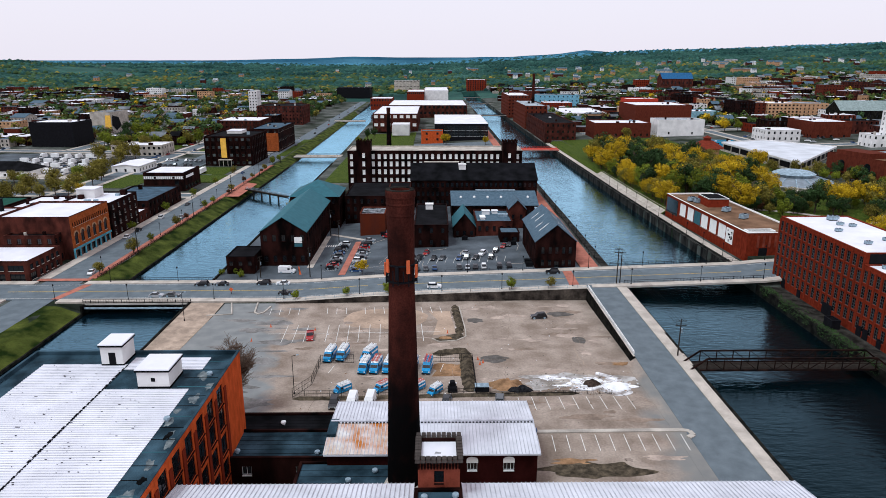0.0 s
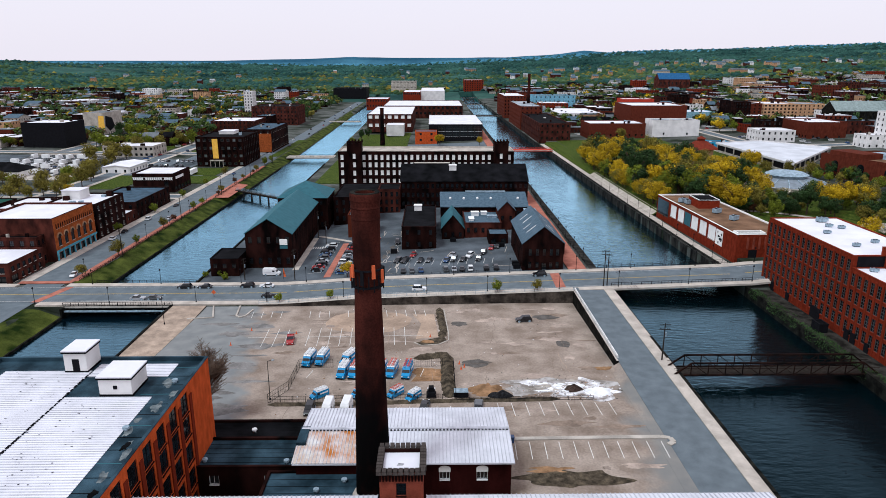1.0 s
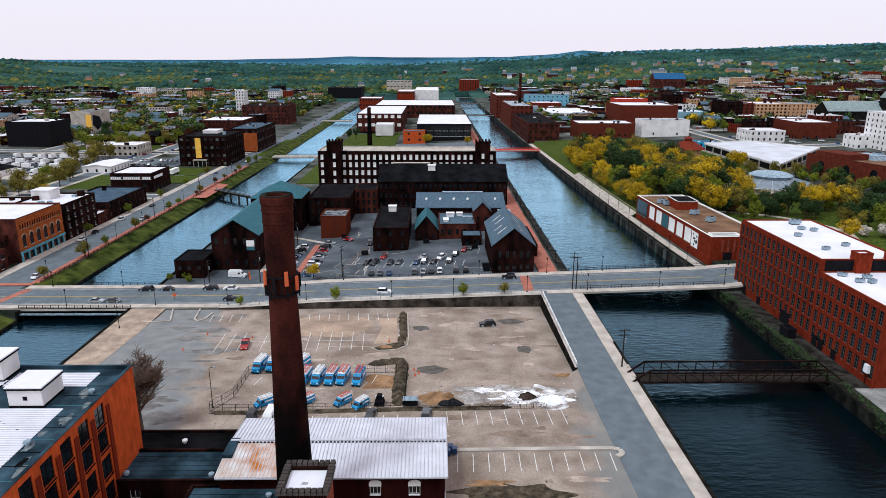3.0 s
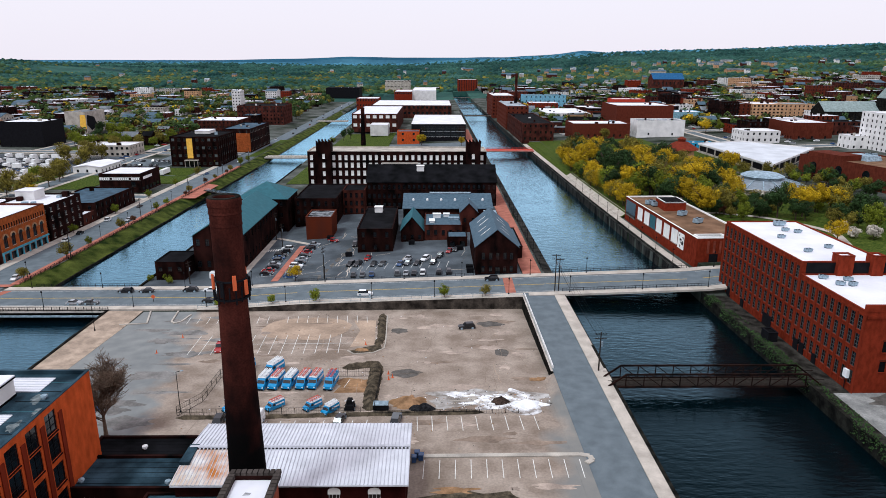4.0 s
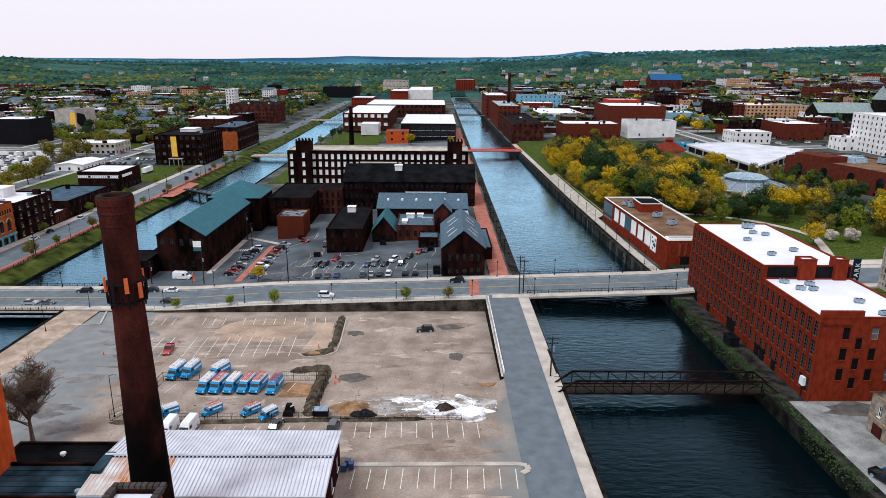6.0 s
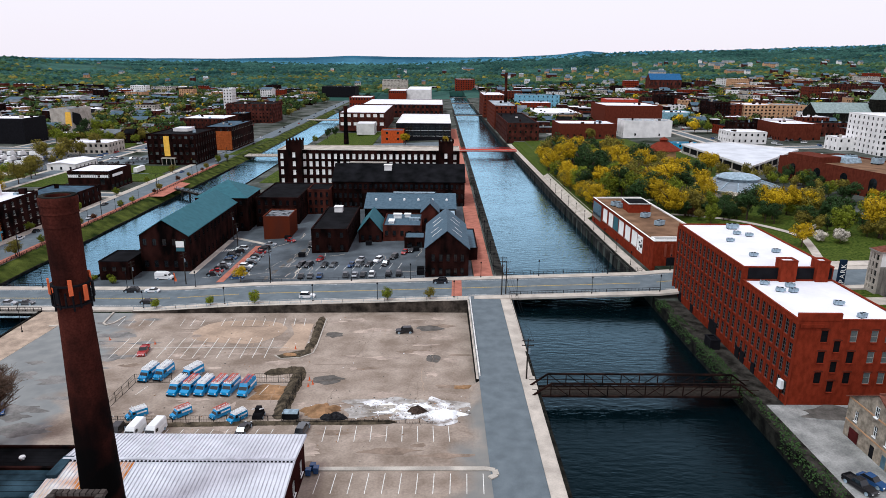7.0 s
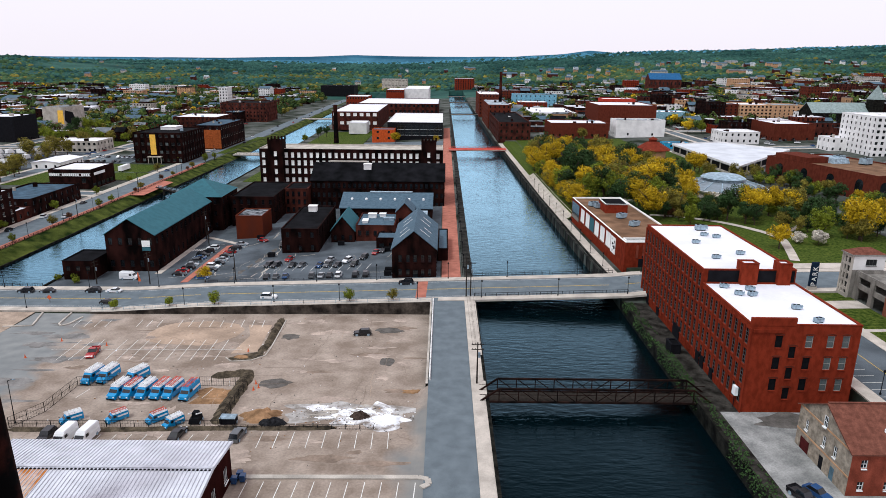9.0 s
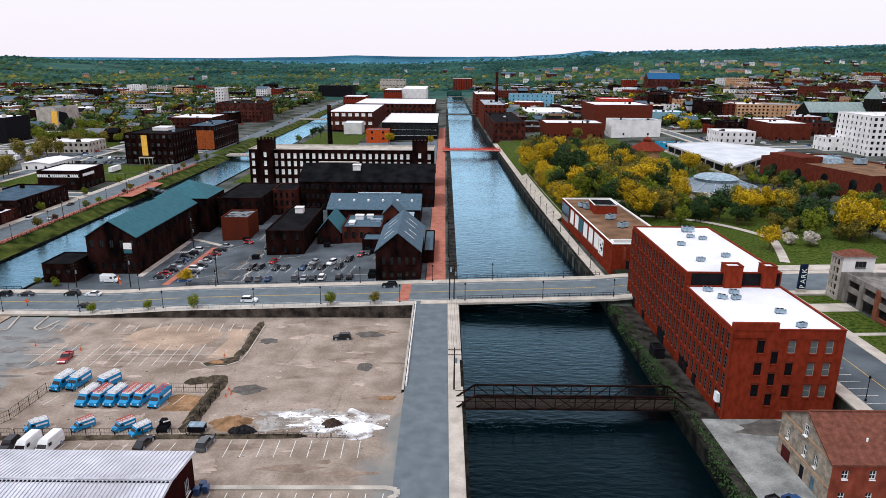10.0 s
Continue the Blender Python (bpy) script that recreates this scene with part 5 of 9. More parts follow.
for x, y, z, a, b, h, m, lab in ((14, 322, 15.0, 1.8, 1.8, 3.4, WHITE_WALL, "white roof lantern on the black mill"), (-2.5, 268, 6.9, 1.6, 1.6, 2.2, WHITE_WALL, "white plant box on the dark works"), (3.5, 330, 16, 9, 1.2, 2.4, CONCRETE, "long pale roof monitor"), (22, 266, 4.9, 1.6, 1.2, 1.6, WHITE_PAINT, "white roof plant"), (26, 268, 4.9, 1.2, 1.2, 1.2, WHITE_PAINT, "white roof plant"),
                                 (29, 262, 4.9, 2.0, 1.0, 0.9, GALV, "grey roof plant"), (20, 258, 4.9, 1.0, 2.2, 0.8, WHITE_PAINT, "white roof duct"), (42.5, 243, 9, 2.2, 4.0, 3.0, GALV, "grey ridge ventilator on the works"), (28, 287.5, 10.6, 9, 0.7, 0.8, GALV, "grey ridge vent")):
    roof_box(x - a, x + a, y - b, y + b, z, z + h, m, m, lab + " on the works roof" if len(lab.split()) < 4 else lab)
th = bpy.data.objects["gable_works"]
for (u, s0, s1, m) in ((-10, 0.3, 0.75, PANEL_WHITE), (-4, 0.25, 0.6, PANEL_WHITE), (3, 0.35, 0.8, PANEL_WHITE), (9, 0.3, 0.7, PANEL_WHITE)):
    for sd in (-1, 1):
        g = Geo(m)
        xa, xb = sd * 7 * (1 - s0), sd * 7 * (1 - s1)
        za, zb = 10.0 + 5.8 * s0 + 0.32, 10.0 + 5.8 * s1 + 0.32
        g.quad((xa, u, za), (xa, u + 0.5, za), (xb, u + 0.5, zb), (xb, u, zb))
        g.quad((xb, u, zb - 0.08), (xb, u + 0.5, zb - 0.08), (xa, u + 0.5, za - 0.08), (xa, u, za - 0.08))
        part("skylight", g, th, "narrow pale roof light")
slate = bpy.data.objects["slate_works"]
for k in range(6):
    g = Geo(WHITE_PAINT)
    g.tube(0, 0, [(-0.3, 0.55), (0.35, 0.55), (0.6, 0.35), (0.7, 0.05)], 10)
    part("roof_dome", g, slate, "small white roof dome", at=(-15 + 6.1 * k, -6.6, 10.9))
building("canal_lean_to", "low lean-to with grey roof by the canal walk", 49, 52.5, 222, 250, -0.2, 4.4, BRICK_DARK, ROOF_GREY, {"E": (4, 1, 1.2, 1.4, 1.4)}, parapet=0.2)
building("yard_shed", "low dark shed with a flat roof", 26, 33.6, 240, 249, -0.8, 3.2, BRICK_DARK, ROOF_GREY, {"S": (2, 1, 2.0, 2.0, 0.3)}, parapet=0.2)
for x, y, t in ((-24, 262, 0), (-22, 258, 10), (12, 246, 0), (30.5, 236, 5), (-11, 232, 0), (33, 207.5, 0), (33, 211, 0)):
    th = thing("skip_bin", "dark steel rubbish skip in the yard", "skip", (x, y, base(x) + 0.1), "skips", radians(t))
    g = Geo(STEEL_DARK)
    g.box(-1.1, 1.1, -0.8, 0.8, 0, 1.4, bevel=-0.15)
    part("tub", g, th)
    g = Geo(ROOF_BLACK)
    g.box(-1.25, 1.25, -0.95, 0.95, 1.4, 1.52, bevel=0.1)
    part("lid", g, th)

# ground floor of the red mill and its bank
for y, w, h in ((181, 2.2, 2.8), (172, 1.8, 2.4), (157.5, 4.4, 3.4), (143, 2.0, 2.8), (140.4, 2.0, 2.8), (135, 1.6, 2.4)):
    g = Geo(STEEL_DARK)
    g.box(-0.1, 0.12, -w / 2, w / 2, 0, h)
    single("loading_door", g, "black steel loading door in the mill wall", "door", (109.06, y, 0.42), "loading doors")
building("bank_shed", "small black tarred shed on the canal bank", 104.4, 106.8, 147.0, 150.6, 0.4, 2.8, STEEL_DARK, ROOF_BLACK, parapet=0.1)



def blob_ring(rx, ry, seed, n=22):
    """A ragged ring of points round the origin."""
    ring = []
    for k in range(n):
        a = 2 * math.pi * k / n
        q = 1 + 0.7 * noise.noise((math.cos(a) * 1.6 + seed, math.sin(a) * 1.6, 0.5))
        ring.append((rx * q * math.cos(a), ry * q * math.sin(a)))
    return ring


# seams in the dark membrane roofs
for ob in [o for o in bpy.data.objects if o.name.startswith("flat_annexe")]:
    roof = [c for c in ob.children if c.name.startswith("roof")][0]
    xs, ys = [v.co.x for v in roof.data.vertices], [v.co.y for v in roof.data.vertices]
    top = max(v.co.z for v in roof.data.vertices)
    for k in range(1, 6):
        g = Geo(ROOF_BLACK)
        y = min(ys) + (max(ys) - min(ys)) * k / 6
        g.box(min(xs), max(xs), y, y + 0.08, top, top + 0.025)
        part("seam", g, ob, "welded seam of the membrane")
ob = bpy.data.objects["mill_white_roof"]
STAIN_PALE = material("pale_roof_bloom", (0.09, 0.12, 0.14), spread=0.4, scale=0.9, fine=3, second=(0.2, 0.22, 0.22))
rq = random.Random(41)
for k in range(16):
    cx, cy, a = rq.uniform(13.6, 16.4), rq.uniform(-26, 33), rq.uniform(0.4, 1.3)
    g = Geo(STAIN_PALE if k % 4 else ROOF_BLACK)
    g.poly([(cx + x, cy + y, 23.508 + 0.001 * k) for x, y in blob_ring(a * 0.8, a * 1.6, 500 + k)])
    part("roof_stain", g, ob, "pale bloom on the membrane")
for k in range(22):
    g = Geo(ROOF_BLACK if k % 3 else ROOF_BLUE)
    g.box(11.2, 17.0, -30 + 3.0 * k, -29.86 + 3.0 * k, 23.5, 23.525)
    part("seam", g, ob, "welded seam of the membrane")

th = thing("service_pipe", "pale service pipe slung under the street bridge", "pipe", (-110, 180.4, -5.6))
g = Geo(GALV)
g.beam((0, 0, 0), (33.5, 0, 0), 0.45)
part("tube", g, th)
for k in range(5):
    g = Geo(STEEL_DARK)
    g.beam((2 + 7.2 * k, 0, 0), (2 + 7.2 * k, 0.7, 1.0), 0.12)
    part("hanger", g, th)

# ---- west side of the lower canal ----
KEEP = [(-145 - 30, 60, 0, 1510), (58, 112, 0, 1510), (104, 215, 60, 482)]


def town(name, label, x0, x1, y0, y1, zb, zt, wall, roof, cols=None, rows_=None, **kw):
    KEEP.append((x0 - 4, x1 + 4, y0 - 4, y1 + 4))
    w, d, h = x1 - x0, y1 - y0, zt - zb
    nr = rows_ if rows_ is not None else max(1, int(h / 3.8))
    nc, nd = cols or max(2, int(w / 4)), max(2, int(d / 4.5))
    ww = min(kw.get("wmax", 1.5), w / nc * 0.5)
    kw.pop("wmax", None)
    wins = {"S": (nc, nr, ww, min(2.0, h / nr * 0.5), 1.2)}
    side = "E" if x1 < 0 else "W"
    wins[side] = (nd, nr, min(1.5, d / nd * 0.45), min(2.0, h / nr * 0.5), 1.2)
    th = building(name, label, x0, x1, y0, y1, zb, zt, wall, roof, wins, **{"parapet": 0.5, **kw})
    rr = random.Random(int(x0 * 13 + y0 * 7))
    if kw.get("shape", "flat") == "flat" and w > 9:
        g = Geo(rr.choice((GALV, WHITE_WALL, BRICK_DARK, CONCRETE)), BRICK_DARK)
        for k in range(rr.randint(2, 5)):
            a, b = rr.uniform(-w / 2 + 2, w / 2 - 4), rr.uniform(-d / 2 + 2, d / 2 - 4)
            s = rr.uniform(0.8, 2.4)
            g.box(a, a + s, b, b + s * rr.uniform(0.6, 1.4), h - 0.55, h + rr.uniform(0.3, 1.8), rr.randint(0, 1))
        part("roof_plant", g, th, "small vents and stacks")["kind"] = "stuff"
    return th


ROOF_SLATE_DARK = material("blue_grey_felt", (0.05, 0.085, 0.12), spread=0.35, scale=0.25, rough=0.6)
BRICK_ARCADE = material("brown_orange_brick", (0.3, 0.078, 0.022), spread=0.25, scale=0.9, fine=8)
building("shop_row", "low red-brown brick corner shop with glazed front and white roof", -168, -139.5, 203.5, 224, -4.8, 2.6, BRICK_BROWN, ROOF_WHITE,
         {"S": [(1.5 + 6.8 * i, 6.6 + 6.8 * i, 0.5, 2.9) for i in range(4)] + [(1.2 + 6.8 * i, 6.6 + 6.8 * i, 4.0, 6.0) for i in range(4)], "E": [(1.0, 4.4, 0.5, 2.9)] + [(6.4 + 3.4 * i, 8.0 + 3.4 * i, 0.8, 2.8) for i in range(4)] + [(1.4 + 3.2 * i, 3.2 + 3.2 * i, 4.2, 6.0) for i in range(6)]}, parapet=0.5, style=(STEEL_DARK, (GLASS,), (2, 0), CONCRETE))
KEEP.append((-172, -138, 200, 228))
town("brick_shops", "plain brown brick block between the shops", -160, -141.5, 224.4, 229.6, -4.6, 6.2, BRICK_BROWN, ROOF_BLACK, 5, 2, style=WIN_DARK)
arch = building("arcade_shops", "orange brick shops with tall arched windows over a blue shopfront", -166, -138, 230, 260, -4.5, 12, BRICK_ARCADE, ROOF_WHITE,
                {"E": [(2.1 + 4.6 * i, 4.5 + 4.6 * i, 5.4, 8.9) for i in range(6)] + [(1.7 + 1.55 * i, 2.5 + 1.55 * i, 12.2, 14.0) for i in range(18)] + [(1.6 + 4 * i, 4.8 + 4 * i, 0.4, 3.0) for i in range(7)]}, parapet=0.6, style=(STEEL_DARK, (GLASS,), (1, 1), CONCRETE))
me = [c for c in arch.children if c.name.startswith("wall")][0].data
me.materials.append(BRICK_BROWN)
for f in me.polygons:
    if f.center.x < 13.6:
        f.material_index = 1
me = [c for c in arch.children if c.name.startswith("parapet")][0].data
me.materials[0] = BRICK_BROWN
g = Geo(material("blue_shopfront", (0.1, 0.3, 0.38), rough=0.5))
for i in range(8):
    g.box(14.0, 14.35, -15 + 4.0 * i, -14.2 + 4.0 * i, 0, 3.4)
g.box(14.0, 14.4, -15, 15, 3.4, 4.1)
part("shopfront", g, arch, "blue painted timber shopfront")
for i in range(6):
    g = Geo(BRICK_TAN)
    y = -15 + 3.3 + 4.6 * i
    for k in range(13):
        a = math.pi * k / 12
        for r, x in ((1.2, 14.0), (1.2, 14.22), (1.75, 14.22), (1.75, 14.0)):
            g.v.append((x, y + r * math.cos(a), 8.9 + r * math.sin(a)))
    for k in range(12):
        for q in range(4):
            g.f.append((4 * k + q, 4 * k + (q + 1) % 4, 4 * k + 4 + (q + 1) % 4, 4 * k + 4 + q))
            g.m.append(0)
    part("arch", g, arch, "pale stone arch")
    g = Geo(GLASS)
    g.poly([(14.05, y + 1.2 * math.cos(math.pi * k / 10), 8.9 + 1.2 * math.sin(math.pi * k / 10)) for k in range(11)])
    part("fanlight", g, arch)
town("brick_shops", "dark brick three-storey shops", -160, -138, 262, 288, -4.5, 10.8, BRICK_DARK, ROOF_WHITE, 6, 4, style=(CREAM, (GLASS,), (1, 1), CONCRETE), wmax=1.8)
town("brick_shops", "plain low brick shop with white roof", -156, -138.5, 289, 300, -4.5, 0.5, BRICK_BROWN, ROOF_WHITE, 4, 1)
town("brick_shops", "long low dark brick workshop", -164, -139, 301, 343, -4.5, 3.6, BRICK_DARK, ROOF_SLATE_DARK, 5, 2)
town("back_shops", "flat white-roofed block behind the shops", -205, -168, 226, 262, -4.5, 9, BRICK_BROWN, ROOF_WHITE)
town("back_shops", "flat white-roofed block behind the shops", -183, -163, 263, 290, -4.5, 8.4, BRICK_DARK, ROOF_WHITE)
roof_box(-158.5, -150.5, 275, 283, 10.2, 14.2, WHITE_WALL, ROOF_WHITE, "white plant room on the shops roof")
roof_box(-182, -180, 256, 258, 8.4, 13.5, STEEL_DARK, STEEL_DARK, "dark square stack on the shops")
building("back_shops", "low block with a dark green roof", -204, -184, 264, 284, -4.5, 9.0, BRICK_DARK, material("dark_green_roof", (0.02, 0.07, 0.05), spread=0.2), parapet=0.2)
sign = building("low_store", "low dark brick store with a long pale sign band", -170, -146.5, 369, 396, -4.6, 6.4, BRICK_DARK, ROOF_WHITE,
                {"S": [(18, 20.4, 3.4, 6.6)], "E": [(1.5 + 5 * i, 5.2 + 5 * i, 0.8, 3.2) for i in range(5)]}, parapet=0.4, style=(STEEL_DARK, (GLASS,), (2, 0), BRICK_BROWN))
KEEP.append((-184, -142, 365, 400))
g = Geo(WHITE_PAINT)
g.box(-11.6, 11.6, -13.7, -13.5, 8.9, 9.0)
g.box(-11.6, 11.6, -13.7, -13.5, 7.4, 7.5)
for i in range(19):
    if i % 9 != 5:
        g.box(-11.4 + 1.2 * i, -10.5 + 1.2 * i, -13.7, -13.5, 7.6, 8.8)
g.box(11.75, 11.95, -10, 2, 7.4, 8.9)
part("sign_band", g, sign, "row of pale bars on the fascia")
town("white_shed", "long low white shed by a lawn", -219, -200.5, 433, 462, -4.4, 0.4, WHITE_WALL, ROOF_WHITE, 3, 1, shape="gable_y", rise=1.2)
ban = town("banner_block", "dark brick office block with a tall yellow banner", -167, -133, 468, 512, -4.4, 16.8, BRICK_DARK, ROOF_BLACK, 8, 4, style=(SASH, (GLASS, GLASS, GLASS_PALE), (1, 0), BRICK_DARK), wmax=2.2)
g = Geo(YELLOW)
g.box(-5.2, -1.2, -22.35, -22.15, 6, 20)
part("banner", g, ban, "tall plain yellow banner")
roof_box(-158, -147, 494, 508, 16.2, 18.4, WHITE_WALL, ROOF_WHITE, "white plant room on the roof")
g = Geo(BRICK_DARK)
g.box(-0.35, 0.35, -0.15, 0.25, 0, 20.6)
BLOCK_PIER = g.mesh("pier")
for i in range(9):
    part("pier", BLOCK_PIER, ban, at=(-16.65 + 4.1625 * i, -22.15, 0))
for i in range(10):
    part("pier", BLOCK_PIER, ban, at=(17.15, -21.4 + 4.75 * i, 0), turn=math.pi / 2)
g = Geo(CONCRETE, GLASS)
g.box(-7, 2.6, -25, -22.3, 4.4, 5.0)
for x in (-6.8, -3.6, -0.4, 2.2):
    g.box(x, x + 0.3, -24.8, -24.5, 0, 4.4)
g.box(-6.6, 2.4, -22.7, -22.4, 0.2, 4.3, 1)
part("porch", g, ban, "pale concrete entrance porch")
blk = town("brick_block", "dark brick block with an orange end wall and grey roof", -154, -131, 545, 610, -4, 15.0, BRICK_DARK, ROOF_SLATE_DARK, 4, 3, style=(SASH, (GLASS, GLASS_PALE), (1, 1), CONCRETE), wmax=1.2)
g = Geo(BRICK_ARCADE)
g.box(-11.3, 11.3, -32.75, -32.5, 0.5, 15.5)
part("orange_panel", g, blk, "plain orange brick end wall")
town("black_warehouse", "black clad warehouse with pale roof edge", -350, -313, 566, 600, -4, 18.5, STEEL_DARK, ROOF_WHITE, 2, 1)
store = town("concrete_store", "windowless concrete store with a coloured mural", -354, -333, 678, 718, -4, 19, CONCRETE, ROOF_TOWN, 2, 1)
g = Geo(YELLOW)
g.poly([(4, -20.2, 8), (10.4, -20.2, 6), (10.4, -20.2, 20), (5, -20.2, 20)])
g.poly([(4, -20.1, 8), (5, -20.1, 20), (10.4, -20.1, 20), (10.4, -20.1, 6)])
part("mural", g, store, "yellow area of painted mural")
g = Geo(STEEL_DARK)
g.poly([(10.7, -19, 10), (10.7, -10, 4), (10.7, 2, 8), (10.7, -3, 17), (10.7, -17, 20)])
part("mural", g, store, "black area of painted mural")
town("office_low", "low grey office with strip windows", -257, -217, 514, 540, -4, 5, CONCRETE, ROOF_WHITE, wmax=3.0)
building("roof_hall", "low pale hall under a black hipped roof", -300, -262, 412, 434, -4, 0.5, WHITE_WALL, ROOF_BLACK, {"S": (6, 1, 1.6, 1.6, 1.2)}, shape="hip", rise=5)
town("brick_block", "long brick block with white roof", -232, -186, 700, 752, -4, 9, BRICK_BROWN, ROOF_WHITE)
town("brick_block", "dark brick hall with a pale sign band on the roof edge", -215, -160, 800, 850, -4, 18, BRICK_BROWN, ROOF_BLACK)
town("white_tower", "slim white slab tower block", -262, -250, 940, 960, -3, 30, WHITE_WALL, ROOF_WHITE)
town("long_black_shed", "long black shed on the skyline", -201, -133, 1380, 1440, -2, 19, STEEL_DARK, ROOF_BLACK, 12, 2)
town("pale_office", "pale office with rows of windows", -93, -35, 1560, 1600, 2, 29, CONCRETE, ROOF_TOWN, 18, 3)

# ---- east side ----
DECK = material("pale_deck_concrete", (0.56, 0.57, 0.6), spread=0.12, scale=0.1)
GARAGE_BRICK = material("tan_red_panel_brick", (0.2, 0.075, 0.045), spread=0.2, scale=0.8, fine=8)
GARAGE_GREY = material("weathered_garage_concrete", (0.2, 0.185, 0.165), spread=0.3, scale=0.5, fine=5, streak=0.6)


def garage(x0, x1, y0, y1, z, top):
    """An open parking garage: decks, parapets, columns and brick panels, with a near-black box as the shade between."""
    th = thing("parking_garage", "concrete parking garage with brick panels and open decks", "garage", (x0, y0, z))
    w, d, h = x1 - x0, y1 - y0, top - z
    for k, zz in enumerate((0.0, h * 0.5, h - 0.9)):
        g = Geo(GARAGE_GREY)
        g.box(0.4, w, 0.4, d - 0.4, zz - 0.35, zz)
        part("deck", g, th)
        if k:
            for a, b, c, e in ((0, 0.4, 0, d), (0.4, w, 0, 0.4), (0.4, w, d - 0.4, d)):
                g = Geo(GARAGE_GREY)
                g.box(a, b, c, e, zz - 0.5, zz + 0.95, bevel=0.03)
                part("parapet", g, th)
    # added near-black box that paints the shade between the open decks
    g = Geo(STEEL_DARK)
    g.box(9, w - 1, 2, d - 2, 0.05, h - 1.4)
    part("interior", g, th, "near-black box for the shade inside")
    n = int(d / 6.5)
    for k in range(n + 1):
        g = Geo(GARAGE_BRICK if k < n - 1 else GARAGE_GREY)
        y = (d - 1.6) * k / n
        g.box(-0.25, 0.5, y, y + 1.6, 0, h - 0.2, bevel=0.03)
        part("pier", g, th, "brick faced pier")
    for k in range(n - 2):
        g = Geo(GARAGE_BRICK)
        y = (d - 1.6) * k / n
        g.box(-0.1, 0.3, y + 1.6, y + (d - 1.6) / n, 0.3, 1.4)
        part("brick_panel", g, th)
    return th


garage(164.2, 215, 96, 176.6, base(164), base(164) + 8.2)
KEEP.append((158, 220, 90, 200))


def stair_tower(x0, x1, y0, y1, z, top):
    """The garage's stair tower: a concrete frame with glazed strips, a white upper storey and a low hipped roof."""
    th = thing("garage_stair_tower", "concrete stair tower with a white top storey and red-brown roof", "stair tower", (x0, y0, z))
    w, d, h = x1 - x0, y1 - y0, top - z
    g = Geo(GLASS)
    g.box(0.3, w - 0.3, 0.3, d - 0.3, 0, h - 0.5)
    part("glazing", g, th)
    for y in (0, d * 0.38, d * 0.66, d - 0.55):
        g = Geo(CONCRETE)
        g.box(0, 0.5, y, y + 0.55, 0, h - 0.2)
        part("mullion", g, th, "pale concrete upright")
    for k in range(6):
        g = Geo(CONCRETE)
        zz = (h - 0.9) * k / 5
        g.box(0.06, 0.45, 0.55, d - 0.55, zz, zz + (0.7 if k else 1.4))
        part("spandrel", g, th)
    g = Geo(GARAGE_GREY)
    g.box(0.5, w, 0, 0.3, 0, h - 4.2)
    g.box(0.5, w, d - 0.3, d, 0, h - 0.2)
    g.box(w - 0.3, w, 0.3, d - 0.3, 0, h - 0.2)
    part("wall", g, th, "grey concrete wall")
    g = Geo(WHITE_WALL)
    wall_face(g, (0.5, 0, 0), (1, 0, 0), w - 0.5, h - 4.2, h - 0.2, [(3.4, 6.4, h - 3.0, h - 1.2)])
    part("upper_wall", g, th, "white rendered upper wall")
    part("window", window_mesh(3.0, 1.8, SASH, GLASS, (2, 0)), th, at=(5.4, 0.17, h - 3.0))
    g = Geo(GARAGE_GREY)
    g.box(-0.35, w + 0.35, -0.35, d + 0.35, h - 0.2, h + 0.15, bevel=0.05)
    part("cornice", g, th)
    g = Geo(ROOF_SHINGLE)
    a, b, c = -0.2, w + 0.2, d + 0.2
    m, p, q = (w * 0.5, d * 0.5, h + 1.7), w * 0.35, w * 0.65
    P, Q = (p, d / 2, h + 1.7), (q, d / 2, h + 1.7)
    A, B, C, D = (a, a, h + 0.16), (b, a, h + 0.16), (b, c, h + 0.16), (a, c, h + 0.16)
    g.quad(A, B, Q, P)
    g.poly([B, C, Q])
    g.quad(C, D, P, Q)
    g.poly([D, A, P])
    part("roof", g, th, "red-brown hipped roof")
    return th


stair_tower(162.4, 171.5, 176.8, 181.4, base(162), 16.6)
town("brick_theatre", "large dark red brick building with a flat brown roof", 237.4, 277.4, 303, 374, 5, 18.5, BRICK_THEATRE, ROOF_BROWN, 7, 1, turn=radians(14.5))
theatre = bpy.data.objects["brick_theatre"]
for k in range(4):
    g = Geo(GLASS)
    y = -26 + 17 * k
    g.poly([(-20.06, y + 2.2 * math.cos(a), 8.5 + 2.2 * math.sin(a)) for a in [math.pi * q / 8 for q in range(9)]] + [(-20.06, y - 2.2, 4.5), (-20.06, y + 2.2, 4.5)])
    part("arched_window", g, theatre, "dark arched window")
for k in range(4):
    g = Geo(GLASS)
    x = -16 + 11 * k
    g.poly([(x + 2.0 * math.cos(a), -35.56, 8.5 + 2.0 * math.sin(a)) for a in [math.pi * q / 8 for q in range(9)]] + [(x - 2.0, -35.56, 5.0), (x + 2.0, -35.56, 5.0)])
    part("arched_window", g, theatre, "dark arched window")
g = Geo(BRICK_THEATRE)
g.box(-19.5, -6, 8, 30, 12.9, 16.0)
part("fly_loft", g, theatre, "raised brick block on the roof")
g = Geo(GALV)
g.box(-6, 4, 4, 18, 12.95, 15.6, bevel=0.8)
part("roof_plant", g, theatre, "large pale ventilation plant")
hvac(258, 350, 18, 30, 2.2)
hvac(266, 340, 18, 30, 2.2)
deck = thing("parking_deck", "long parking deck with a bright white top over a near-black block for bay shade", "parking deck", (214, 368, 6))
QUAD = [(0, 0), (69, 80), (38, 123), (-1, 107)]
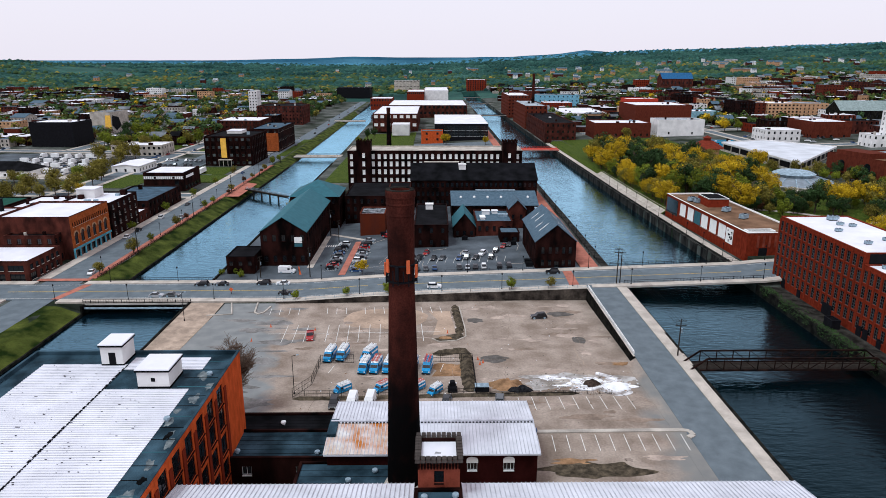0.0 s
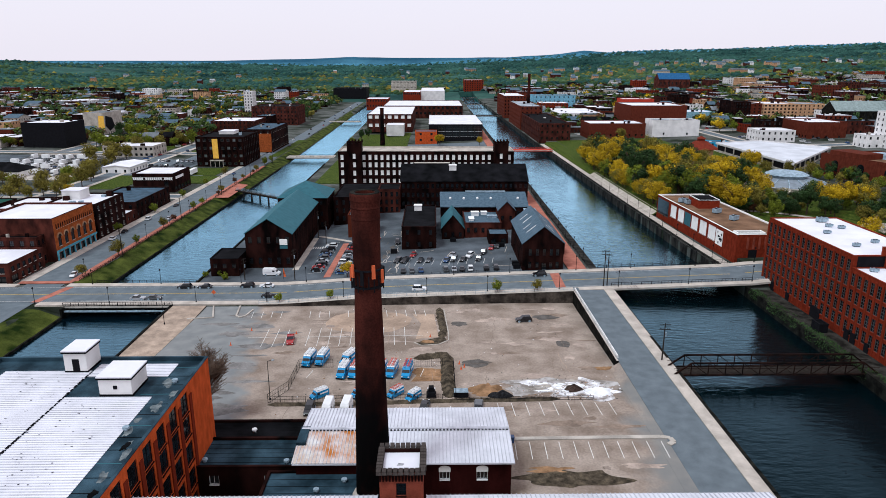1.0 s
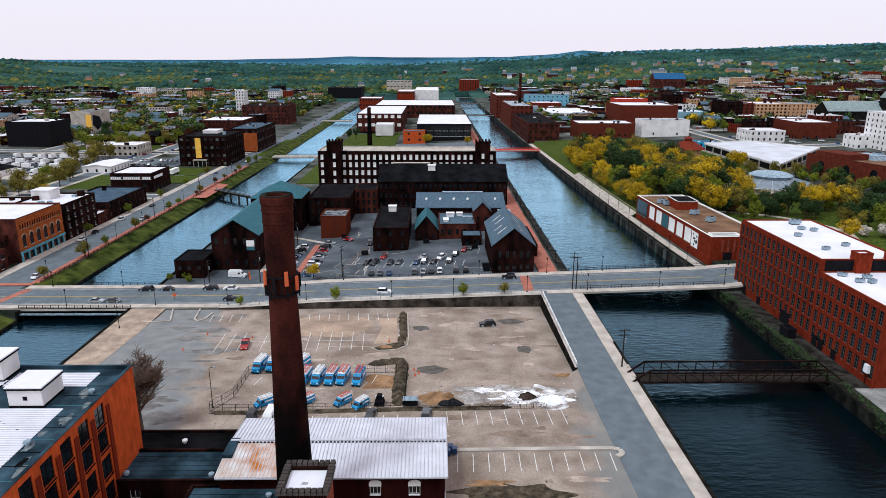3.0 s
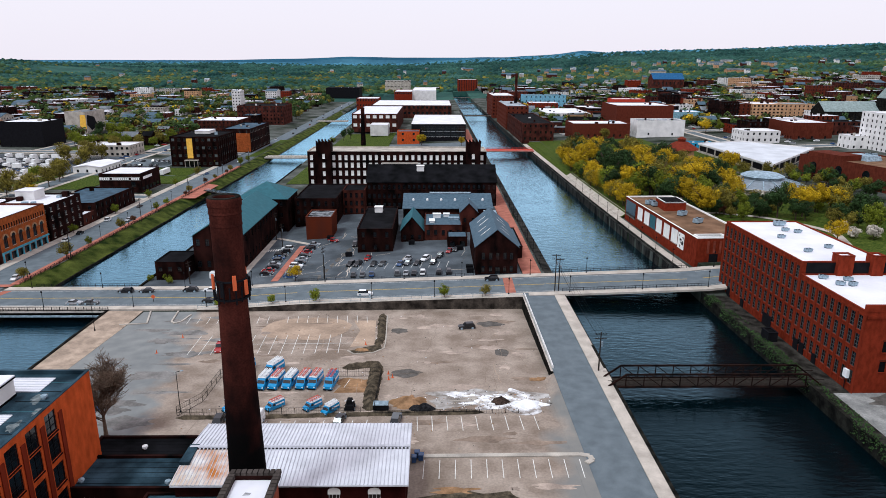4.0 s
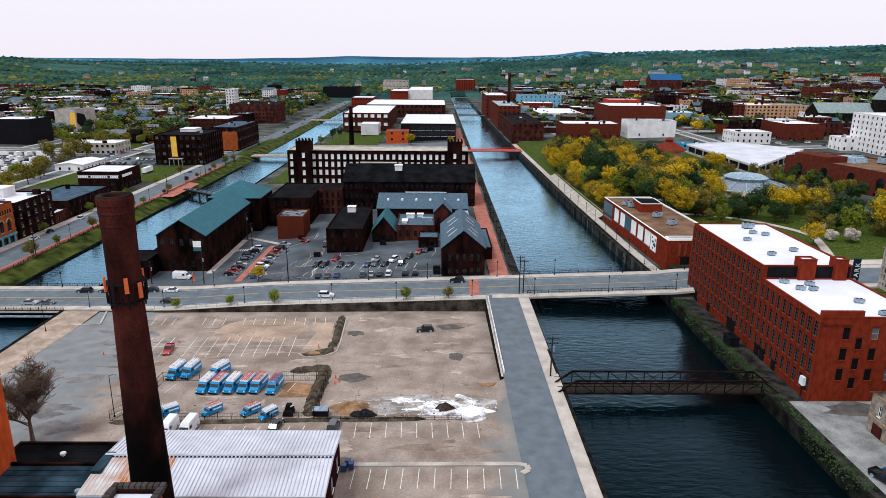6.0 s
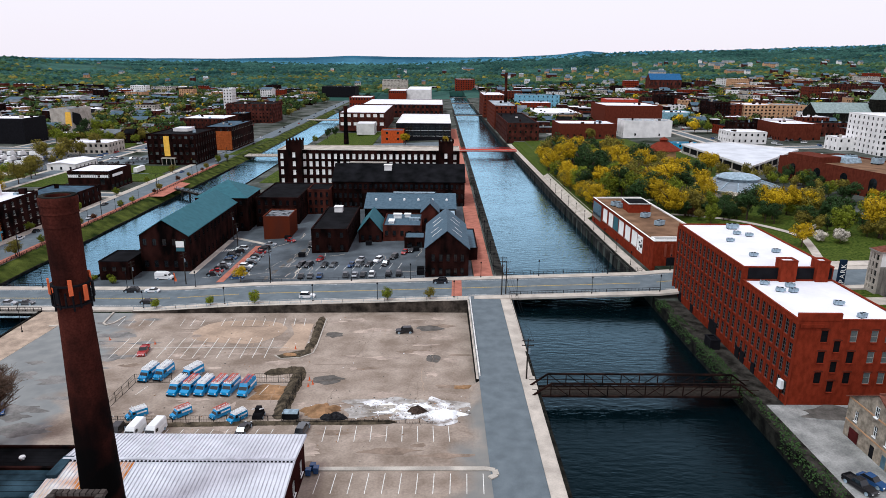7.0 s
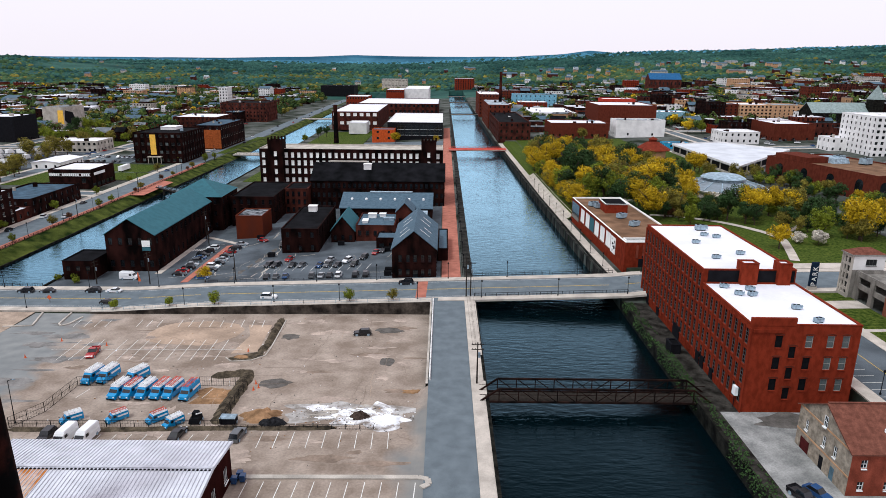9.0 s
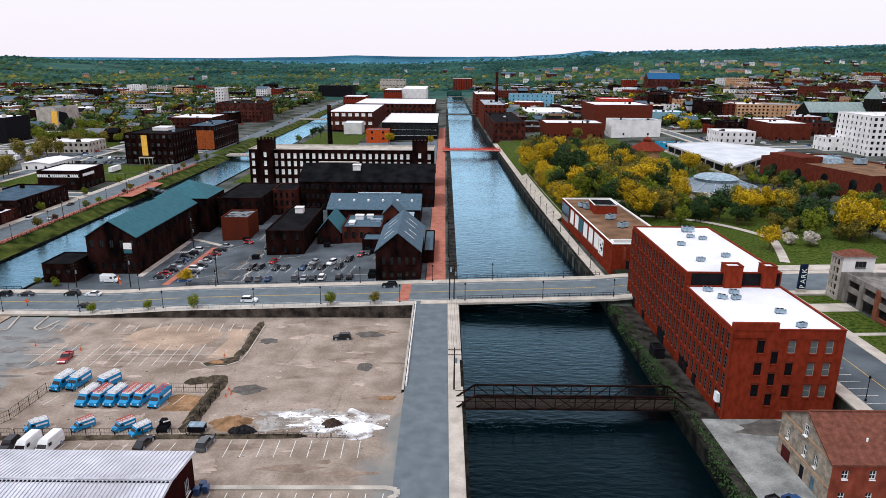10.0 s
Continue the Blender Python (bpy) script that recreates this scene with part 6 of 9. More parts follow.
# shade under the deck is a solid near-black block, not open space
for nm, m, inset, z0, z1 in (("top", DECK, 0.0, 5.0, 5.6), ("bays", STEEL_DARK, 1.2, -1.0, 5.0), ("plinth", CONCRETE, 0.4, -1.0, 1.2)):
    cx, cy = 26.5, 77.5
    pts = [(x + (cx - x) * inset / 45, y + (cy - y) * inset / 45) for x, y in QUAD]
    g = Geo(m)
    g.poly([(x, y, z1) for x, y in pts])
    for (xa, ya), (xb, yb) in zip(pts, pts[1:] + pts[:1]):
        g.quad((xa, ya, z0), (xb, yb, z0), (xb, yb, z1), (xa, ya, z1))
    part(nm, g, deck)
for (xa, ya), (xb, yb) in zip(QUAD, QUAD[1:] + QUAD[:1]):
    g = Geo(WHITE_WALL)
    g.beam((xa, ya, 5.9), (xb, yb, 5.9), 0.3, h=0.9)
    part("parapet", g, deck, "white parapet")
for k in range(16):
    g = Geo(CONCRETE)
    f = (k + 0.5) / 16
    xa, ya = (-1 * f, 107 * f) if k % 2 else (69 * f, 80 * f)
    g.box(xa - 0.3, xa + 0.3, ya - 0.3, ya + 0.3, 0, 5.0)
    part("column", g, deck)
KEEP.append((206, 290, 360, 500))
town("white_tower_block", "tall white office block with many windows", 333, 368, 440, 480, 8, 35, WHITE_WALL, ROOF_WHITE, 9, 7, wmax=2.6)
town("white_tower_block", "white office block with strip windows", 368, 420, 440, 480, 8, 26, WHITE_WALL, ROOF_WHITE, 10, 5, wmax=3.0)
town("tan_block", "tan brick block with many windows", 361, 395, 708, 750, 9, 27, BRICK_TAN, ROOF_WHITE, 8, 5, wmax=2.4)
town("red_block", "red brick block beside the tan one", 341, 360.6, 712, 750, 9, 27, BRICK_THEATRE, ROOF_TOWN, 4, 5)
town("tan_block", "orange-tan brick block with many windows", 402, 446, 740, 780, 10, 25, BRICK_TAN, ROOF_TOWN, 9, 4)
town("dark_block", "dark brick block beside the white roofs", 322, 338, 690, 730, 9, 30, BRICK_DARK, ROOF_BLACK, 5, 6)
town("white_hall_wall", "white walled hall with a small red mark", 199, 241, 578, 600, 6, 20, WHITE_WALL, ROOF_TOWN, 2, 1)
town("dark_red_block", "windowless dark red brick block with white roof", 197, 252, 640, 700, 6, 29, BRICK_THEATRE, ROOF_WHITE, 2, 1)
town("red_low_block", "brick block with a dark window band and white roof", 142, 192, 575, 610, 5, 17.4, BRICK_THEATRE, ROOF_WHITE, 9, 1)
town("canal_mill", "long dark brick mill beside the canal", 97, 124, 568, 690, 3, 18, BRICK_BROWN, ROOF_BLACK, style=None)
town("canal_mill", "long dark brick mill beside the canal", 96, 119, 692, 800, 3, 25, BRICK_THEATRE, ROOF_TOWN)
town("canal_mill", "tall red brick mill beside the canal", 94, 122, 840, 930, 4, 29, BRICK_THEATRE, ROOF_WHITE)
town("brick_block", "brick block with white roof", 313.5, 346, 534, 575, 8, 22, BRICK_THEATRE, ROOF_WHITE, 3, 1)
town("white_low_block", "plain white low office block", 266, 294, 516, 540, 8, 17, WHITE_WALL, ROOF_WHITE, 6, 2)
town("white_low_block", "small white rendered house block", 322, 338, 470, 486, 8, 18, WHITE_WALL, ROOF_WHITE, 3, 2)
town("pale_blue_shed", "low bright blue shed", 215, 234, 496, 508, 6, 10, material("bright_blue_paint", (0.05, 0.3, 0.5), rough=0.5), ROOF_GREY, 2, 1)
town("pale_blue_shed", "pale blue ribbed metal shed", 262, 305, 700, 730, 9, 19, material("pale_blue_metal", (0.25, 0.42, 0.5), rough=0.5), ROOF_WHITE, 4, 1)
town("pale_blue_block", "light blue painted brick block", 150, 210, 960, 1000, 8, 24, material("light_blue_paint", (0.2, 0.42, 0.55), rough=0.6), ROOF_TOWN, 9, 3)
town("red_fascia_store", "store with a bright red fascia", 262, 305, 900, 930, 9, 22, RED_STEEL, ROOF_WHITE, 2, 1)
town("white_store", "long low store with a white roof", 150, 200, 760, 850, 5, 13, WHITE_WALL, ROOF_WHITE)
CHURCH_ROOF = material("pale_green_slate", (0.24, 0.29, 0.28), spread=0.2, scale=0.5, rough=0.7)
ch = building("stone_church", "dark stone church with pale grey-green roof and spire", 408, 464, 655, 680, 12, 23, CONCRETE_DARK, CHURCH_ROOF, {"S": (8, 1, 1.6, 6, 3)}, shape="gable_x", rise=9)
g = Geo(CONCRETE_DARK, CHURCH_ROOF)
g.box(27, 38, -16, -5, 0, 24)
for a, b in (((26.6, -16.4), (38.4, -16.4)), ((38.4, -16.4), (38.4, -4.6)), ((38.4, -4.6), (26.6, -4.6)), ((26.6, -4.6), (26.6, -16.4))):
    g.poly([(*a, 24), (*b, 24), (32.5, -10.5, 37.5)], 1)
part("spire", g, ch, "square tower with pointed green roof")
KEEP.append((400, 495, 640, 690))
building("far_church", "brick church with a long blue roof", 440, 500, 1290, 1320, 26, 40, BRICK_BROWN, material("blue_roof", (0.03, 0.1, 0.22), rough=0.5), {"S": (8, 1, 2, 5, 4)}, shape="gable_x", rise=11)
KEEP.append((430, 510, 1280, 1330))

# round pavilion in the park
pav = thing("round_pavilion", "round pavilion with stepped grey metal roof", "pavilion", (190, 330, 4.5))
pav.scale = (1.3, 1.3, 1.15)
g = Geo(WHITE_WALL)
g.tube(0, 0, [(-1, 13.5), (3, 13.5)], 16)
part("wall", g, pav)
PAV_ROOF = material("pale_standing_seam", (0.21, 0.24, 0.27), rough=0.45, spread=0.2, scale=0.6)
for k in range(16):
    a = 2 * math.pi * k / 16
    g = Geo(GALV)
    g.beam((16 * math.cos(a), 16 * math.sin(a), 3.35), (8.6 * math.cos(a), 8.6 * math.sin(a), 5.75), 0.3)
    part("hip", g, pav)
g = Geo(WHITE_WALL)
g.tube(0, 0, [(2.3, 15.9), (3.0, 16.35), (3.15, 16.2)], 16, cap=False)
part("fascia", g, pav, "white fascia")
g = Geo(PAV_ROOF)
g.tube(0, 0, [(2.9, 16), (3.2, 16.2), (5.6, 8.5), (5.6, 8.0)], 16)
part("roof", g, pav)
g = Geo(GALV)
g.tube(0, 0, [(5.5, 7.0), (6.8, 7.0), (6.9, 8.2), (8.0, 6.2), (8.6, 2.2), (8.8, 0.3)], 16)
part("cupola", g, pav)
building("pavilion_wing", "white flat wing of the pavilion", 172, 184, 322, 340, 4, 7.6, WHITE_WALL, ROOF_WHITE, {"S": (3, 1, 2, 1.6, 1)}, parapet=0.2)
car_house = thing("carousel_house", "octagonal house with a red tiled roof and lantern", "pavilion", (190, 446, 6.2))
car_house.scale = (1.1, 1.1, 1.1)
g = Geo(BRICK_TAN)
g.tube(0, 0, [(-1, 8.5), (5, 8.5)], 8)
part("wall", g, car_house)
for r0, nm, lab in (([(4.8, 11), (5.0, 11.2), (9.5, 3.6)], "roof", "red tiled roof"), ([(9.3, 2.4), (11, 2.4), (11.1, 3.1), (12.6, 0.2)], "lantern", "small red lantern")):
    g = Geo(material("red_tiles_" + nm, (0.15, 0.028, 0.016), spread=0.2, fine=3))
    g.tube(0, 0, r0, 8)
    part(nm, g, car_house, lab)
building("park_shelter", "small shelter with grey roof", 158, 164, 334, 339, 4, 6.6, STEEL_DARK, ROOF_GREY, shape="hip", rise=1.4)

# side streets and lawns in the town
for nm, x0, x1, y0, y1 in (("road_town_1", -216, -206, 203, 900), ("road_town_2", -420, -136, 532, 542), ("road_town_3", -420, -136, 352, 360), ("road_town_4", -700, -150, 655, 664), ("road_town_5", -308, -298, 540, 1000), ("road_town_6", 112, 420, 486, 496), ("road_town_7", 206, 214, 345, 486), ("road_town_8", 254, 262, 496, 900), ("road_town_9", 140, 560, 615, 624), ("road_town_10", 140, 700, 860, 870)):
    strip(nm, ASPHALT, x0, x1, y0, y1, on_base, 0.25, "grey town street", "road", 8, 8)
    for dx, dy in ((-3, 0), (3, 0)) if y1 - y0 > x1 - x0 else ((0, -3), (0, 3)):
        xa, xb, ya, yb = (x0 - 3, x0, y0, y1) if dx < 0 else (x1, x1 + 3, y0, y1) if dx > 0 else (x0, x1, y0 - 3, y0) if dy < 0 else (x0, x1, y1, y1 + 3)
        strip(nm + "_pavement", PAVING, xa, xb, ya, yb, on_base, 0.3, "pale town pavement", "pavement", 8, 8, 0.2)
    KEEP.append((x0 - 4, x1 + 4, y0 - 4, y1 + 4))
for x0, x1, y0, y1 in ((-204, -184, 300, 348), (-196, -142, 428, 460), (-214, -186, 376, 422), (-290, -222, 545, 600), (-128, -121, 520, 640), (-200, -170, 545, 640), (112, 200, 500, 570)):
    strip("lawn", GRASS, x0, x1, y0, y1, on_base, 0.22, "green town lawn", "grass", 2, 2)
for x0, x1, y0, y1 in ((-312, -232, 405, 524), (-205, -150, 426, 460), (-128 - 60, -172, 470, 528), (-300, -222, 610, 650)):
    strip("car_park", CONCRETE if x0 < -250 else ASPHALT, x0, x1, y0, y1, on_base, 0.2, "open car park in the town", "parking lot", 2, 2)

# ---- the rest of the town, block by block ----
rng = random.Random(11)
TOWN_WALLS = [BRICK_BROWN, BRICK_BROWN, BRICK_BROWN, BRICK_BROWN, BRICK_DARK, BRICK_DARK, BRICK_DARK, BRICK_RED, BRICK_THEATRE, WHITE_WALL, BRICK_TAN, CONCRETE]
TOWN_ROOFS = [ROOF_WHITE, ROOF_WHITE, ROOF_WHITE, ROOF_TOWN, ROOF_TOWN, ROOF_BLACK, ROOF_BLACK, ROOF_GREY]
NAMES = {"red_brick": "red brick", "deep_red_brick": "deep red brick", "sooty_brick": "dark brick", "brown_brick": "brown brick", "white_render": "white rendered", "tan_brick": "tan brick", "pale_concrete": "concrete"}
ROOFN = {"white_roof_membrane": "white", "town_flat_roof": "grey", "black_tar_roof": "black", "grey_slate": "slate-grey"}
SPOTS = []


def clear(x0, x1, y0, y1):
    return all(x1 < k[0] or x0 > k[1] or y1 < k[2] or y0 > k[3] for k in KEEP)


def fill_town(xa, xb, ya, yb, px, py, share, hmin, hmax):
    y = ya
    while y < yb:
        x = xa + rng.uniform(0, 12)
        while x < xb:
            w, d = rng.uniform(0.35, 0.85) * px, rng.uniform(0.35, 0.75) * py
            off = rng.uniform(0, py * 0.2)
            h = rng.uniform(hmin, hmax) * (1.0 if rng.random() < 0.8 else 1.5)
            z = far_z(x, y) if y > 1000 else base(x)
            if abs(x + w / 2 - 40) / (y + 60) < 0.78 and clear(x, x + w, y + off, y + off + d):
                if rng.random() < share:
                    wall, roof = rng.choice(TOWN_WALLS), rng.choice(TOWN_ROOFS)
                    pitched = rng.random() < 0.15 and w < 22
                    lab = NAMES[wall.name] + " town building with " + (ROOFN[roof.name] if not pitched else "pitched") + " roof"
                    town("town_building", lab, x, x + w, y + off, y + off + d, z, z + h, wall, ROOF_GREY if pitched else roof, group="town buildings", roof_parts=False, shape="gable_x" if pitched else "flat", rise=3.5)
                    if rng.random() < 0.5:
                        SPOTS.append((x + w + 5, y + off - 5, z))
                else:
                    for k in range(rng.randint(4, 8)):
                        SPOTS.append((x + rng.uniform(0, px), y + rng.uniform(0, py), z))
            x += px
        y += py


KEEP += [(-360, -222, 395, 560), (-215, -175, 300, 425), (186, 256, 536, 602), (206, 300, 300, 500), (355, 420, 640, 716)]
fill_town(-420, -185, 300, 660, 40, 40, 0.42, 4, 9)
fill_town(-700, -165, 660, 1000, 38, 36, 0.6, 5, 12)
fill_town(-1000, -180, 1000, 1500, 50, 48, 0.58, 6, 14)
fill_town(210, 560, 480, 900, 36, 36, 0.66, 6, 14)
fill_town(140, 1000, 900, 1420, 46, 46, 0.62, 7, 15)
fill_town(-60, 50, 1320, 1500, 46, 50, 0.7, 8, 14)

# smaller houses and sheds packed between the blocks, too many to count
g = Geo(BRICK_BROWN, BRICK_DARK, WHITE_WALL, BRICK_TAN, CONCRETE, ROOF_WHITE, ROOF_TOWN, ROOF_BLACK, ROOF_GREY, GLASS, BRICK_THEATRE)
rf = random.Random(23)
made = 0
for k in range(5200):
    y = 560 + 1000 * rf.random()
    x = 40 + (rf.random() * 2 - 1) * (y + 60) * 0.74
    w, d, h = rf.uniform(7, 19), rf.uniform(7, 14), rf.uniform(3.5, 10)
    xa = x - w / 2
    if not clear(xa - 1, xa + w + 1, y - 1, y + d + 1) or (y > 1500 and rf.random() < 0.6):
        continue
    KEEP.append((xa, xa + w, y, y + d))
    z = far_z(x, y) if y > 1000 else base(x)
    wm = rf.choice((0, 0, 0, 0, 1, 1, 1, 1, 1, 2, 3, 4, 10, 10))
    rm = rf.choice((5, 5, 5, 6, 6, 6, 7, 7, 8))
    g.box(xa, xa + w, y, y + d, z - 2, z + h, wm)
    if rf.random() < 0.4:
        for s in (0, 1):
            yy = y - 0.3 if s == 0 else y + d + 0.3
            g.quad((xa - 0.3, yy, z + h - 0.2), (xa + w + 0.3, yy, z + h - 0.2), (xa + w + 0.3, y + d / 2, z + h + d * 0.3), (xa - 0.3, y + d / 2, z + h + d * 0.3), 8 if rm == 5 else rm)
        for xx in (xa, xa + w):
            g.poly([(xx, y, z + h), (xx, y + d, z + h), (xx, y + d / 2, z + h + d * 0.3)], wm)
    else:
        g.box(xa - 0.15, xa + w + 0.15, y - 0.15, y + d + 0.15, z + h, z + h + 0.35, rm)
        if rf.random() < 0.6:
            a = rf.uniform(0.5, w - 3)
            g.box(xa + a, xa + a + rf.uniform(1, 2.5), y + d * 0.4, y + d * 0.4 + 1.6, z + h + 0.3, z + h + rf.uniform(0.8, 2), rf.choice((1, 2, 4)))
    for f in range(max(1, int(h / 3.4))):
        n = max(2, int(w / 3.2))
        for q in range(n):
            u = xa + w * (q + 0.5) / n
            g.box(u - 0.6, u + 0.6, y - 0.08, y + 0.1, z + 1.0 + 3.2 * f, z + 2.7 + 3.2 * f, 9)
    for q in range(rf.randint(1, 3)):
        SPOTS.append((xa + w + rf.uniform(1, 6), y + rf.uniform(-4, d), z))
    made += 1
tagged(new("small_town_houses", g.mesh("small_town_houses")), "hundreds of small brick and pale houses with flat roofs", "houses", kind="stuff")

rs = random.Random(64)
for k in range(3400):
    y = 560 + 1000 * rs.random()
    x = 40 + (rs.random() * 2 - 1) * (y + 60) * 0.74
    if noise.noise((x * 0.009, y * 0.009, 9.0)) > (0.02 if x < 0 else 0.1) and clear(x - 3, x + 3, y - 3, y + 3):
        SPOTS.append((x, y, far_z(x, y) if y > 1000 else base(x)))

# houses on the wooded slopes
HOUSE_WALLS = [WHITE_WALL, BRICK_TAN, BRICK_TAN, CONCRETE, BRICK_BROWN]
for k in range(90):
    if k < 70:
        x, y = rng.uniform(230, 1500), rng.uniform(1440, 2500)
    else:
        x, y = rng.uniform(-1500, 200), rng.uniform(1520, 2900)
    w, d, h = rng.uniform(9, 16), rng.uniform(9, 13), rng.uniform(6, 9)
    if k % 9 == 0:
        w *= 3
        d *= 1.6
    z = far_z(x, y) + rng.uniform(2, 5)
    building("house", "pale house with grey pitched roof among trees", x, x + w, y, y + d, z, z + h, rng.choice(HOUSE_WALLS), rng.choice([ROOF_GREY, ROOF_GREY, ROOF_TOWN]), {"S": (3, 2, 1.4, 1.6, 1.4)}, shape="gable_x", rise=3.5, group="hillside houses")

# ---- trees ----


def make_tree(name, label, leaf, h, r, seed, n=46, per=62, size=0.6, trunk=0.28, bare=False):
    rnd = random.Random(seed)
    th = thing(name, label, "tree", (0, 0, 0), "trees")
    g = Geo(BARK)
    top = h * (0.7 if not bare else 0.6)
    g.tube(0, 0, [(-0.6, trunk * h * 0.11), (h * 0.15, trunk * h * 0.075), (h * 0.4, trunk * h * 0.055), (top, trunk * h * 0.02)], 7)
    limbs = []
    for k in range(22 if bare else 9):
        a, z0 = rnd.uniform(0, 6.28), h * rnd.uniform(0.2, 0.55)
        tip = (r * 0.75 * math.cos(a), r * 0.75 * math.sin(a), z0 + h * rnd.uniform(0.18, 0.42))
        g.beam((0, 0, z0), tip, 0.02 * h * trunk * 2.2)
        limbs.append(((0, 0, z0), tip))
    if bare:
        for (a, b) in limbs:
            a, b = Vector(a), Vector(b)
            for q in range(14):
                p = a.lerp(b, rnd.uniform(0.3, 1))
                e = p + Vector((rnd.uniform(-1, 1), rnd.uniform(-1, 1), rnd.uniform(0.3, 1.5))) * r * 0.42
                g.beam(p, e, 0.06)
                for t in range(16):
                    s = p.lerp(e, rnd.uniform(0.3, 1))
                    g.beam(s, s + Vector((rnd.uniform(-1, 1), rnd.uniform(-1, 1), rnd.uniform(0, 1))) * r * 0.2, 0.035)
    part("trunk", g, th)
    if not bare:
        g = Geo(leaf)
        for k in range(n):
            while True:
                p = Vector((rnd.uniform(-1, 1), rnd.uniform(-1, 1), rnd.uniform(-1, 1)))
                if 0.25 < p.length < 1:
                    break
            lump = 0.75 + 0.4 * noise.noise((p.x * 1.7 + seed, p.y * 1.7, p.z * 1.7))
            c = Vector((p.x * r * lump, p.y * r * lump, h * 0.6 + p.z * h * 0.38 * lump))
            cr = r * rnd.uniform(0.2, 0.36)
            for q in range(per):
                v = Vector((rnd.gauss(0, 1), rnd.gauss(0, 1), rnd.gauss(0, 0.8))).normalized()
                o = c + v * cr * rnd.uniform(0.8, 1.0)
                s = size * rnd.uniform(0.6, 1.2)
                nrm = (v + Vector((rnd.uniform(-0.45, 0.45), rnd.uniform(-0.45, 0.45), rnd.uniform(-0.3, 0.5)))).normalized()
                t = nrm.orthogonal().normalized()
                t.rotate(Matrix.Rotation(rnd.uniform(0, 6.28), 3, nrm))
                b = nrm.cross(t)
                g.poly([o - t * s * 0.5, o - b * s * 0.3 + t * s * 0.1, o + t * s * 0.55, o + b * s * 0.32])
        part("crown", g, th)
    return th


KINDS = {}
for name, lab, li, h, r in (("maple_tree", "golden spring tree with loose leafy crown", 0, 12, 5.2), ("maple_tree", "fresh green spring tree in leaf", 1, 11, 4.8), ("evergreen_tree", "dense dark green leafy tree", 2, 12, 4.2),
                            ("maple_tree", "olive green spring tree in leaf", 3, 11, 5.0), ("copper_tree", "small tree with bronze leaves", 4, 9, 4.4), ("blossom_tree", "white blossoming small tree", 5, 6, 3.4)):
    KINDS[li] = [make_tree(name, lab, LEAF[li], h, r, 31 * li + s) for s in range(3)]
USED = set()


def tree(kind, x, y, z=None, s=1.0, rnd=rng):
    """Plants one tree; the first of each kind stands where it is first asked for."""
    z = base(x) if z is None else z
    src = rnd.choice(KINDS[kind])
    m = pose(x, y, z, 0, 0, rnd.uniform(0, 360))
    if src.name not in USED:
        USED.add(src.name)
        src.matrix_basis = m
        o = src
    else:
        o = copy_thing(src, m)
    k = s * rnd.uniform(0.85, 1.15)
    o.scale = (k * rnd.uniform(0.9, 1.1), k * rnd.uniform(0.9, 1.1), k)
    return o


# park: golden rows along the canal, dark clumps behind
for k in range(26):
    y = 292 + k * 6.5
    tree((0, 0, 3, 0, 0, 2, 1)[k % 7], 113.0 + narrowing(y) * (1.0 if y < 420 else 0.6) + rng.uniform(-1.0, 3.5), y, s=rng.uniform(0.8, 1.35))
for k in range(30):
    tree(rng.choice((0, 0, 0, 2, 3)), rng.uniform(120, 156), rng.uniform(300, 450), s=1.4)
for k in range(40):
    tree(rng.choice((0, 2, 1, 3, 0)), rng.uniform(130, 172), rng.uniform(262, 420), s=1.2)
for x, y, kd, s in ((178, 268, 0, 1.35), (188, 276, 0, 1.3), (182, 284, 0, 1.2), (196, 272, 3, 1.1), (168, 226, 0, 0.95), (202, 236, 0, 1.3), (207, 246, 0, 1.3), (212, 232, 0, 1.2), (190, 240, 1, 1.0), (196, 256, 2, 1.0), (205, 262, 2, 1.0), (184, 252, 2, 0.9), (210, 254, 1, 1.1),
                    (140, 284, 2, 1.0), (136, 276, 2, 1.0), (146, 276, 4, 0.8), (150, 290, 5, 1.1), (158, 284, 1, 0.9), (133, 292, 5, 1.0), (178, 233, 5, 0.9), (184, 230, 5, 0.9), (174, 300, 5, 1.0), (165, 296, 5, 1.0), (150, 262, 1, 0.8), (160, 268, 2, 0.8), (172, 262, 2, 0.8),
                    (128, 300, 2, 0.9), (170, 352, 2, 1.1), (182, 362, 2, 1.1), (196, 384, 0, 1.1), (202, 392, 0, 1.1), (164, 380, 1, 1.1), (200, 372, 3, 1.0), (208, 350, 3, 0.8), (214, 372, 3, 0.7)):
    tree(kd, x, y, s=s)
for k in range(46):
    x, y = rng.uniform(150, 216), rng.uniform(236, 306)
    if (x - 132) ** 2 + (y - 212) ** 2 < 60 ** 2 or (172 < x < 212 and y > 314):
        continue
    tree(rng.choice((2, 2, 2, 3, 1, 2)), x, y, s=rng.uniform(0.4, 0.75))
for k in range(60):
    x, y = rng.uniform(112, 205), rng.uniform(284, 440)
    tree(rng.choice((2, 3, 2, 5, 1)), x, y, s=rng.uniform(0.22, 0.4))
for x, y in ((112, 300), (113, 330), (112.5, 262)):
    tree(2, x - 1, y, s=0.5)
for k in range(46):
    tree(rng.choice((2, 2, 2, 3)), rng.uniform(129, 172), rng.uniform(267, 292), s=rng.uniform(0.35, 0.7))
for x, y, s in ((176, 306, 0.7), (182, 303, 0.8), (188, 305, 0.7), (196, 308, 0.7), (172, 312, 0.6)):
    tree(5, x, y, s=s)
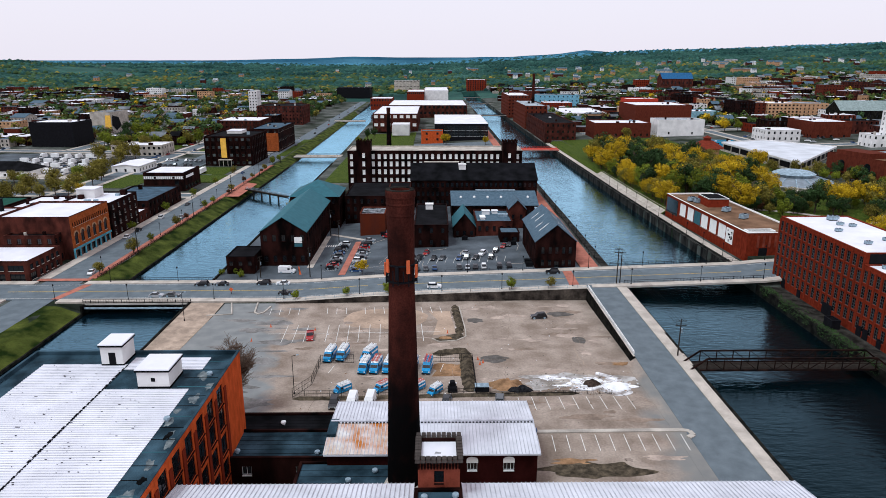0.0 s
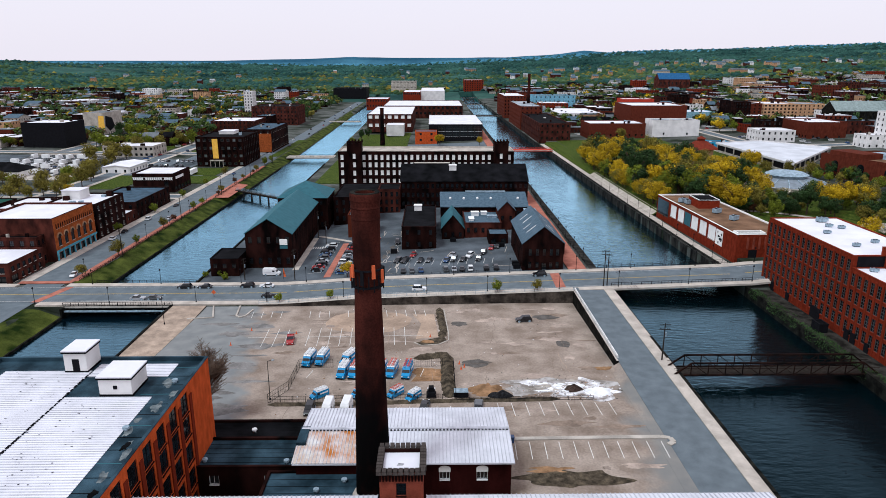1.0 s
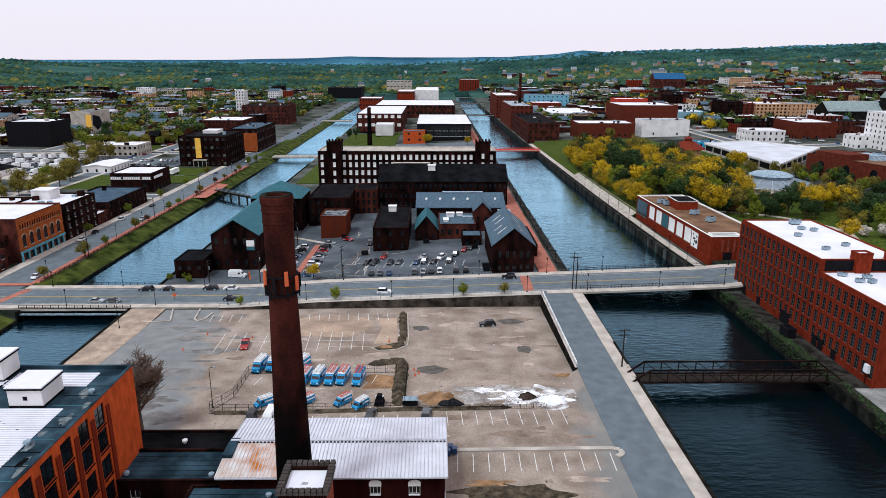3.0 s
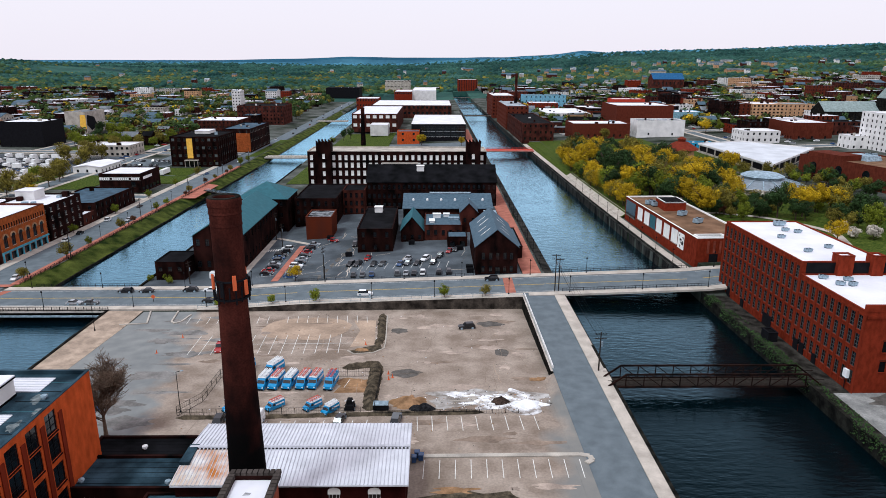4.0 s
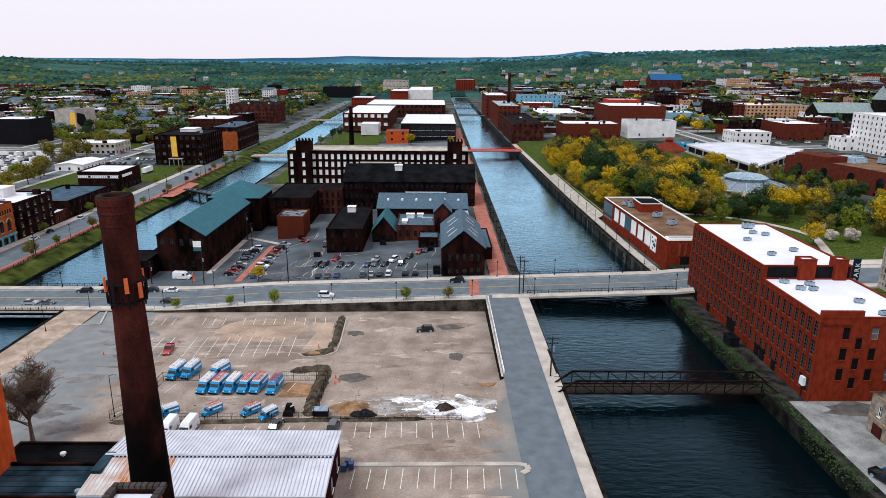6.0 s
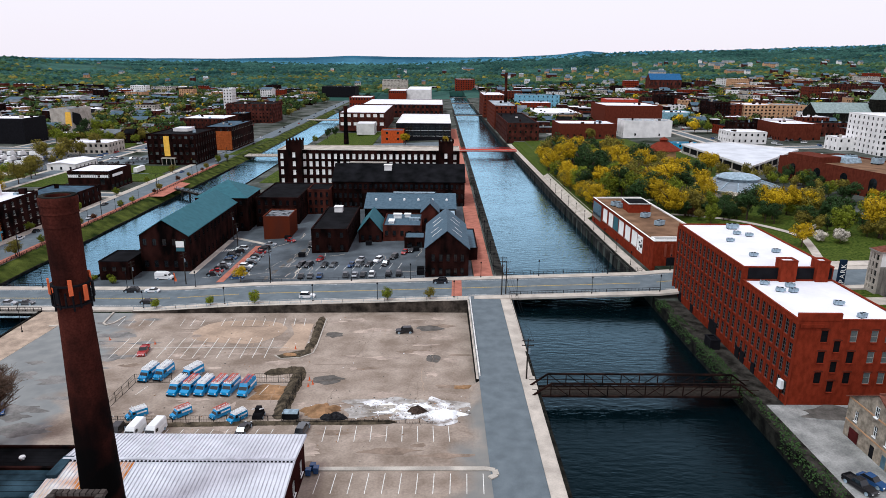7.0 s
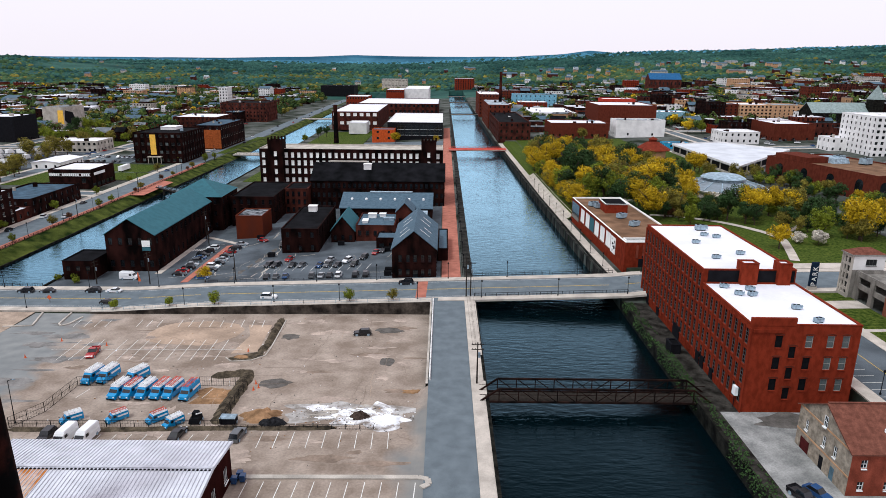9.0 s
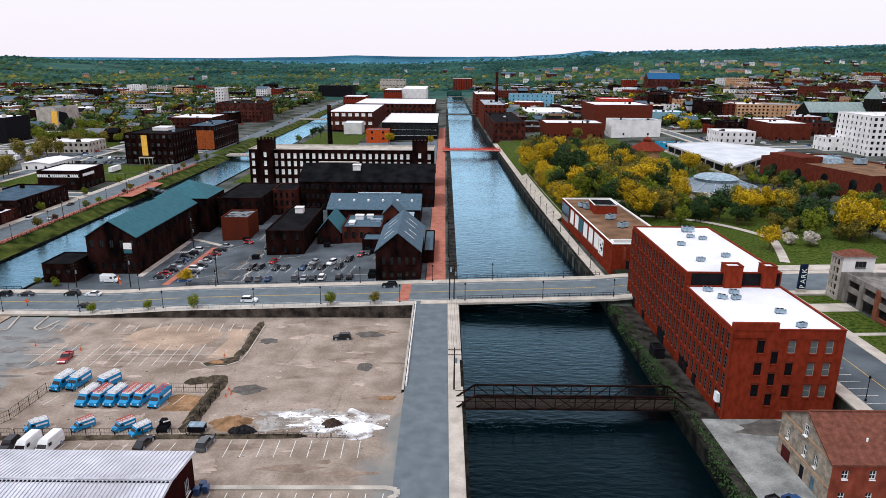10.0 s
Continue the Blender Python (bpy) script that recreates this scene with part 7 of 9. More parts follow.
for k in range(34):
    x, y = rng.uniform(186, 262), rng.uniform(222, 306)
    if (x - 132) ** 2 + (y - 212) ** 2 < 58 ** 2 or (x > 214 and y > 345 - 0.2 * x):
        continue
    tree(rng.choice((2, 2, 3, 0, 1)), x, y, s=rng.uniform(0.6, 1.05))
for x, y, kd in ((226, 352, 2), (231, 344, 3), (236, 336, 2), (241, 328, 0), (247, 320, 2), (253, 311, 3), (220, 360, 2), (216, 346, 1), (222, 336, 3)):
    tree(kd, x, y, s=0.6)
for k in range(34):
    x, y = rng.uniform(116, 168), rng.uniform(296, 470)
    tree(rng.choice((0, 0, 3, 1, 2)), x + narrowing(y) * 0.5, y, base(x), s=rng.uniform(1.1, 1.5))
for k in range(14):
    tree(rng.choice((2, 2, 3, 1)), rng.uniform(218, 236), rng.uniform(296, 362), s=rng.uniform(0.6, 0.9))
# avenue on the west bank
for k in range(22):
    y = 215 + k * 13
    if k % 3 != 1:
        tree(rng.choice((1, 3, 4, 3)), -119.5 + rng.uniform(-1, 1), y + rng.uniform(-5, 5), s=rng.uniform(0.3, 0.55))
    if k % 3 == 0:
        tree(rng.choice((1, 3)), -136, y + 60, s=0.5)
for x, y, s in ((-74, 219, 0.4), (-71, 211, 0.35), (-68, 207, 0.3), (-76, 210, 0.3), (-67, 216, 0.4)):
    tree(1, x, y, -5, s=s)
for x, y, s in ((-66, 300, 0.9), (-68, 306, 0.8), (-71, 312, 0.7)):
    tree(3, x, y, -5, s=s)
for x, y in ((-15, 183, ), (24, 183), (36.5, 183), (-28, 183), (-44, 183)):
    tree(rng.choice((1, 3, 0)), x, y, base(x), s=0.36)
tree(0, -25.5, 205, s=0.5)
# clumps on the west side
for k in range(16):
    tree(rng.choice((1, 3, 3, 2)), rng.uniform(-300, -236), rng.uniform(300, 392), s=0.8)
for x, y, kd, s in ((-298, 656, 1, 1.3), (-306, 650, 2, 1.2), (-288, 658, 1, 1.3), (-280, 660, 1, 1.2), (-293, 664, 2, 1.2), (-230, 359, 3, 1.2), (-226, 375, 3, 1.1), (-209, 367, 3, 1.2), (-207, 383, 3, 1.2), (-215, 413, 3, 1.3), (-240, 497, 3, 1.2), (-231, 497, 3, 1.2), (-214, 590, 1, 1.2), (-220, 322, 3, 1.2), (-223, 340, 3, 0.9), (-216, 343, 3, 0.9), (-213, 353, 3, 0.9), (-204, 350, 3, 0.9), (-234, 338, 2, 0.8), (-240, 332, 3, 0.9), (-211, 402, 3, 1.0), (-226, 428, 3, 0.9), (-224, 401, 1, 0.9), (-219, 410, 3, 0.9), (-226, 452, 3, 0.8), (-198, 352, 0, 0.8)):
    tree(kd, x, y, s=s)
for x, y, kd in ((-270, 560, 1), (-282, 566, 1), (-292, 575, 1), (-262, 575, 1), (-276, 585, 2), (-255, 520, 3), (-240, 540, 3), (-250, 480, 3), (-230, 470, 3)):
    tree(kd, x, y, s=1.2)
near_spots = [q for q in SPOTS if q[1] < 620][:150]
for x, y, z in near_spots:
    tree(rng.choice((0, 1, 1, 2, 3, 3, 3, 4)), x, y, z, s=rng.uniform(0.7, 1.1))
# street trees further off: too many to count, joined
g = Geo(TOWN_GREEN, TOWN_OLIVE, LEAF[2], LEAF[0], LEAF[4], BARK)
rt = random.Random(17)
for x, y, z in SPOTS:
    if y < 620:
        continue
    mi = rt.choice((0, 0, 0, 0, 0, 1, 1, 2, 2, 4, 3) if noise.noise((x * 0.01, y * 0.01, 3.0)) > 0 else (0, 0, 0, 2, 2, 2, 1))
    h, r = rt.uniform(9, 15), rt.uniform(4.2, 7.5)
    g.tube(x, y, [(z - 0.5, 0.3), (z + h * 0.5, 0.18)], 5, 5)
    for k in range(48):
        v = Vector((rt.gauss(0, 1), rt.gauss(0, 1), rt.gauss(0, 1))).normalized()
        f = rt.uniform(0.6, 1.0) * (0.8 + 0.4 * noise.noise((v.x * 1.5 + x, v.y * 1.5, v.z * 1.5)))
        o = Vector((x + v.x * r * f, y + v.y * r * f, z + h * 0.6 + v.z * h * 0.4 * f))
        s = rt.uniform(0.9, 1.8)
        t = (v + Vector((rt.uniform(-0.5, 0.5), rt.uniform(-0.5, 0.5), rt.uniform(0, 0.7)))).normalized().orthogonal().normalized()
        b = v.cross(t).normalized()
        g.poly([o - t * s, o - b * s * 0.7, o + t * s, o + b * s * 0.7], mi)
tagged(new("street_trees_far", g.mesh("street_trees_far")), "many small spring trees between the town roofs", "trees", kind="stuff")
# garden behind the white-window mill
for x, y, kd in ((-62, 600, 2), (-57, 612, 2), (-64, 622, 2), (8, 572, 0), (10, 566, 0), (-66, 560, 1), (44, 560, 0)):
    tree(kd, x, y, 0, s=0.8)
strip("store_lawn", GRASS, -232, -182, 384, 425, on_base, 0.24, "bright mown lawn beside the store", "grass", 3, 2)
strip("store_verge", GRASS, -160, -138.5, 398, 426, on_base, 0.24, "rough grass beside the store", "grass", 2, 2)
strip("car_park_store", ASPHALT, -221.5, -170, 463, 500, on_base, 0.2, "asphalt car park behind the store", "parking lot", 3, 2)
strip("mill_garden", GRASS, -70, -19, 395, 690, on_base, 0.3, "lawn behind the mill", "grass", 4, 6)
strip("mill_garden_east", ASPHALT, -18.5, 50, 395, 583, on_base, 0.3, "pale yard behind the mill", "parking lot", 3, 4)

bare_tree = make_tree("bare_tree", "leafless brown tree beside the brick mill", LEAF[4], 15, 5.2, 5, bare=True)
bare_tree.children[0].data.materials[0] = material("brown_twigs", (0.13, 0.09, 0.065), spread=0.3, scale=2)
bare_tree.location = (-41.5, 107.5, -1.2)

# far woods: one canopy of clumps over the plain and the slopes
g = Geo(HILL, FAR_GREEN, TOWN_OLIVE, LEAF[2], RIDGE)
rw = random.Random(5)
for k in range(30000):
    y = 1000 + 3450 * rw.random() ** 1.5
    x = 40 + (rw.random() * 2 - 1) * (y + 100) * 0.74
    if y < 1500 and (-150 < x < 135 or not clear(x - 6, x + 6, y - 6, y + 6)):
        continue
    close = y < 1750
    r = rw.uniform(3.8, 7.5) * (1 + (y - 1000) / 2200)
    z = far_z(x, y) - r * 0.25
    i, n = len(g.v), 6 if close else 5
    rings = ((0.0, 0.8), (0.5, 1.0), (0.9, 0.6)) if close else ((0.0, 0.95), (0.65, 0.75))
    tall = rw.uniform(0.8, 1.2) if close else rw.uniform(0.65, 1.05)
    for (zz, rr) in rings:
        for q in range(n):
            a = 6.283 * q / n + rr * 3
            w = rw.uniform(0.7, 1.25)
            g.v.append((x + r * rr * w * math.cos(a), y + r * rr * w * math.sin(a), z + r * zz * tall * rw.uniform(0.8, 1.2)))
    g.v.append((x, y, z + r * tall * rw.uniform(1.0, 1.12)))
    patch = noise.noise((x * 0.004, y * 0.004, 6.0))
    # haze by material: teal clumps further out, ridge blue furthest
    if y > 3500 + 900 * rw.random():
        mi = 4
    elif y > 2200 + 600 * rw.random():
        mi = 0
    else:
        mi = rw.choice((1, 1, 1, 2)) if patch > 0.12 else rw.choice((0, 1, 1, 0)) if patch > -0.1 else rw.choice((0, 0, 3, 0))
    for ring in range(len(rings) - 1):
        for q in range(n):
            a, b = i + ring * n + q, i + ring * n + (q + 1) % n
            g.f.append((a, b, b + n, a + n))
            g.m.append(mi)
    for q in range(n):
        o = i + (len(rings) - 1) * n
        g.f.append((o + q, o + (q + 1) % n, i + len(rings) * n))
        g.m.append(mi)
tagged(new("far_woods", g.mesh("far_woods", True)), "mixed spring woods over plain and hills, haze-blue far out", "woods", kind="stuff")

# ---- parking lot surface ----


def sheet(name, mat, pts, zf, lift, label, category="ground marking"):
    """A thin flat patch lying on the ground."""
    g = Geo(mat)
    n = len(pts)
    top = [(x, y, zf(x, y) + lift) for x, y in pts]
    g.poly(top)
    for k in range(n):
        a, b = top[k], top[(k + 1) % n]
        g.quad(a, (a[0], a[1], a[2] - 0.1), (b[0], b[1], b[2] - 0.1), b)
    return structure(name, g, label, category)


def blob(cx, cy, rx, ry, seed, n=26, rough=0.3):
    rnd = random.Random(seed)
    return [(cx + rx * (1 + rough * noise.noise((math.cos(a) * 1.6 + seed, math.sin(a) * 1.6, 0))) * math.cos(a), cy + ry * (1 + rough * noise.noise((math.cos(a) * 1.6 + seed, math.sin(a) * 1.6, 4))) * math.sin(a)) for a in (2 * math.pi * k / n for k in range(n))]


PATCH = material("dark_asphalt_patch", (0.11, 0.1, 0.09), spread=0.3, scale=0.5, fine=3)
PALE_LOT = material("bleached_asphalt", (0.36, 0.27, 0.2), spread=0.25, scale=0.12, fine=1.5)
strip("canal_apron", material("tan_paving", (0.36, 0.28, 0.215), spread=0.25, scale=0.4, fine=3), -76.8, -66.1, 96, 181, on_base, 0.2, "pale concrete apron by the lower canal", "pavement", 1, 6)
sheet("bleached_patch", PALE_LOT, [(-2, 172), (4.3, 172), (5.4, 153), (-0.7, 151.8), (0.6, 163.8)], lot_z, 0.078, "bleached tan asphalt", "parking lot")
sheet("bleached_patch", PALE_LOT, blob(-15, 166, 14, 9, 3), lot_z, 0.07, "bleached tan asphalt", "parking lot")
sheet("bleached_patch", EARTH, [(-1, 125), (8, 125), (7.5, 132), (1, 131)], lot_z, 0.08, "sandy scraped patch", "parking lot")
for cx, cy, rx, ry, s in ((11.1, 163.2, 2.4, 1.9, 1), (36.7, 168, 3.2, 2.2, 2), (37.7, 146.9, 2.2, 2.3, 3), (14.3, 134.9, 3.2, 2.2, 4)):
    sheet("asphalt_patch", PATCH, blob(cx, cy, rx, ry, s, rough=0.5), lot_z, 0.085, "dark repaired asphalt patch", "parking lot")
SMEAR = material("powder_smeared_asphalt", (0.24, 0.2, 0.17), spread=0.2, scale=0.45, fine=1.2, second=(0.95, 0.95, 0.97))
SMEAR_GREY = material("grey_dust_on_asphalt", (0.26, 0.23, 0.2), spread=0.2, scale=0.4, fine=1.2, second=(0.5, 0.48, 0.46))
sheet("grey_smear", SMEAR_GREY, blob(32, 121.5, 13, 4.6, 12, 60, rough=0.7), lot_z, 0.09, "pale grey powder smear", "parking lot")
sheet("grey_smear", SMEAR, blob(37.6, 119.6, 7.6, 4.6, 14, 60, rough=0.8), lot_z, 0.096, "patchy white powder smear", "parking lot")
sheet("grey_smear", SMEAR, blob(27.0, 123.4, 4.0, 1.2, 15, 40, rough=0.9), lot_z, 0.096, "patchy white powder smear", "parking lot")

STAINS = [material("lot_stain_" + n, c, spread=0.3, scale=0.3, fine=2) for n, c in (("brown", (0.235, 0.18, 0.14)), ("grey", (0.19, 0.18, 0.17)), ("pale", (0.36, 0.29, 0.24)), ("dark", (0.15, 0.125, 0.105)))]
rl = random.Random(33)
for k in range(120):
    cx, cy = rl.uniform(-58, 45), rl.uniform(88, 178)
    m = rl.choice((0, 2, 2)) if cx > -35 else 1
    sheet("lot_stain", STAINS[m], blob(cx, cy, rl.uniform(0.5, 4.5) * (1.6 if m == 1 else 1), rl.uniform(0.3, 1.6) * (1.6 if m == 1 else 1), 100 + k, 24, 0.9), lot_z, 0.056 + 0.0015 * (k % 12), "old stain in the worn asphalt", "parking lot")


def line(x0, y0, x1, y1, zf=lot_z, lift=0.1, w=0.13, mat=PAINT_WHITE):
    g = Geo(mat)
    a, b = Vector((x0, y0, 0)), Vector((x1, y1, 0))
    n = max(1, int((b - a).length / 6))
    s = (b - a).normalized().cross(Vector((0, 0, 1))) * (w / 2)
    for k in range(n):
        p, q = a.lerp(b, k / n), a.lerp(b, (k + 1) / n)
        g.quad(*[(v.x, v.y, zf(v.x, v.y) + lift) for v in (p - s, p + s, q + s, q - s)])
    structure("road_line", g, "painted line", "road marking")


for k in range(19):
    if k not in (4, 5, 9):
        line(-50.1 + 2.85 * k, 176.2, -49.4 + 2.85 * k, 170.4)
for k in range(14):
    if k not in (3,):
        line(-41.8 + 2.9 * k, 161.0, -40.9 + 2.9 * k, 147.6)
line(-46, 154.4, 1.3, 154.4)
for k in range(10):
    line(-18 + 2.85 * k, 112.6, -18.2 + 2.85 * k, 108.2)
for k in range(9):
    line(17.5 + 2.93 * k, 113.6, 17.7 + 2.93 * k, 107.8)
for k in range(11):
    line(19.2 + 2.74 * k, 97.4, 19.0 + 2.74 * k, 91.9)
for k in range(5):
    line(-33 + 2.8 * k, 104.5, -34.2 + 2.8 * k, 100.6)
for x in (-1.5, 1.8, -24.5):
    line(x, 132.0, x - 0.8, 127.6)


def kerb(name, pts, zf, mat=CONCRETE, w=0.45, h=0.32, label="pale concrete kerb"):
    g = Geo(mat)
    for (a, b) in zip(pts[:-1], pts[1:]):
        g.beam((a[0], a[1], zf(*a) + h / 2), (b[0], b[1], zf(*b) + h / 2), w, h=h)
    structure(name, g, label, "kerb")


kerb("kerb", [(16.8, 98.6), (47.0, 98.8), (48.6, 98.3), (48.8, 96.9), (47.6, 96.0)], lot_z, w=1.0)
kerb("kerb", [(-1.0, 149.2), (0.9, 146.9), (5.6, 147.6), (8.1, 150.5), (8.2, 154.8), (7.9, 162), (7.2, 176)], lot_z, h=0.2, w=0.3)
kerb("kerb", [(-55.6, 181), (-54.4, 172.5), (-53, 171), (-51.6, 172.5), (-50.8, 178)], lot_z)
kerb("kerb", [(-63.8, 181), (-60.8, 171), (-68, 169.8)], lot_z)


def heap(name, label, mat, cx, cy, rx, ry, h, seed, zf=lot_z, n=64):
    """A low uneven heap."""
    g = Geo(mat)
    ring = 7
    for j in range(ring + 1):
        f = j / ring
        for i in range(n):
            a = 2 * math.pi * i / n
            w = 1 + 0.55 * noise.noise((math.cos(a) * 1.3 + seed, math.sin(a) * 1.3, seed)) + 0.35 * noise.noise((math.cos(a) * 4 + seed, math.sin(a) * 4, seed)) + 0.2 * noise.noise((math.cos(a) * 9 + seed, math.sin(a) * 9, seed))
            x, y = cx + rx * w * f * math.cos(a), cy + ry * w * f * math.sin(a)
            z = h * (1 - f * f) * (1 + 0.6 * noise.noise((x * 0.7, y * 0.7, seed))) + (-0.15 if j == ring else 0)
            g.v.append((x, y, zf(x, y) + 0.06 + max(-0.15, z)))
    for j in range(ring):
        for i in range(n):
            p, q = j * n + i, j * n + (i + 1) % n
            g.f.append((p, p + n, q + n, q))
            g.m.append(0)
    return single(name, g, label, "heap", smooth=True)


heap("salt_mound", "spread white powder pile on the asphalt", SALT, 40.2, 118.6, 3.0, 1.8, 0.8, 3)
heap("salt_mound", "thin white powder spill", SALT, 36.0, 121.8, 2.0, 0.9, 0.3, 8)
heap("rubble_mound", "dark heap of rubble and branches", material("dark_rubble", (0.05, 0.035, 0.028), spread=0.6, scale=1.5, fine=5, bump=1), 34.6, 119.6, 2.0, 1.2, 1.1, 5)
heap("dirt_mound", "brown heap of soil", EARTH, 15.8, 119.6, 3.6, 2.6, 1.3, 6)
heap("dirt_mound", "black heap of rubble", material("black_rubble", (0.02, 0.02, 0.022), spread=0.5, scale=2, fine=5, bump=1), 18.6, 116.6, 2.6, 1.4, 1.3, 9)
DARK_EARTH = material("dark_earth", (0.06, 0.05, 0.036), spread=0.5, scale=0.7, fine=3, second=(0.12, 0.095, 0.065), bump=1)


def berm(name, label, mat, spine, half, height, seed):
    """A ragged earth bank along a bent line, with sloping sides."""
    g = Geo(mat)
    pts = []
    for a, b in zip(spine[:-1], spine[1:]):
        n = max(2, int((Vector(b) - Vector(a)).length / 0.8))
        pts += [Vector(a).lerp(Vector(b), k / n) for k in range(n)]
    pts.append(Vector(spine[-1]))
    prof = ((-1.0, -0.08), (-0.55, 0.55), (-0.1, 1.0), (0.35, 0.75), (1.0, -0.08))
    for k, p in enumerate(pts):
        t = (pts[min(k + 1, len(pts) - 1)] - pts[max(k - 1, 0)]).normalized()
        side = Vector((t.y, -t.x))
        end = min(1.0, k / 2, (len(pts) - 1 - k) / 2)
        for q, h in prof:
            w = half * (1 + 0.35 * noise.noise((k * 0.45, q * 2, seed)))
            v = p + side * q * w * (0.4 + 0.6 * end)
            g.v.append((v.x, v.y, lot_z(v.x, v.y) + 0.06 + (height * h * end * (1 + 0.4 * noise.noise((k * 0.6, q * 3, seed + 4))) if h > 0 else -0.1)))
    m = len(prof)
    for k in range(len(pts) - 1):
        for q in range(m - 1):
            i = k * m + q
            g.f.append((i, i + 1, i + 1 + m, i + m))
            g.m.append(0)
    return single(name, g, label, "earth bank", smooth=True)


berm("earth_bank", "dark overgrown earth bank beside the van pen", DARK_EARTH, [(-0.8, 138.2), (4.0, 139.6), (7.0, 140.2), (7.4, 137.0), (7.3, 126.0), (7.6, 116.4)], 1.7, 1.0, 2.0)
berm("earth_bank", "dark earth bank between the parking areas", DARK_EARTH, [(5.8, 177.5), (6.2, 168.0), (6.9, 158.0), (6.2, 152.4)], 1.25, 0.7, 5.0)
berm("earth_bank", "low dark earth bank with debris along the bays", DARK_EARTH, [(-31.0, 114.4), (-16.0, 114.2), (0.0, 114.6), (11.0, 114.9), (24.0, 114.9), (31.0, 115.2)], 0.85, 0.55, 8.0)
sheet("island_earth", DARK_EARTH, [(-0.6, 149.0), (1.0, 147.4), (5.2, 148.0), (7.6, 150.6), (6.9, 153.4), (3.0, 151.4)], lot_z, 0.1, "dark earth on the traffic island", "ground")
sheet("bleached_patch", EARTH, blob(2.2, 130.4, 3.4, 2.0, 77, 30, 0.6), lot_z, 0.082, "sandy scraped patch", "parking lot")
heap("dirt_mound", "earth on the traffic island", EARTH, 2.6, 149.6, 2.2, 1.2, 0.35, 13)
heap("dirt_mound", "brown soil along the retaining wall", EARTH, 45, 131, 2.6, 1.0, 0.4, 14)
# retaining walls
def wall_run(name, label, pts, bottom, top, w, mat, cap=None):
    g = Geo(mat, cap or mat)
    for (a, b) in zip(pts[:-1], pts[1:]):
        a3, b3 = Vector((*a, 0)), Vector((*b, 0))
        s = (b3 - a3).normalized().cross(Vector((0, 0, 1))) * (w / 2)
        P = [a3 - s, a3 + s, b3 + s, b3 - s]
        lo, hi = [bottom(p.x, p.y) for p in P], [top(p.x, p.y) for p in P]
        L = [(p.x, p.y, z) for p, z in zip(P, lo)]
        U = [(p.x, p.y, z) for p, z in zip(P, hi)]
        g.quad(*U, 1)
        for i in range(4):
            j = (i + 1) % 4
            g.quad(L[i], L[j], U[j], U[i], 0)
    return structure(name, g, label, "wall")


wall_run("retaining_wall", "dark stained concrete retaining wall below the street", [(-50 + 6.1 * k, 181.2) for k in range(17)], lambda x, y: lot_z(x, y) - 0.5, lambda x, y: base(x) + 0.52, 0.9, material("earth_stained_concrete", (0.035, 0.03, 0.026), spread=0.5, scale=0.4, fine=2, second=(0.09, 0.075, 0.062)), CONCRETE)
wall_run("retaining_wall_side", "dark retaining wall beside the canal road", [(47.55, 131 + 6.2 * k) for k in range(9)], lambda x, y: lot_z(x, y) - 0.5, lambda x, y: 0.5, 0.5, CONCRETE_DARK, CONCRETE)
g = Geo(WHITE_WALL)
for k in range(16):
    y = 133 + 3.1 * k
    g.box(47.9, 48.35, y, y + 2.9, 0.1, 0.95, bevel=0.12)
structure("barrier", g, "row of pale concrete barriers on the wall", "barrier")
WALL_STONE = material("near_black_wall_stone", (0.012, 0.012, 0.012), spread=0.5, scale=0.3, fine=3, second=(0.045, 0.043, 0.038), bump=0.6, streak=0.6)
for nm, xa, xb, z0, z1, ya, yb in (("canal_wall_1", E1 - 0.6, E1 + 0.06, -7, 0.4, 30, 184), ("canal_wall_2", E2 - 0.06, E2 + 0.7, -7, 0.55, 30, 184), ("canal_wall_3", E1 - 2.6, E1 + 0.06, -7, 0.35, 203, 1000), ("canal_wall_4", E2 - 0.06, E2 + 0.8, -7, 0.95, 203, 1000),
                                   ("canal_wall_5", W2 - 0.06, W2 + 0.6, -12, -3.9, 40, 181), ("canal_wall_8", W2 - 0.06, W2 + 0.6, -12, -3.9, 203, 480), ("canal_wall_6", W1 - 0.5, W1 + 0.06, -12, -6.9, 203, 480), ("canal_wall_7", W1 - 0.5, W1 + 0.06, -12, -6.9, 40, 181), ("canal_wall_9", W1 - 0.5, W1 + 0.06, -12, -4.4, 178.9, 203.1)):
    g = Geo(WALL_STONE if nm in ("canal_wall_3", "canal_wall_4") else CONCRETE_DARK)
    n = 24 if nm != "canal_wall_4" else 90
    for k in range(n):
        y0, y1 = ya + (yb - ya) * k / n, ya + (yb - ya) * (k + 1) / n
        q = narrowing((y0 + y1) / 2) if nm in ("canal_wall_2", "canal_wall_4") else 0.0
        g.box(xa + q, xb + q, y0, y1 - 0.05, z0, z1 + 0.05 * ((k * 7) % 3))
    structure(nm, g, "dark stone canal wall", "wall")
wall_run("bank_kerb", "low stone parapet along the canal walk", [(E2 + 1.3 + narrowing(203 + 12 * k), 203 + 12 * k) for k in range(28)], lambda x, y: 0.3, lambda x, y: 1.5, 0.5, WALL_STONE, WALL_STONE)

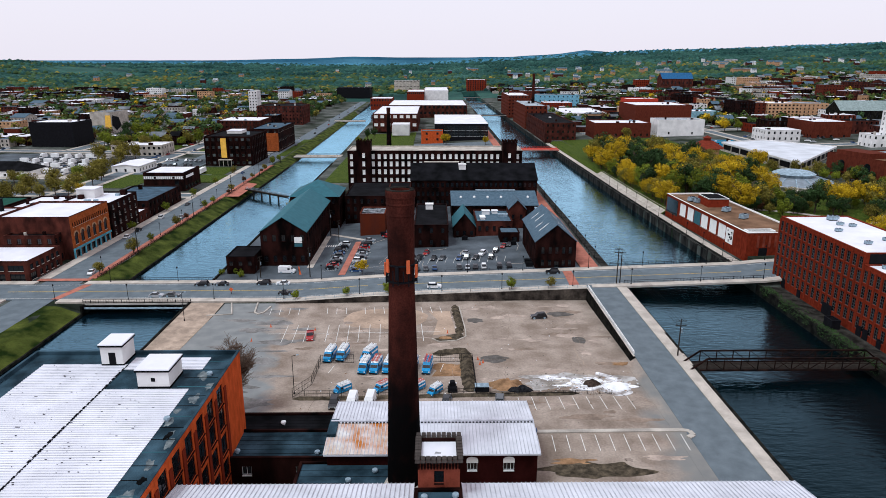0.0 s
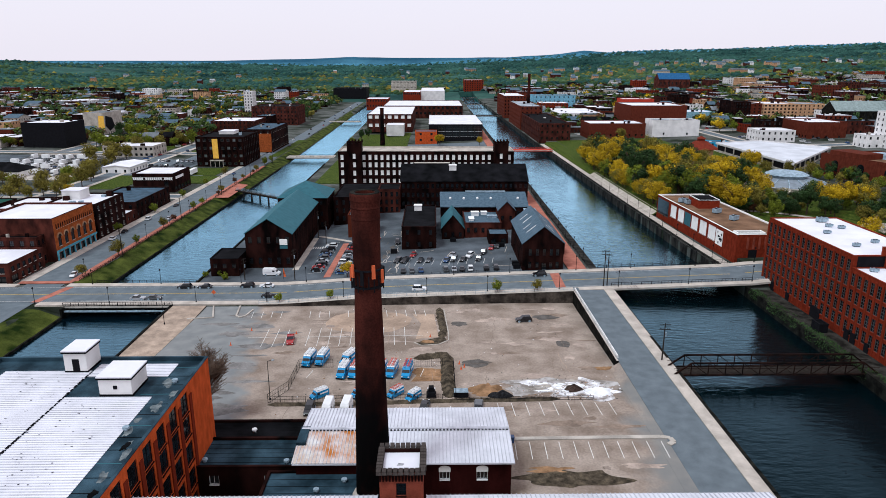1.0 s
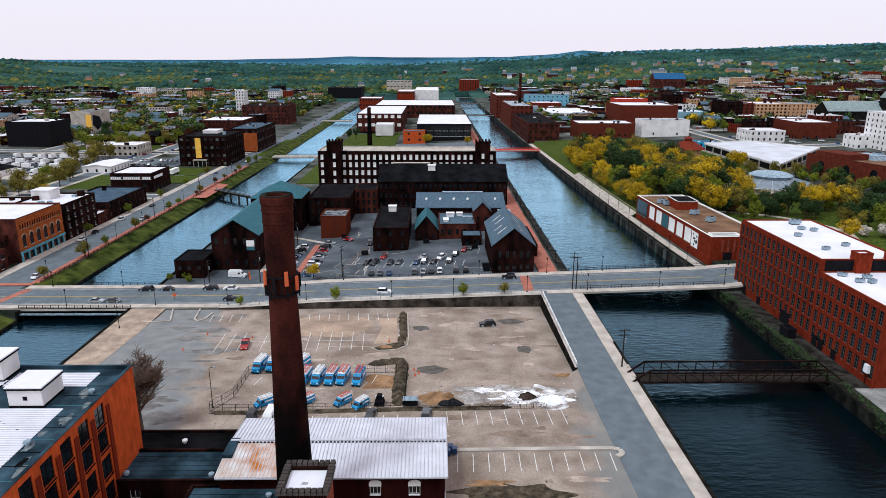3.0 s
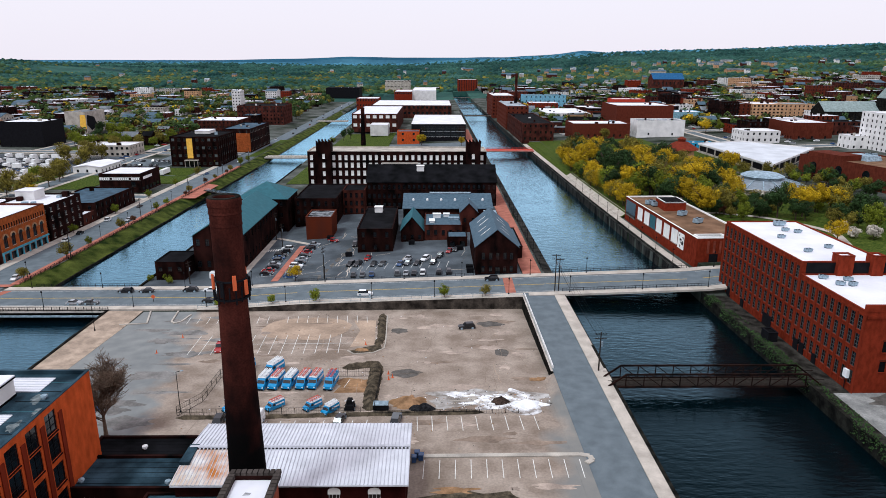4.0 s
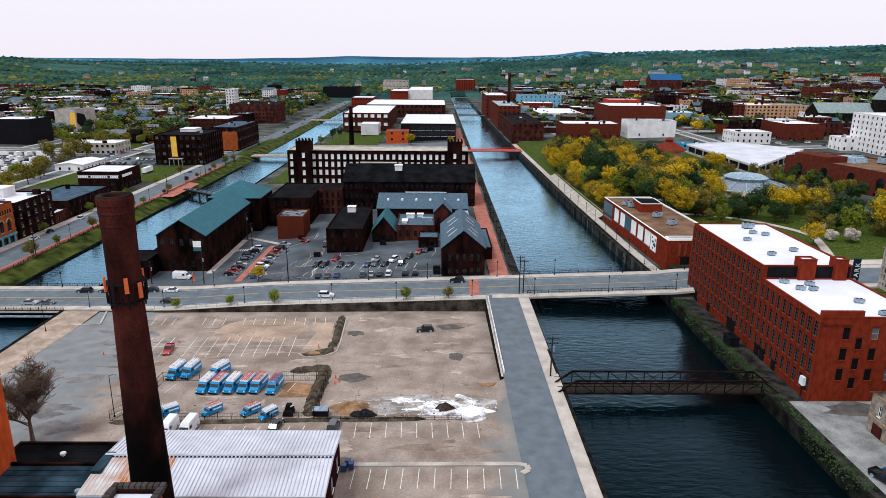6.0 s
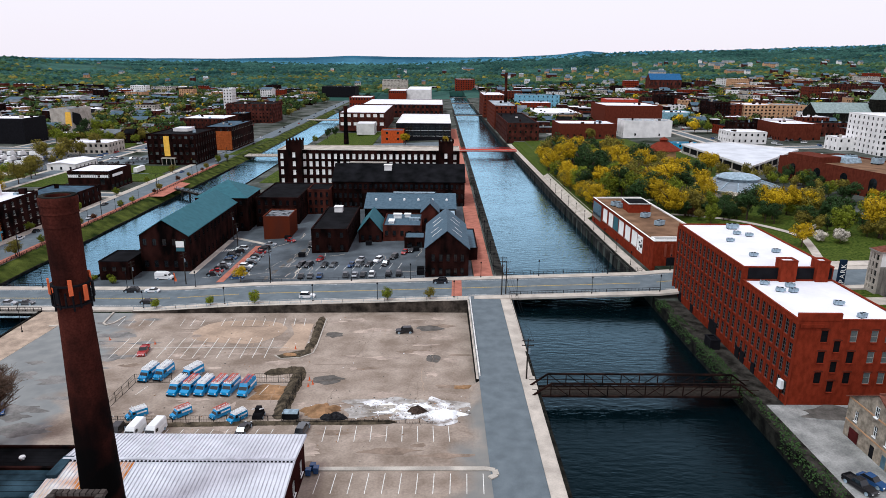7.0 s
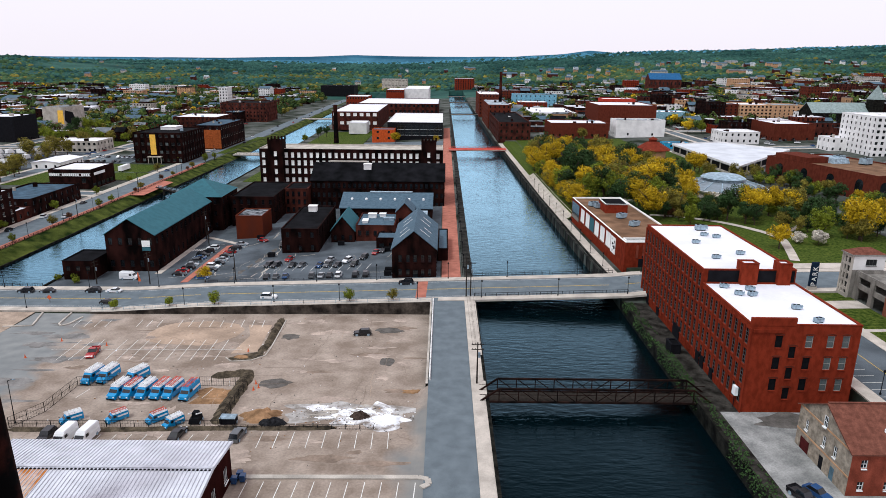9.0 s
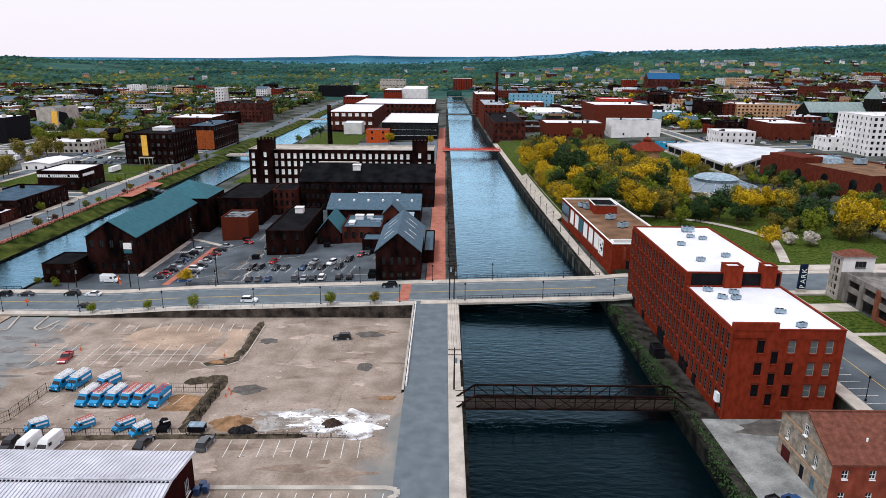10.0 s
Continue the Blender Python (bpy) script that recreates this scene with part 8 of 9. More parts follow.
# scrub on the east bank
g = Geo(LEAF[2], LEAF[3])
rb = random.Random(9)
for k in range(9000):
    y = rb.uniform(60, 181)
    x = 101.9 + 3.0 * rb.random() ** 1.4
    z = 0.4 + rb.uniform(-2.2, 0.8) * (1 if x < 103.4 else 0.3) + 0.3
    s = rb.uniform(0.1, 0.26)
    if noise.noise((y * 0.12, x * 0.4, 2.0)) < -0.12:
        continue
    t = Vector((rb.uniform(-1, 1), rb.uniform(-1, 1), rb.uniform(-0.3, 1))).normalized() * s
    b = t.orthogonal().normalized() * s * 0.7
    o = Vector((x, y, z))
    g.poly([o - t, o - b, o + t, o + b], 0)
tagged(new("bank_scrub", g.mesh("bank_scrub")), "ragged green scrub hanging over the canal wall", "scrub", kind="stuff")

sheet('apron_patch', PATCH, blob(118, 117, 7, 3, 61, rough=0.6), lambda x, y: 0.3, 0.17, 'dark ragged patch beside the mill', 'pavement')
# street markings
for yy, mat in ((191.86, PAINT_YELLOW), (192.14, PAINT_YELLOW), (185.6, PAINT_WHITE), (198.6, PAINT_WHITE)):
    line(-140, yy, 140, yy, on_base, 0.37, 0.12, mat)
sheet("crossing", BRICK_PAVING, [(42.8, 184.8), (45.9, 184.8), (46.2, 199.4), (43.2, 199.4)], on_base, 0.39, "red brick pedestrian crossing", "crossing")
sheet("crossing", BRICK_PAVING, [(-122, 184.6), (-119.5, 184.6), (-116, 199), (-118.8, 199)], on_base, 0.39, "red brick pedestrian crossing", "crossing")
sheet("crossing", BRICK_PAVING, [(-137, 202.8), (-137, 205.2), (-119, 205.2), (-119, 202.8)], on_base, 0.52, "red brick pedestrian crossing", "crossing")
strip("pavement_west", PAVING, -138, -134, 206, 470, on_base, 0.34, "pale pavement along the shops", "pavement", 1, 12, 0.3)
strip("pavement_brick", BRICK_PAVING, -121, -118.2, 206, 470, on_base, 0.34, "red brick pavement along the canal bank", "pavement", 1, 12, 0.3)
strip("pavement_mill", PAVING, 133.5, 136.5, 60, 181, on_base, 0.4, "pale pavement beside the red mill", "pavement", 1, 5, 0.3)
strip("pavement_garage", PAVING, 151, 154, 60, 181, on_base, 0.42, "pale pavement", "pavement", 1, 5, 0.3)
strip("garage_drive", PAVING, 154, 164, 168.2, 174, on_base, 0.42, "pale concrete drive into the garage", "pavement", 1, 1)
strip("garage_path", PAVING, 154, 164, 152.6, 154.2, on_base, 0.42, "pale concrete path over the lawn", "pavement", 1, 1)
strip("lawn_garage", GRASS, 154, 163.8, 100, 180.5, on_base, 0.35, "mown lawn beside the garage", "grass", 1, 5)
for y in (60, 80, 100, 120, 140, 160):
    line(144, y, 144, y + 20, on_base, 0.33, 0.14, PAINT_YELLOW)
for k in range(14):
    line(136.8, 100 + 3 * k, 141, 100 + 3 * k, on_base, 0.33, 0.13)
def on_park(x, y):
    return base(x + 9)


def park_path(pts, w):
    """A curving paved path along a smooth line."""
    smooth = []
    for k in range(len(pts) - 1):
        a, b, c, d = (Vector(pts[min(max(k + q, 0), len(pts) - 1)]) for q in (-1, 0, 1, 2))
        for q in range(6):
            t = q / 6
            smooth.append(0.5 * ((2 * b) + (c - a) * t + (2 * a - 5 * b + 4 * c - d) * t * t + (3 * b - a - 3 * c + d) * t ** 3))
    smooth.append(Vector(pts[-1]))
    g = Geo(PAVING)
    for k, p in enumerate(smooth):
        d = (smooth[min(k + 1, len(smooth) - 1)] - smooth[max(k - 1, 0)]).normalized()
        n = Vector((-d.y, d.x)) * w / 2
        for q in (n, -n):
            x, y = p + q
            g.v.append((x, y, on_park(x, y) + 0.36))
        if k:
            g.f.append((2 * k - 2, 2 * k - 1, 2 * k + 1, 2 * k))
            g.m.append(0)
    structure("park_path", g, "curving pale park path", "pavement")


park_path([(128.5, 277), (141, 279.5), (154.5, 273), (164, 264.5), (171.5, 252), (175, 240), (172, 228), (166, 211)], 3.0)
park_path([(196, 262), (186, 252), (174.8, 243)], 2.4)
strip("park_street_grass", GRASS, 128.2, 214, 208.6, 224, on_park, 0.14, "park lawn along the street", "grass", 8, 2)
strip("park_pavement", PAVING, 127.8, 214, 203.4, 208.6, on_park, 0.16, "pale pavement along the park", "pavement", 8, 1)
# yard markings
sheet("yard_walk", PAVING, [(-47.0, 217), (-44.8, 217), (-44.8, 262), (-47.0, 262)], on_base, 0.24, "pale concrete walk along the works", "pavement")
sheet("yard_walk", PAVING, [(-45.6, 264.5), (-44.6, 266), (-29.2, 253.2), (-30.2, 251.7)], on_base, 0.22, "pale concrete walk across the yard", "pavement")
for k in range(7):
    line(-44.4 + 0.95 * k, 244.8, -44.4 + 0.95 * k, 247.6, on_base, 0.15, 0.5)
for k in range(9):
    line(-40.5, 212 + 5 * k, -34.5, 212.5 + 5 * k, on_base, 0.14)
    line(-31, 212 + 5 * k, -25, 212.5 + 5 * k, on_base, 0.14)
for k in range(12):
    line(-9 + 3.1 * k, 214.5, -8 + 3.1 * k, 221, on_base, 0.14)
sheet("yard_island", BRICK_PAVING, [(-34, 206), (-31.6, 206), (-30.5, 250), (-32.8, 250)], on_base, 0.22, "brick strip between parked cars", "pavement")
for k in range(7):
    sheet("yard_patch", PATCH, blob(-18 + 1.2 * k, 208 + 6.5 * k, 0.6 + 0.4 * (k % 2), 2.4, 21 + k, rough=0.8), on_base, 0.13, "pale worn tar repairs in the yard", "parking lot")

# ---- vehicles ----
WHEEL = None


def wheel_mesh():
    global WHEEL
    if WHEEL is None:
        g = Geo(RUBBER, GALV)
        n = 12
        for x, r, mi in ((0, 0.34, 0),):
            i = len(g.v)
            for w in (-0.11, 0.11):
                for s in range(n):
                    a = 2 * math.pi * s / n
                    g.v.append((w, r * math.cos(a), r * math.sin(a)))
            for s in range(n):
                q = (s + 1) % n
                g.f.append((i + s, i + q, i + n + q, i + n + s))
                g.m.append(0)
            g.f += [tuple(i + s for s in range(n))[::-1], tuple(i + n + s for s in range(n))]
            g.m += [1, 1]
        WHEEL = g.mesh("wheel")
    return WHEEL


def hull(g, profile, half, mi=0, taper=1.0):
    """Extrudes a side profile (y, z, inset) across the width."""
    n = len(profile)
    i = len(g.v)
    for s in (-1, 1):
        for (y, z, ins) in profile:
            g.v.append((s * (half - ins), y, z))
    for k in range(n):
        q = (k + 1) % n
        g.f.append((i + k, i + q, i + n + q, i + n + k))
        g.m.append(mi)
    g.f += [tuple(i + k for k in range(n))[::-1], tuple(i + n + k for k in range(n))]
    g.m += [mi, mi]


def make_car(colour, shape, label, plain=False):
    L, W = {"sedan": (4.6, 0.9), "suv": (4.7, 0.94), "pickup": (5.4, 0.97)}[shape]
    th = thing("car" if shape != "pickup" else "pickup_truck", label, "car" if shape != "pickup" else "pickup truck", (0, 0, 0), "parked cars")
    p = CAR_PAINT[colour]
    g = Geo(p)
    h0, h1 = (0.85, 1.45) if shape == "sedan" else (1.0, 1.72)
    y0, y1 = -L / 2, L / 2
    hull(g, [(y0, 0.35, 0.08), (y0 + 0.15, 0.25, 0.02), (y1 - 0.15, 0.25, 0.02), (y1, 0.4, 0.08), (y1 - 0.05, h0 - 0.12, 0.1), (y1 - 0.5, h0, 0.05), (y0 + 1.2, h0 + 0.02, 0.03), (y0 + 0.25, h0 - 0.1, 0.1), (y0, h0 - 0.3, 0.12)], W)
    cab = {"sedan": (-0.95, -0.25, 1.0, 1.75), "suv": (-1.0, -0.4, 1.75, 2.2), "pickup": (-0.9, -0.35, 0.75, 1.1)}[shape]
    hull(g, [(cab[1], h1, 0.24), (cab[2], h1 + 0.01, 0.24), (cab[2] - 0.1, h1 - 0.06, 0.2), (cab[1] + 0.1, h1 - 0.06, 0.2)], W)
    if shape == "pickup":
        g.box(-W + 0.12, W - 0.12, 1.0, 2.6, 0.86, 0.9)
        for a, b, c, d in ((-W, -W + 0.1, 1.1, 2.68), (W - 0.1, W, 1.1, 2.68), (-W, W, 2.6, 2.7)):
            g.box(a, b, c, d, 0.8, 1.2)
    part("body", g, th)
    g = Geo(CAR_GLASS)
    hull(g, [(cab[0], h0 - 0.02, 0.1), (cab[3], h0 - 0.02, 0.1), (cab[2], h1 - 0.03, 0.22), (cab[1], h1 - 0.03, 0.22)], W)
    part("car_glass", g, th, "dark tinted glass")
    for sx in () if plain else (-1, 1):
        for y in (y0 + 0.85, y1 - 0.85):
            part("wheel", wheel_mesh(), th, at=(sx * (W - 0.1), y, 0.34))
        g = Geo(WHITE_PAINT)
        g.box(sx * (W - 0.32) - 0.16, sx * (W - 0.32) + 0.16, y0 - 0.01, y0 + 0.1, 0.58, 0.72)
        part("headlight", g, th)
    return th


CARS = {}
PLACED = set()
TURN = {}


def car(colour, shape, x, y, z, turn, plain=False):
    key = (colour, shape, plain)
    m = pose(x, y, z, 0, 0, turn)
    if key not in CARS:
        word = {"sedan": "saloon car", "suv": "sport utility car", "pickup": "pickup truck"}[shape]
        CARS[key] = make_car(colour, shape, f"parked {colour} {word} with dark glass", plain)
        CARS[key].matrix_basis = m
        return CARS[key]
    return copy_thing(CARS[key], m)


def lot_car(c, s, x, y, t):
    car(c, s, x, y, lot_z(x, y) + 0.07, t)


lot_car("red", "pickup", -33.8, 151, 8)
lot_car("black", "suv", 29.9, 164.6, -84)
lot_car("grey", "suv", 13.4, 111.6, 174)
lot_car("black", "sedan", 2.2, 112, 172)
lot_car("blue", "sedan", -49, 120, 30)
lot_car("black", "suv", -21.5, 111.2, 0)
yc = [("black", "sedan"), ("black", "suv"), ("silver", "sedan"), ("grey", "sedan"), ("black", "suv"), ("black", "sedan"), ("blue", "sedan"), ("red", "sedan"), ("white", "suv"), ("grey", "suv")]
for k, (x, y) in enumerate([(-37.4, 214), (-37.6, 217.6), (-37, 221), (-37.2, 225), (-37.6, 229), (-37.4, 233), (-37.6, 237), (-37, 241), (-37, 246), (-28, 209), (-28.2, 213), (-28, 217), (-28.4, 221), (-28, 225), (-28.2, 229.5), (-28, 234), (-28.2, 239), (-27.8, 244), (-27, 250)]):
    c, s = yc[(k * 7 + k // 3) % len(yc)]
    car(c, s, x, y, base(x) + 0.12, 90 + rng.uniform(-8, 8) + (180 if k % 3 else 0))
for k, (x, y) in enumerate([(-8.8, 220), (-6.2, 219.6), (-3.4, 227), (-0.6, 219.4), (2.6, 219.4), (8.8, 218.6), (11.6, 219.2), (11.4, 225), (15, 218.8), (17.6, 223.6), (20.6, 219), (23, 227), (26.5, 233), (29, 235)]):
    c, s = yc[(k * 3 + 1) % len(yc)]
    car(c, s, x, y, base(x) + 0.12, rng.uniform(-24, -12))
for k, x in enumerate((-6.4, -3.4, -0.3, 8.3, 11.3, 14.1, 17, 22.5, 25.8)):
    c, s = yc[(k * 3) % len(yc)]
    car(c, s, x, 207.6, base(x) + 0.12, rng.uniform(-4, 4) + 180)
for c, s, x, y, t in (("white", "suv", -0.4, 187.2, 90), ("black", "suv", 39.5, 197.4, -90), ("black", "suv", -78.4, 197.2, -90), ("black", "sedan", -71.8, 197.4, -90), ("black", "suv", -57.8, 197.8, -90), ("white", "sedan", -51.4, 197.8, -90), ("black", "sedan", -48.4, 187.8, 90), ("silver", "sedan", -89.4, 186.6, 90), ("grey", "sedan", -84.3, 186.8, 90),
                      ("white", "sedan", -122.6, 211.6, 10), ("silver", "sedan", -123, 299, 5), ("white", "suv", -132.6, 299, 185), ("grey", "sedan", -123, 330, 0), ("white", "sedan", -132.4, 262, 180), ("black", "sedan", -132.6, 274, 180), ("black", "suv", -10.4, 246, 0), ("red", "sedan", -20, 254, 60)):
    car(c, s, x, y, base(x) + (0.36 if 184 < y < 200 else 0.22), t)
for k in range(44):
    col, row = k % 11, k // 11
    x, y = -300 + col * 4.6 + row * 3, 440 + row * 17
    car(*rng.choice(yc[2:9:2] + [("white", "sedan"), ("silver", "sedan")]), x, y, base(x) + 0.05, rng.choice((0, 180)) + rng.uniform(-4, 4), True)
strip("car_park_west", ASPHALT_DARK, -345, -222, 425, 520, on_base, 0.2, "car park full of pale cars", "parking lot", 4, 3)
for k in range(18):
    y = 330 + k * 52
    car(*yc[(k * 3) % 10], (-124.5 if k % 2 else -131) + drift(y), y, base(-128) + 0.05, 0 if k % 2 else 180, True)
# the car park between the store and the banner block, and a white trailer
rc = random.Random(77)
for k in range(24):
    x, y = -214 + (k % 12) * 3.6, 466 + (k // 12) * 22 + rc.uniform(-0.5, 0.5)
    if rc.random() < 0.8:
        car(*rc.choice(yc[:5] + [("white", "sedan"), ("silver", "sedan"), ("white", "suv")]), x, y, base(x) + 0.24, rc.choice((0, 180)) + rc.uniform(-4, 4), True)
g = Geo(WHITE_PAINT)
g.box(-1.3, 1.3, -6, 6, 1.0, 3.9, bevel=0.08)
trailer = thing("trailer", "white box trailer parked beside the store", "trailer", (-158, 432, base(-158) + 0.1))
part("body", g, trailer)
for sx in (-1.0, 1.0):
    for y in (3.0, 4.4, -4.6):
        g = Geo(STEEL_DARK)
        g.box(sx - 0.15, sx + 0.15, y - 0.5, y + 0.5, 0, 1.02, bevel=0.2)
        part("wheel", g, trailer)
for c, s, x, y, t in (("black", "suv", 118, 88.5, 200), ("blue", "sedan", 121.6, 88.8, 200)):
    car(c, s, x, y, 0.47, t)

VAN_BLUE = CAR_PAINT["teal"]


def make_van(paint, roof_paint, label, rack, ladder):
    th = thing("work_van", label, "van", (0, 0, 0), "vans in the pen")
    g = Geo(paint)
    hull(g, [(-3.0, 0.4, 0.08), (-2.9, 0.3, 0.03), (2.9, 0.3, 0.03), (3.0, 0.5, 0.05), (2.95, 2.3, 0.12), (-1.2, 2.35, 0.14), (-1.35, 2.3, 0.14), (-2.1, 1.35, 0.06), (-2.9, 1.1, 0.1)], 1.02)
    part("body", g, th)
    g = Geo(roof_paint)
    hull(g, [(-1.25, 2.33, 0.12), (2.92, 2.28, 0.12), (2.8, 2.55, 0.24), (-1.0, 2.6, 0.24)], 1.02)
    part("roof", g, th, "white raised roof")
    g = Geo(CAR_GLASS)
    hull(g, [(-2.08, 1.42, 0.14), (-2.04, 1.42, 0.14), (-1.34, 2.22, 0.2), (-1.38, 2.24, 0.2)], 1.02)
    part("windscreen", g, th)
    for sx in (-1, 1):
        g = Geo(CAR_GLASS)
        g.box(sx * 0.97 - 0.02, sx * 0.97 + 0.02, -1.3, -0.5, 1.4, 2.0)
        part("side_window", g, th)
        g = Geo(WHITE_PAINT)
        g.box(sx * 1.0 - 0.03, sx * 1.0 + 0.03, -0.2, 2.6, 1.3, 1.7)
        part("stripe", g, th, "pale lettering band")
        for y in (-2.0, 1.9):
            part("wheel", wheel_mesh(), th, at=(sx * 0.9, y, 0.34))
        g = Geo(WHITE_PAINT)
        g.box(sx * 0.75 - 0.15, sx * 0.75 + 0.15, -3.02, -2.9, 0.75, 0.95)
        part("headlight", g, th)
    g = Geo(STEEL_DARK)
    g.box(-0.95, 0.95, -3.08, -2.95, 0.32, 0.55)
    part("bumper", g, th)
    if rack:
        g = Geo(GALV)
        for y in (-0.6, 0.8, 2.2):
            g.box(-0.95, 0.95, y, y + 0.08, 2.72, 2.8)
            for x in (-0.93, 0.87):
                g.box(x, x + 0.06, y, y + 0.08, 2.5, 2.75)
        part("ladder_rack", g, th)
        g = Geo(ladder)
        for x0 in (-0.7, 0.2):
            for x in (x0, x0 + 0.42):
                g.box(x, x + 0.08, -1.6, 2.8, 2.8, 2.9)
            for k in range(12):
                g.box(x0, x0 + 0.45, -1.5 + 0.36 * k, -1.42 + 0.36 * k, 2.82, 2.88)
        part("ladder", g, th)
    return th


LADDER_RED = material("red_ladder", (0.5, 0.08, 0.05), rough=0.5)
VANS = [make_van(VAN_BLUE, CAR_PAINT["white"], "bright blue work van with white roof and ladder rack", True, WHITE_PAINT), make_van(VAN_BLUE, CAR_PAINT["white"], "bright blue work van carrying red ladders", True, LADDER_RED),
        make_van(CAR_PAINT["white"], CAR_PAINT["white"], "plain white work van", False, WHITE_PAINT), make_van(VAN_BLUE, VAN_BLUE, "bright blue high-roof van with red ladder", True, LADDER_RED)]
put = set()
for kind, x, y, t in ((0, -16.9, 129.4, -10), (1, -14.2, 129.4, -10), (0, -11.2, 129.4, -10), (1, -8.2, 129.4, -10), (1, -5.6, 129.4, -10), (3, -2.0, 128.9, -8), (0, -26.2, 136.6, -10), (0, -23.1, 137.2, -10), (0, -16.6, 136.6, -24), (0, -20.6, 117.8, -48), (1, -12.0, 118.2, -42), (1, -4.2, 118.0, -40), (0, -0.3, 116.2, -36), (2, -17.6, 110.2, -2), (2, -13.9, 110.5, -4)):
    m = pose(x, y, lot_z(x, y) + 0.07, 0, 0, t)
    if kind not in put:
        put.add(kind)
        VANS[kind].matrix_basis = m
    else:
        o = copy_thing(VANS[kind], m)
        if 115 < y < 120:
            o.scale = (0.8, 0.68, 0.72)
wv = copy_thing(VANS[2], pose(-53, 211.5, base(-53) + 0.12, 0, 0, 85))



def make_truck():
    th = thing("box_truck", "white box truck parked in the town lot", "truck", (0, 0, 0), "box trucks")
    g = Geo(WHITE_PAINT)
    g.box(-1.2, 1.2, -1.6, 4.0, 0.9, 3.7, bevel=0.08)
    part("box", g, th)
    g = Geo(CAR_PAINT["white"])
    hull(g, [(-3.4, 0.5, 0.1), (-1.7, 0.5, 0.05), (-1.7, 2.5, 0.15), (-2.3, 2.5, 0.18), (-2.8, 1.5, 0.1), (-3.4, 1.3, 0.15)], 1.1)
    part("cab", g, th)
    g = Geo(CAR_GLASS)
    hull(g, [(-2.84, 1.52, 0.16), (-2.8, 1.5, 0.16), (-2.33, 2.42, 0.24), (-2.37, 2.44, 0.24)], 1.1)
    part("windscreen", g, th)
    for sx in (-1, 1):
        for y in (-2.5, 2.6):
            part("wheel", wheel_mesh(), th, at=(sx * 0.95, y, 0.34))
    return th


TRUCK = make_truck()
rk = random.Random(12)
for k in range(26):
    x, y = -300 + 9 * (k % 7) + rk.uniform(-1, 1), 424 + 24 * (k // 7) + rk.uniform(-2, 2)
    m = pose(x, y, base(x) + 0.2, 0, 0, rk.choice((0, 90, 180)) + rk.uniform(-6, 6))
    if k:
        copy_thing(TRUCK, m)
    else:
        TRUCK.matrix_basis = m

# small machines in the pen
sk = thing("skid_loader", "black skid loader with a pale raised arm", "loader", (3.6, 117.5, lot_z(3.6, 117.5) + 0.07))
g = Geo(STEEL_DARK)
g.box(-0.9, 0.9, -1.4, 1.2, 0.4, 1.3, bevel=0.1)
g.box(-0.6, 0.6, -0.6, 0.8, 1.3, 2.2, bevel=0.1)
part("body", g, sk)
g = Geo(WHITE_PAINT)
g.beam((-0.75, 1.0, 1.4), (-0.75, -1.6, 2.6), 0.18)
g.beam((0.75, 1.0, 1.4), (0.75, -1.6, 2.6), 0.18)
part("arm", g, sk)
for sx in (-1, 1):
    for y in (-0.9, 0.7):
        part("wheel", wheel_mesh(), sk, at=(sx * 0.95, y, 0.36))
bx = thing("tool_trailer", "black trailer with a pale lid", "trailer", (10, 117, lot_z(10, 117) + 0.07))
g = Geo(STEEL_DARK)
g.box(-1.5, 1.5, -0.9, 0.9, 0.3, 1.4)
part("box", g, bx)
g = Geo(GALV)
g.box(-1.55, 1.55, -0.95, 0.95, 1.4, 1.5, bevel=0.05)
part("lid", g, bx)
for sx in (-1, 1):
    part("wheel", wheel_mesh(), bx, at=(sx * 1.5, 0, 0.34))


def cone(x, y):
    g = Geo(ORANGE_PLASTIC)
    g.box(-0.25, 0.25, -0.25, 0.25, 0, 0.05)
    g.tube(0, 0, [(0.05, 0.2), (0.9, 0.05)], 8)
    single("traffic_cone", g, "orange traffic cone on the asphalt", "cone", (x, y, lot_z(x, y) + 0.06), "traffic cones")


for x, y in ((10.3, 134.6), (11.4, 132.6), (10.6, 131.5), (3.2, 153.2), (-46.5, 160), (-49, 149), (-33.5, 157)):
    cone(x, y)
for x, y in ((17.9, 98.2), (17.4, 96.8), (18.6, 97.4)):
    th = thing("wheeled_bin", "dark blue wheeled bin beside the hall", "bin", (x, y, 0.05), "bins")
    g = Geo(CAR_PAINT["blue"])
    g.box(-0.4, 0.4, -0.45, 0.45, 0.1, 1.2, bevel=-0.06)
    part("tub", g, th)
    g = Geo(CAR_PAINT["blue"])
    g.box(-0.5, 0.5, -0.55, 0.55, 1.2, 1.3, bevel=0.08)
    part("lid", g, th)

# ---- fences, lamps and poles ----


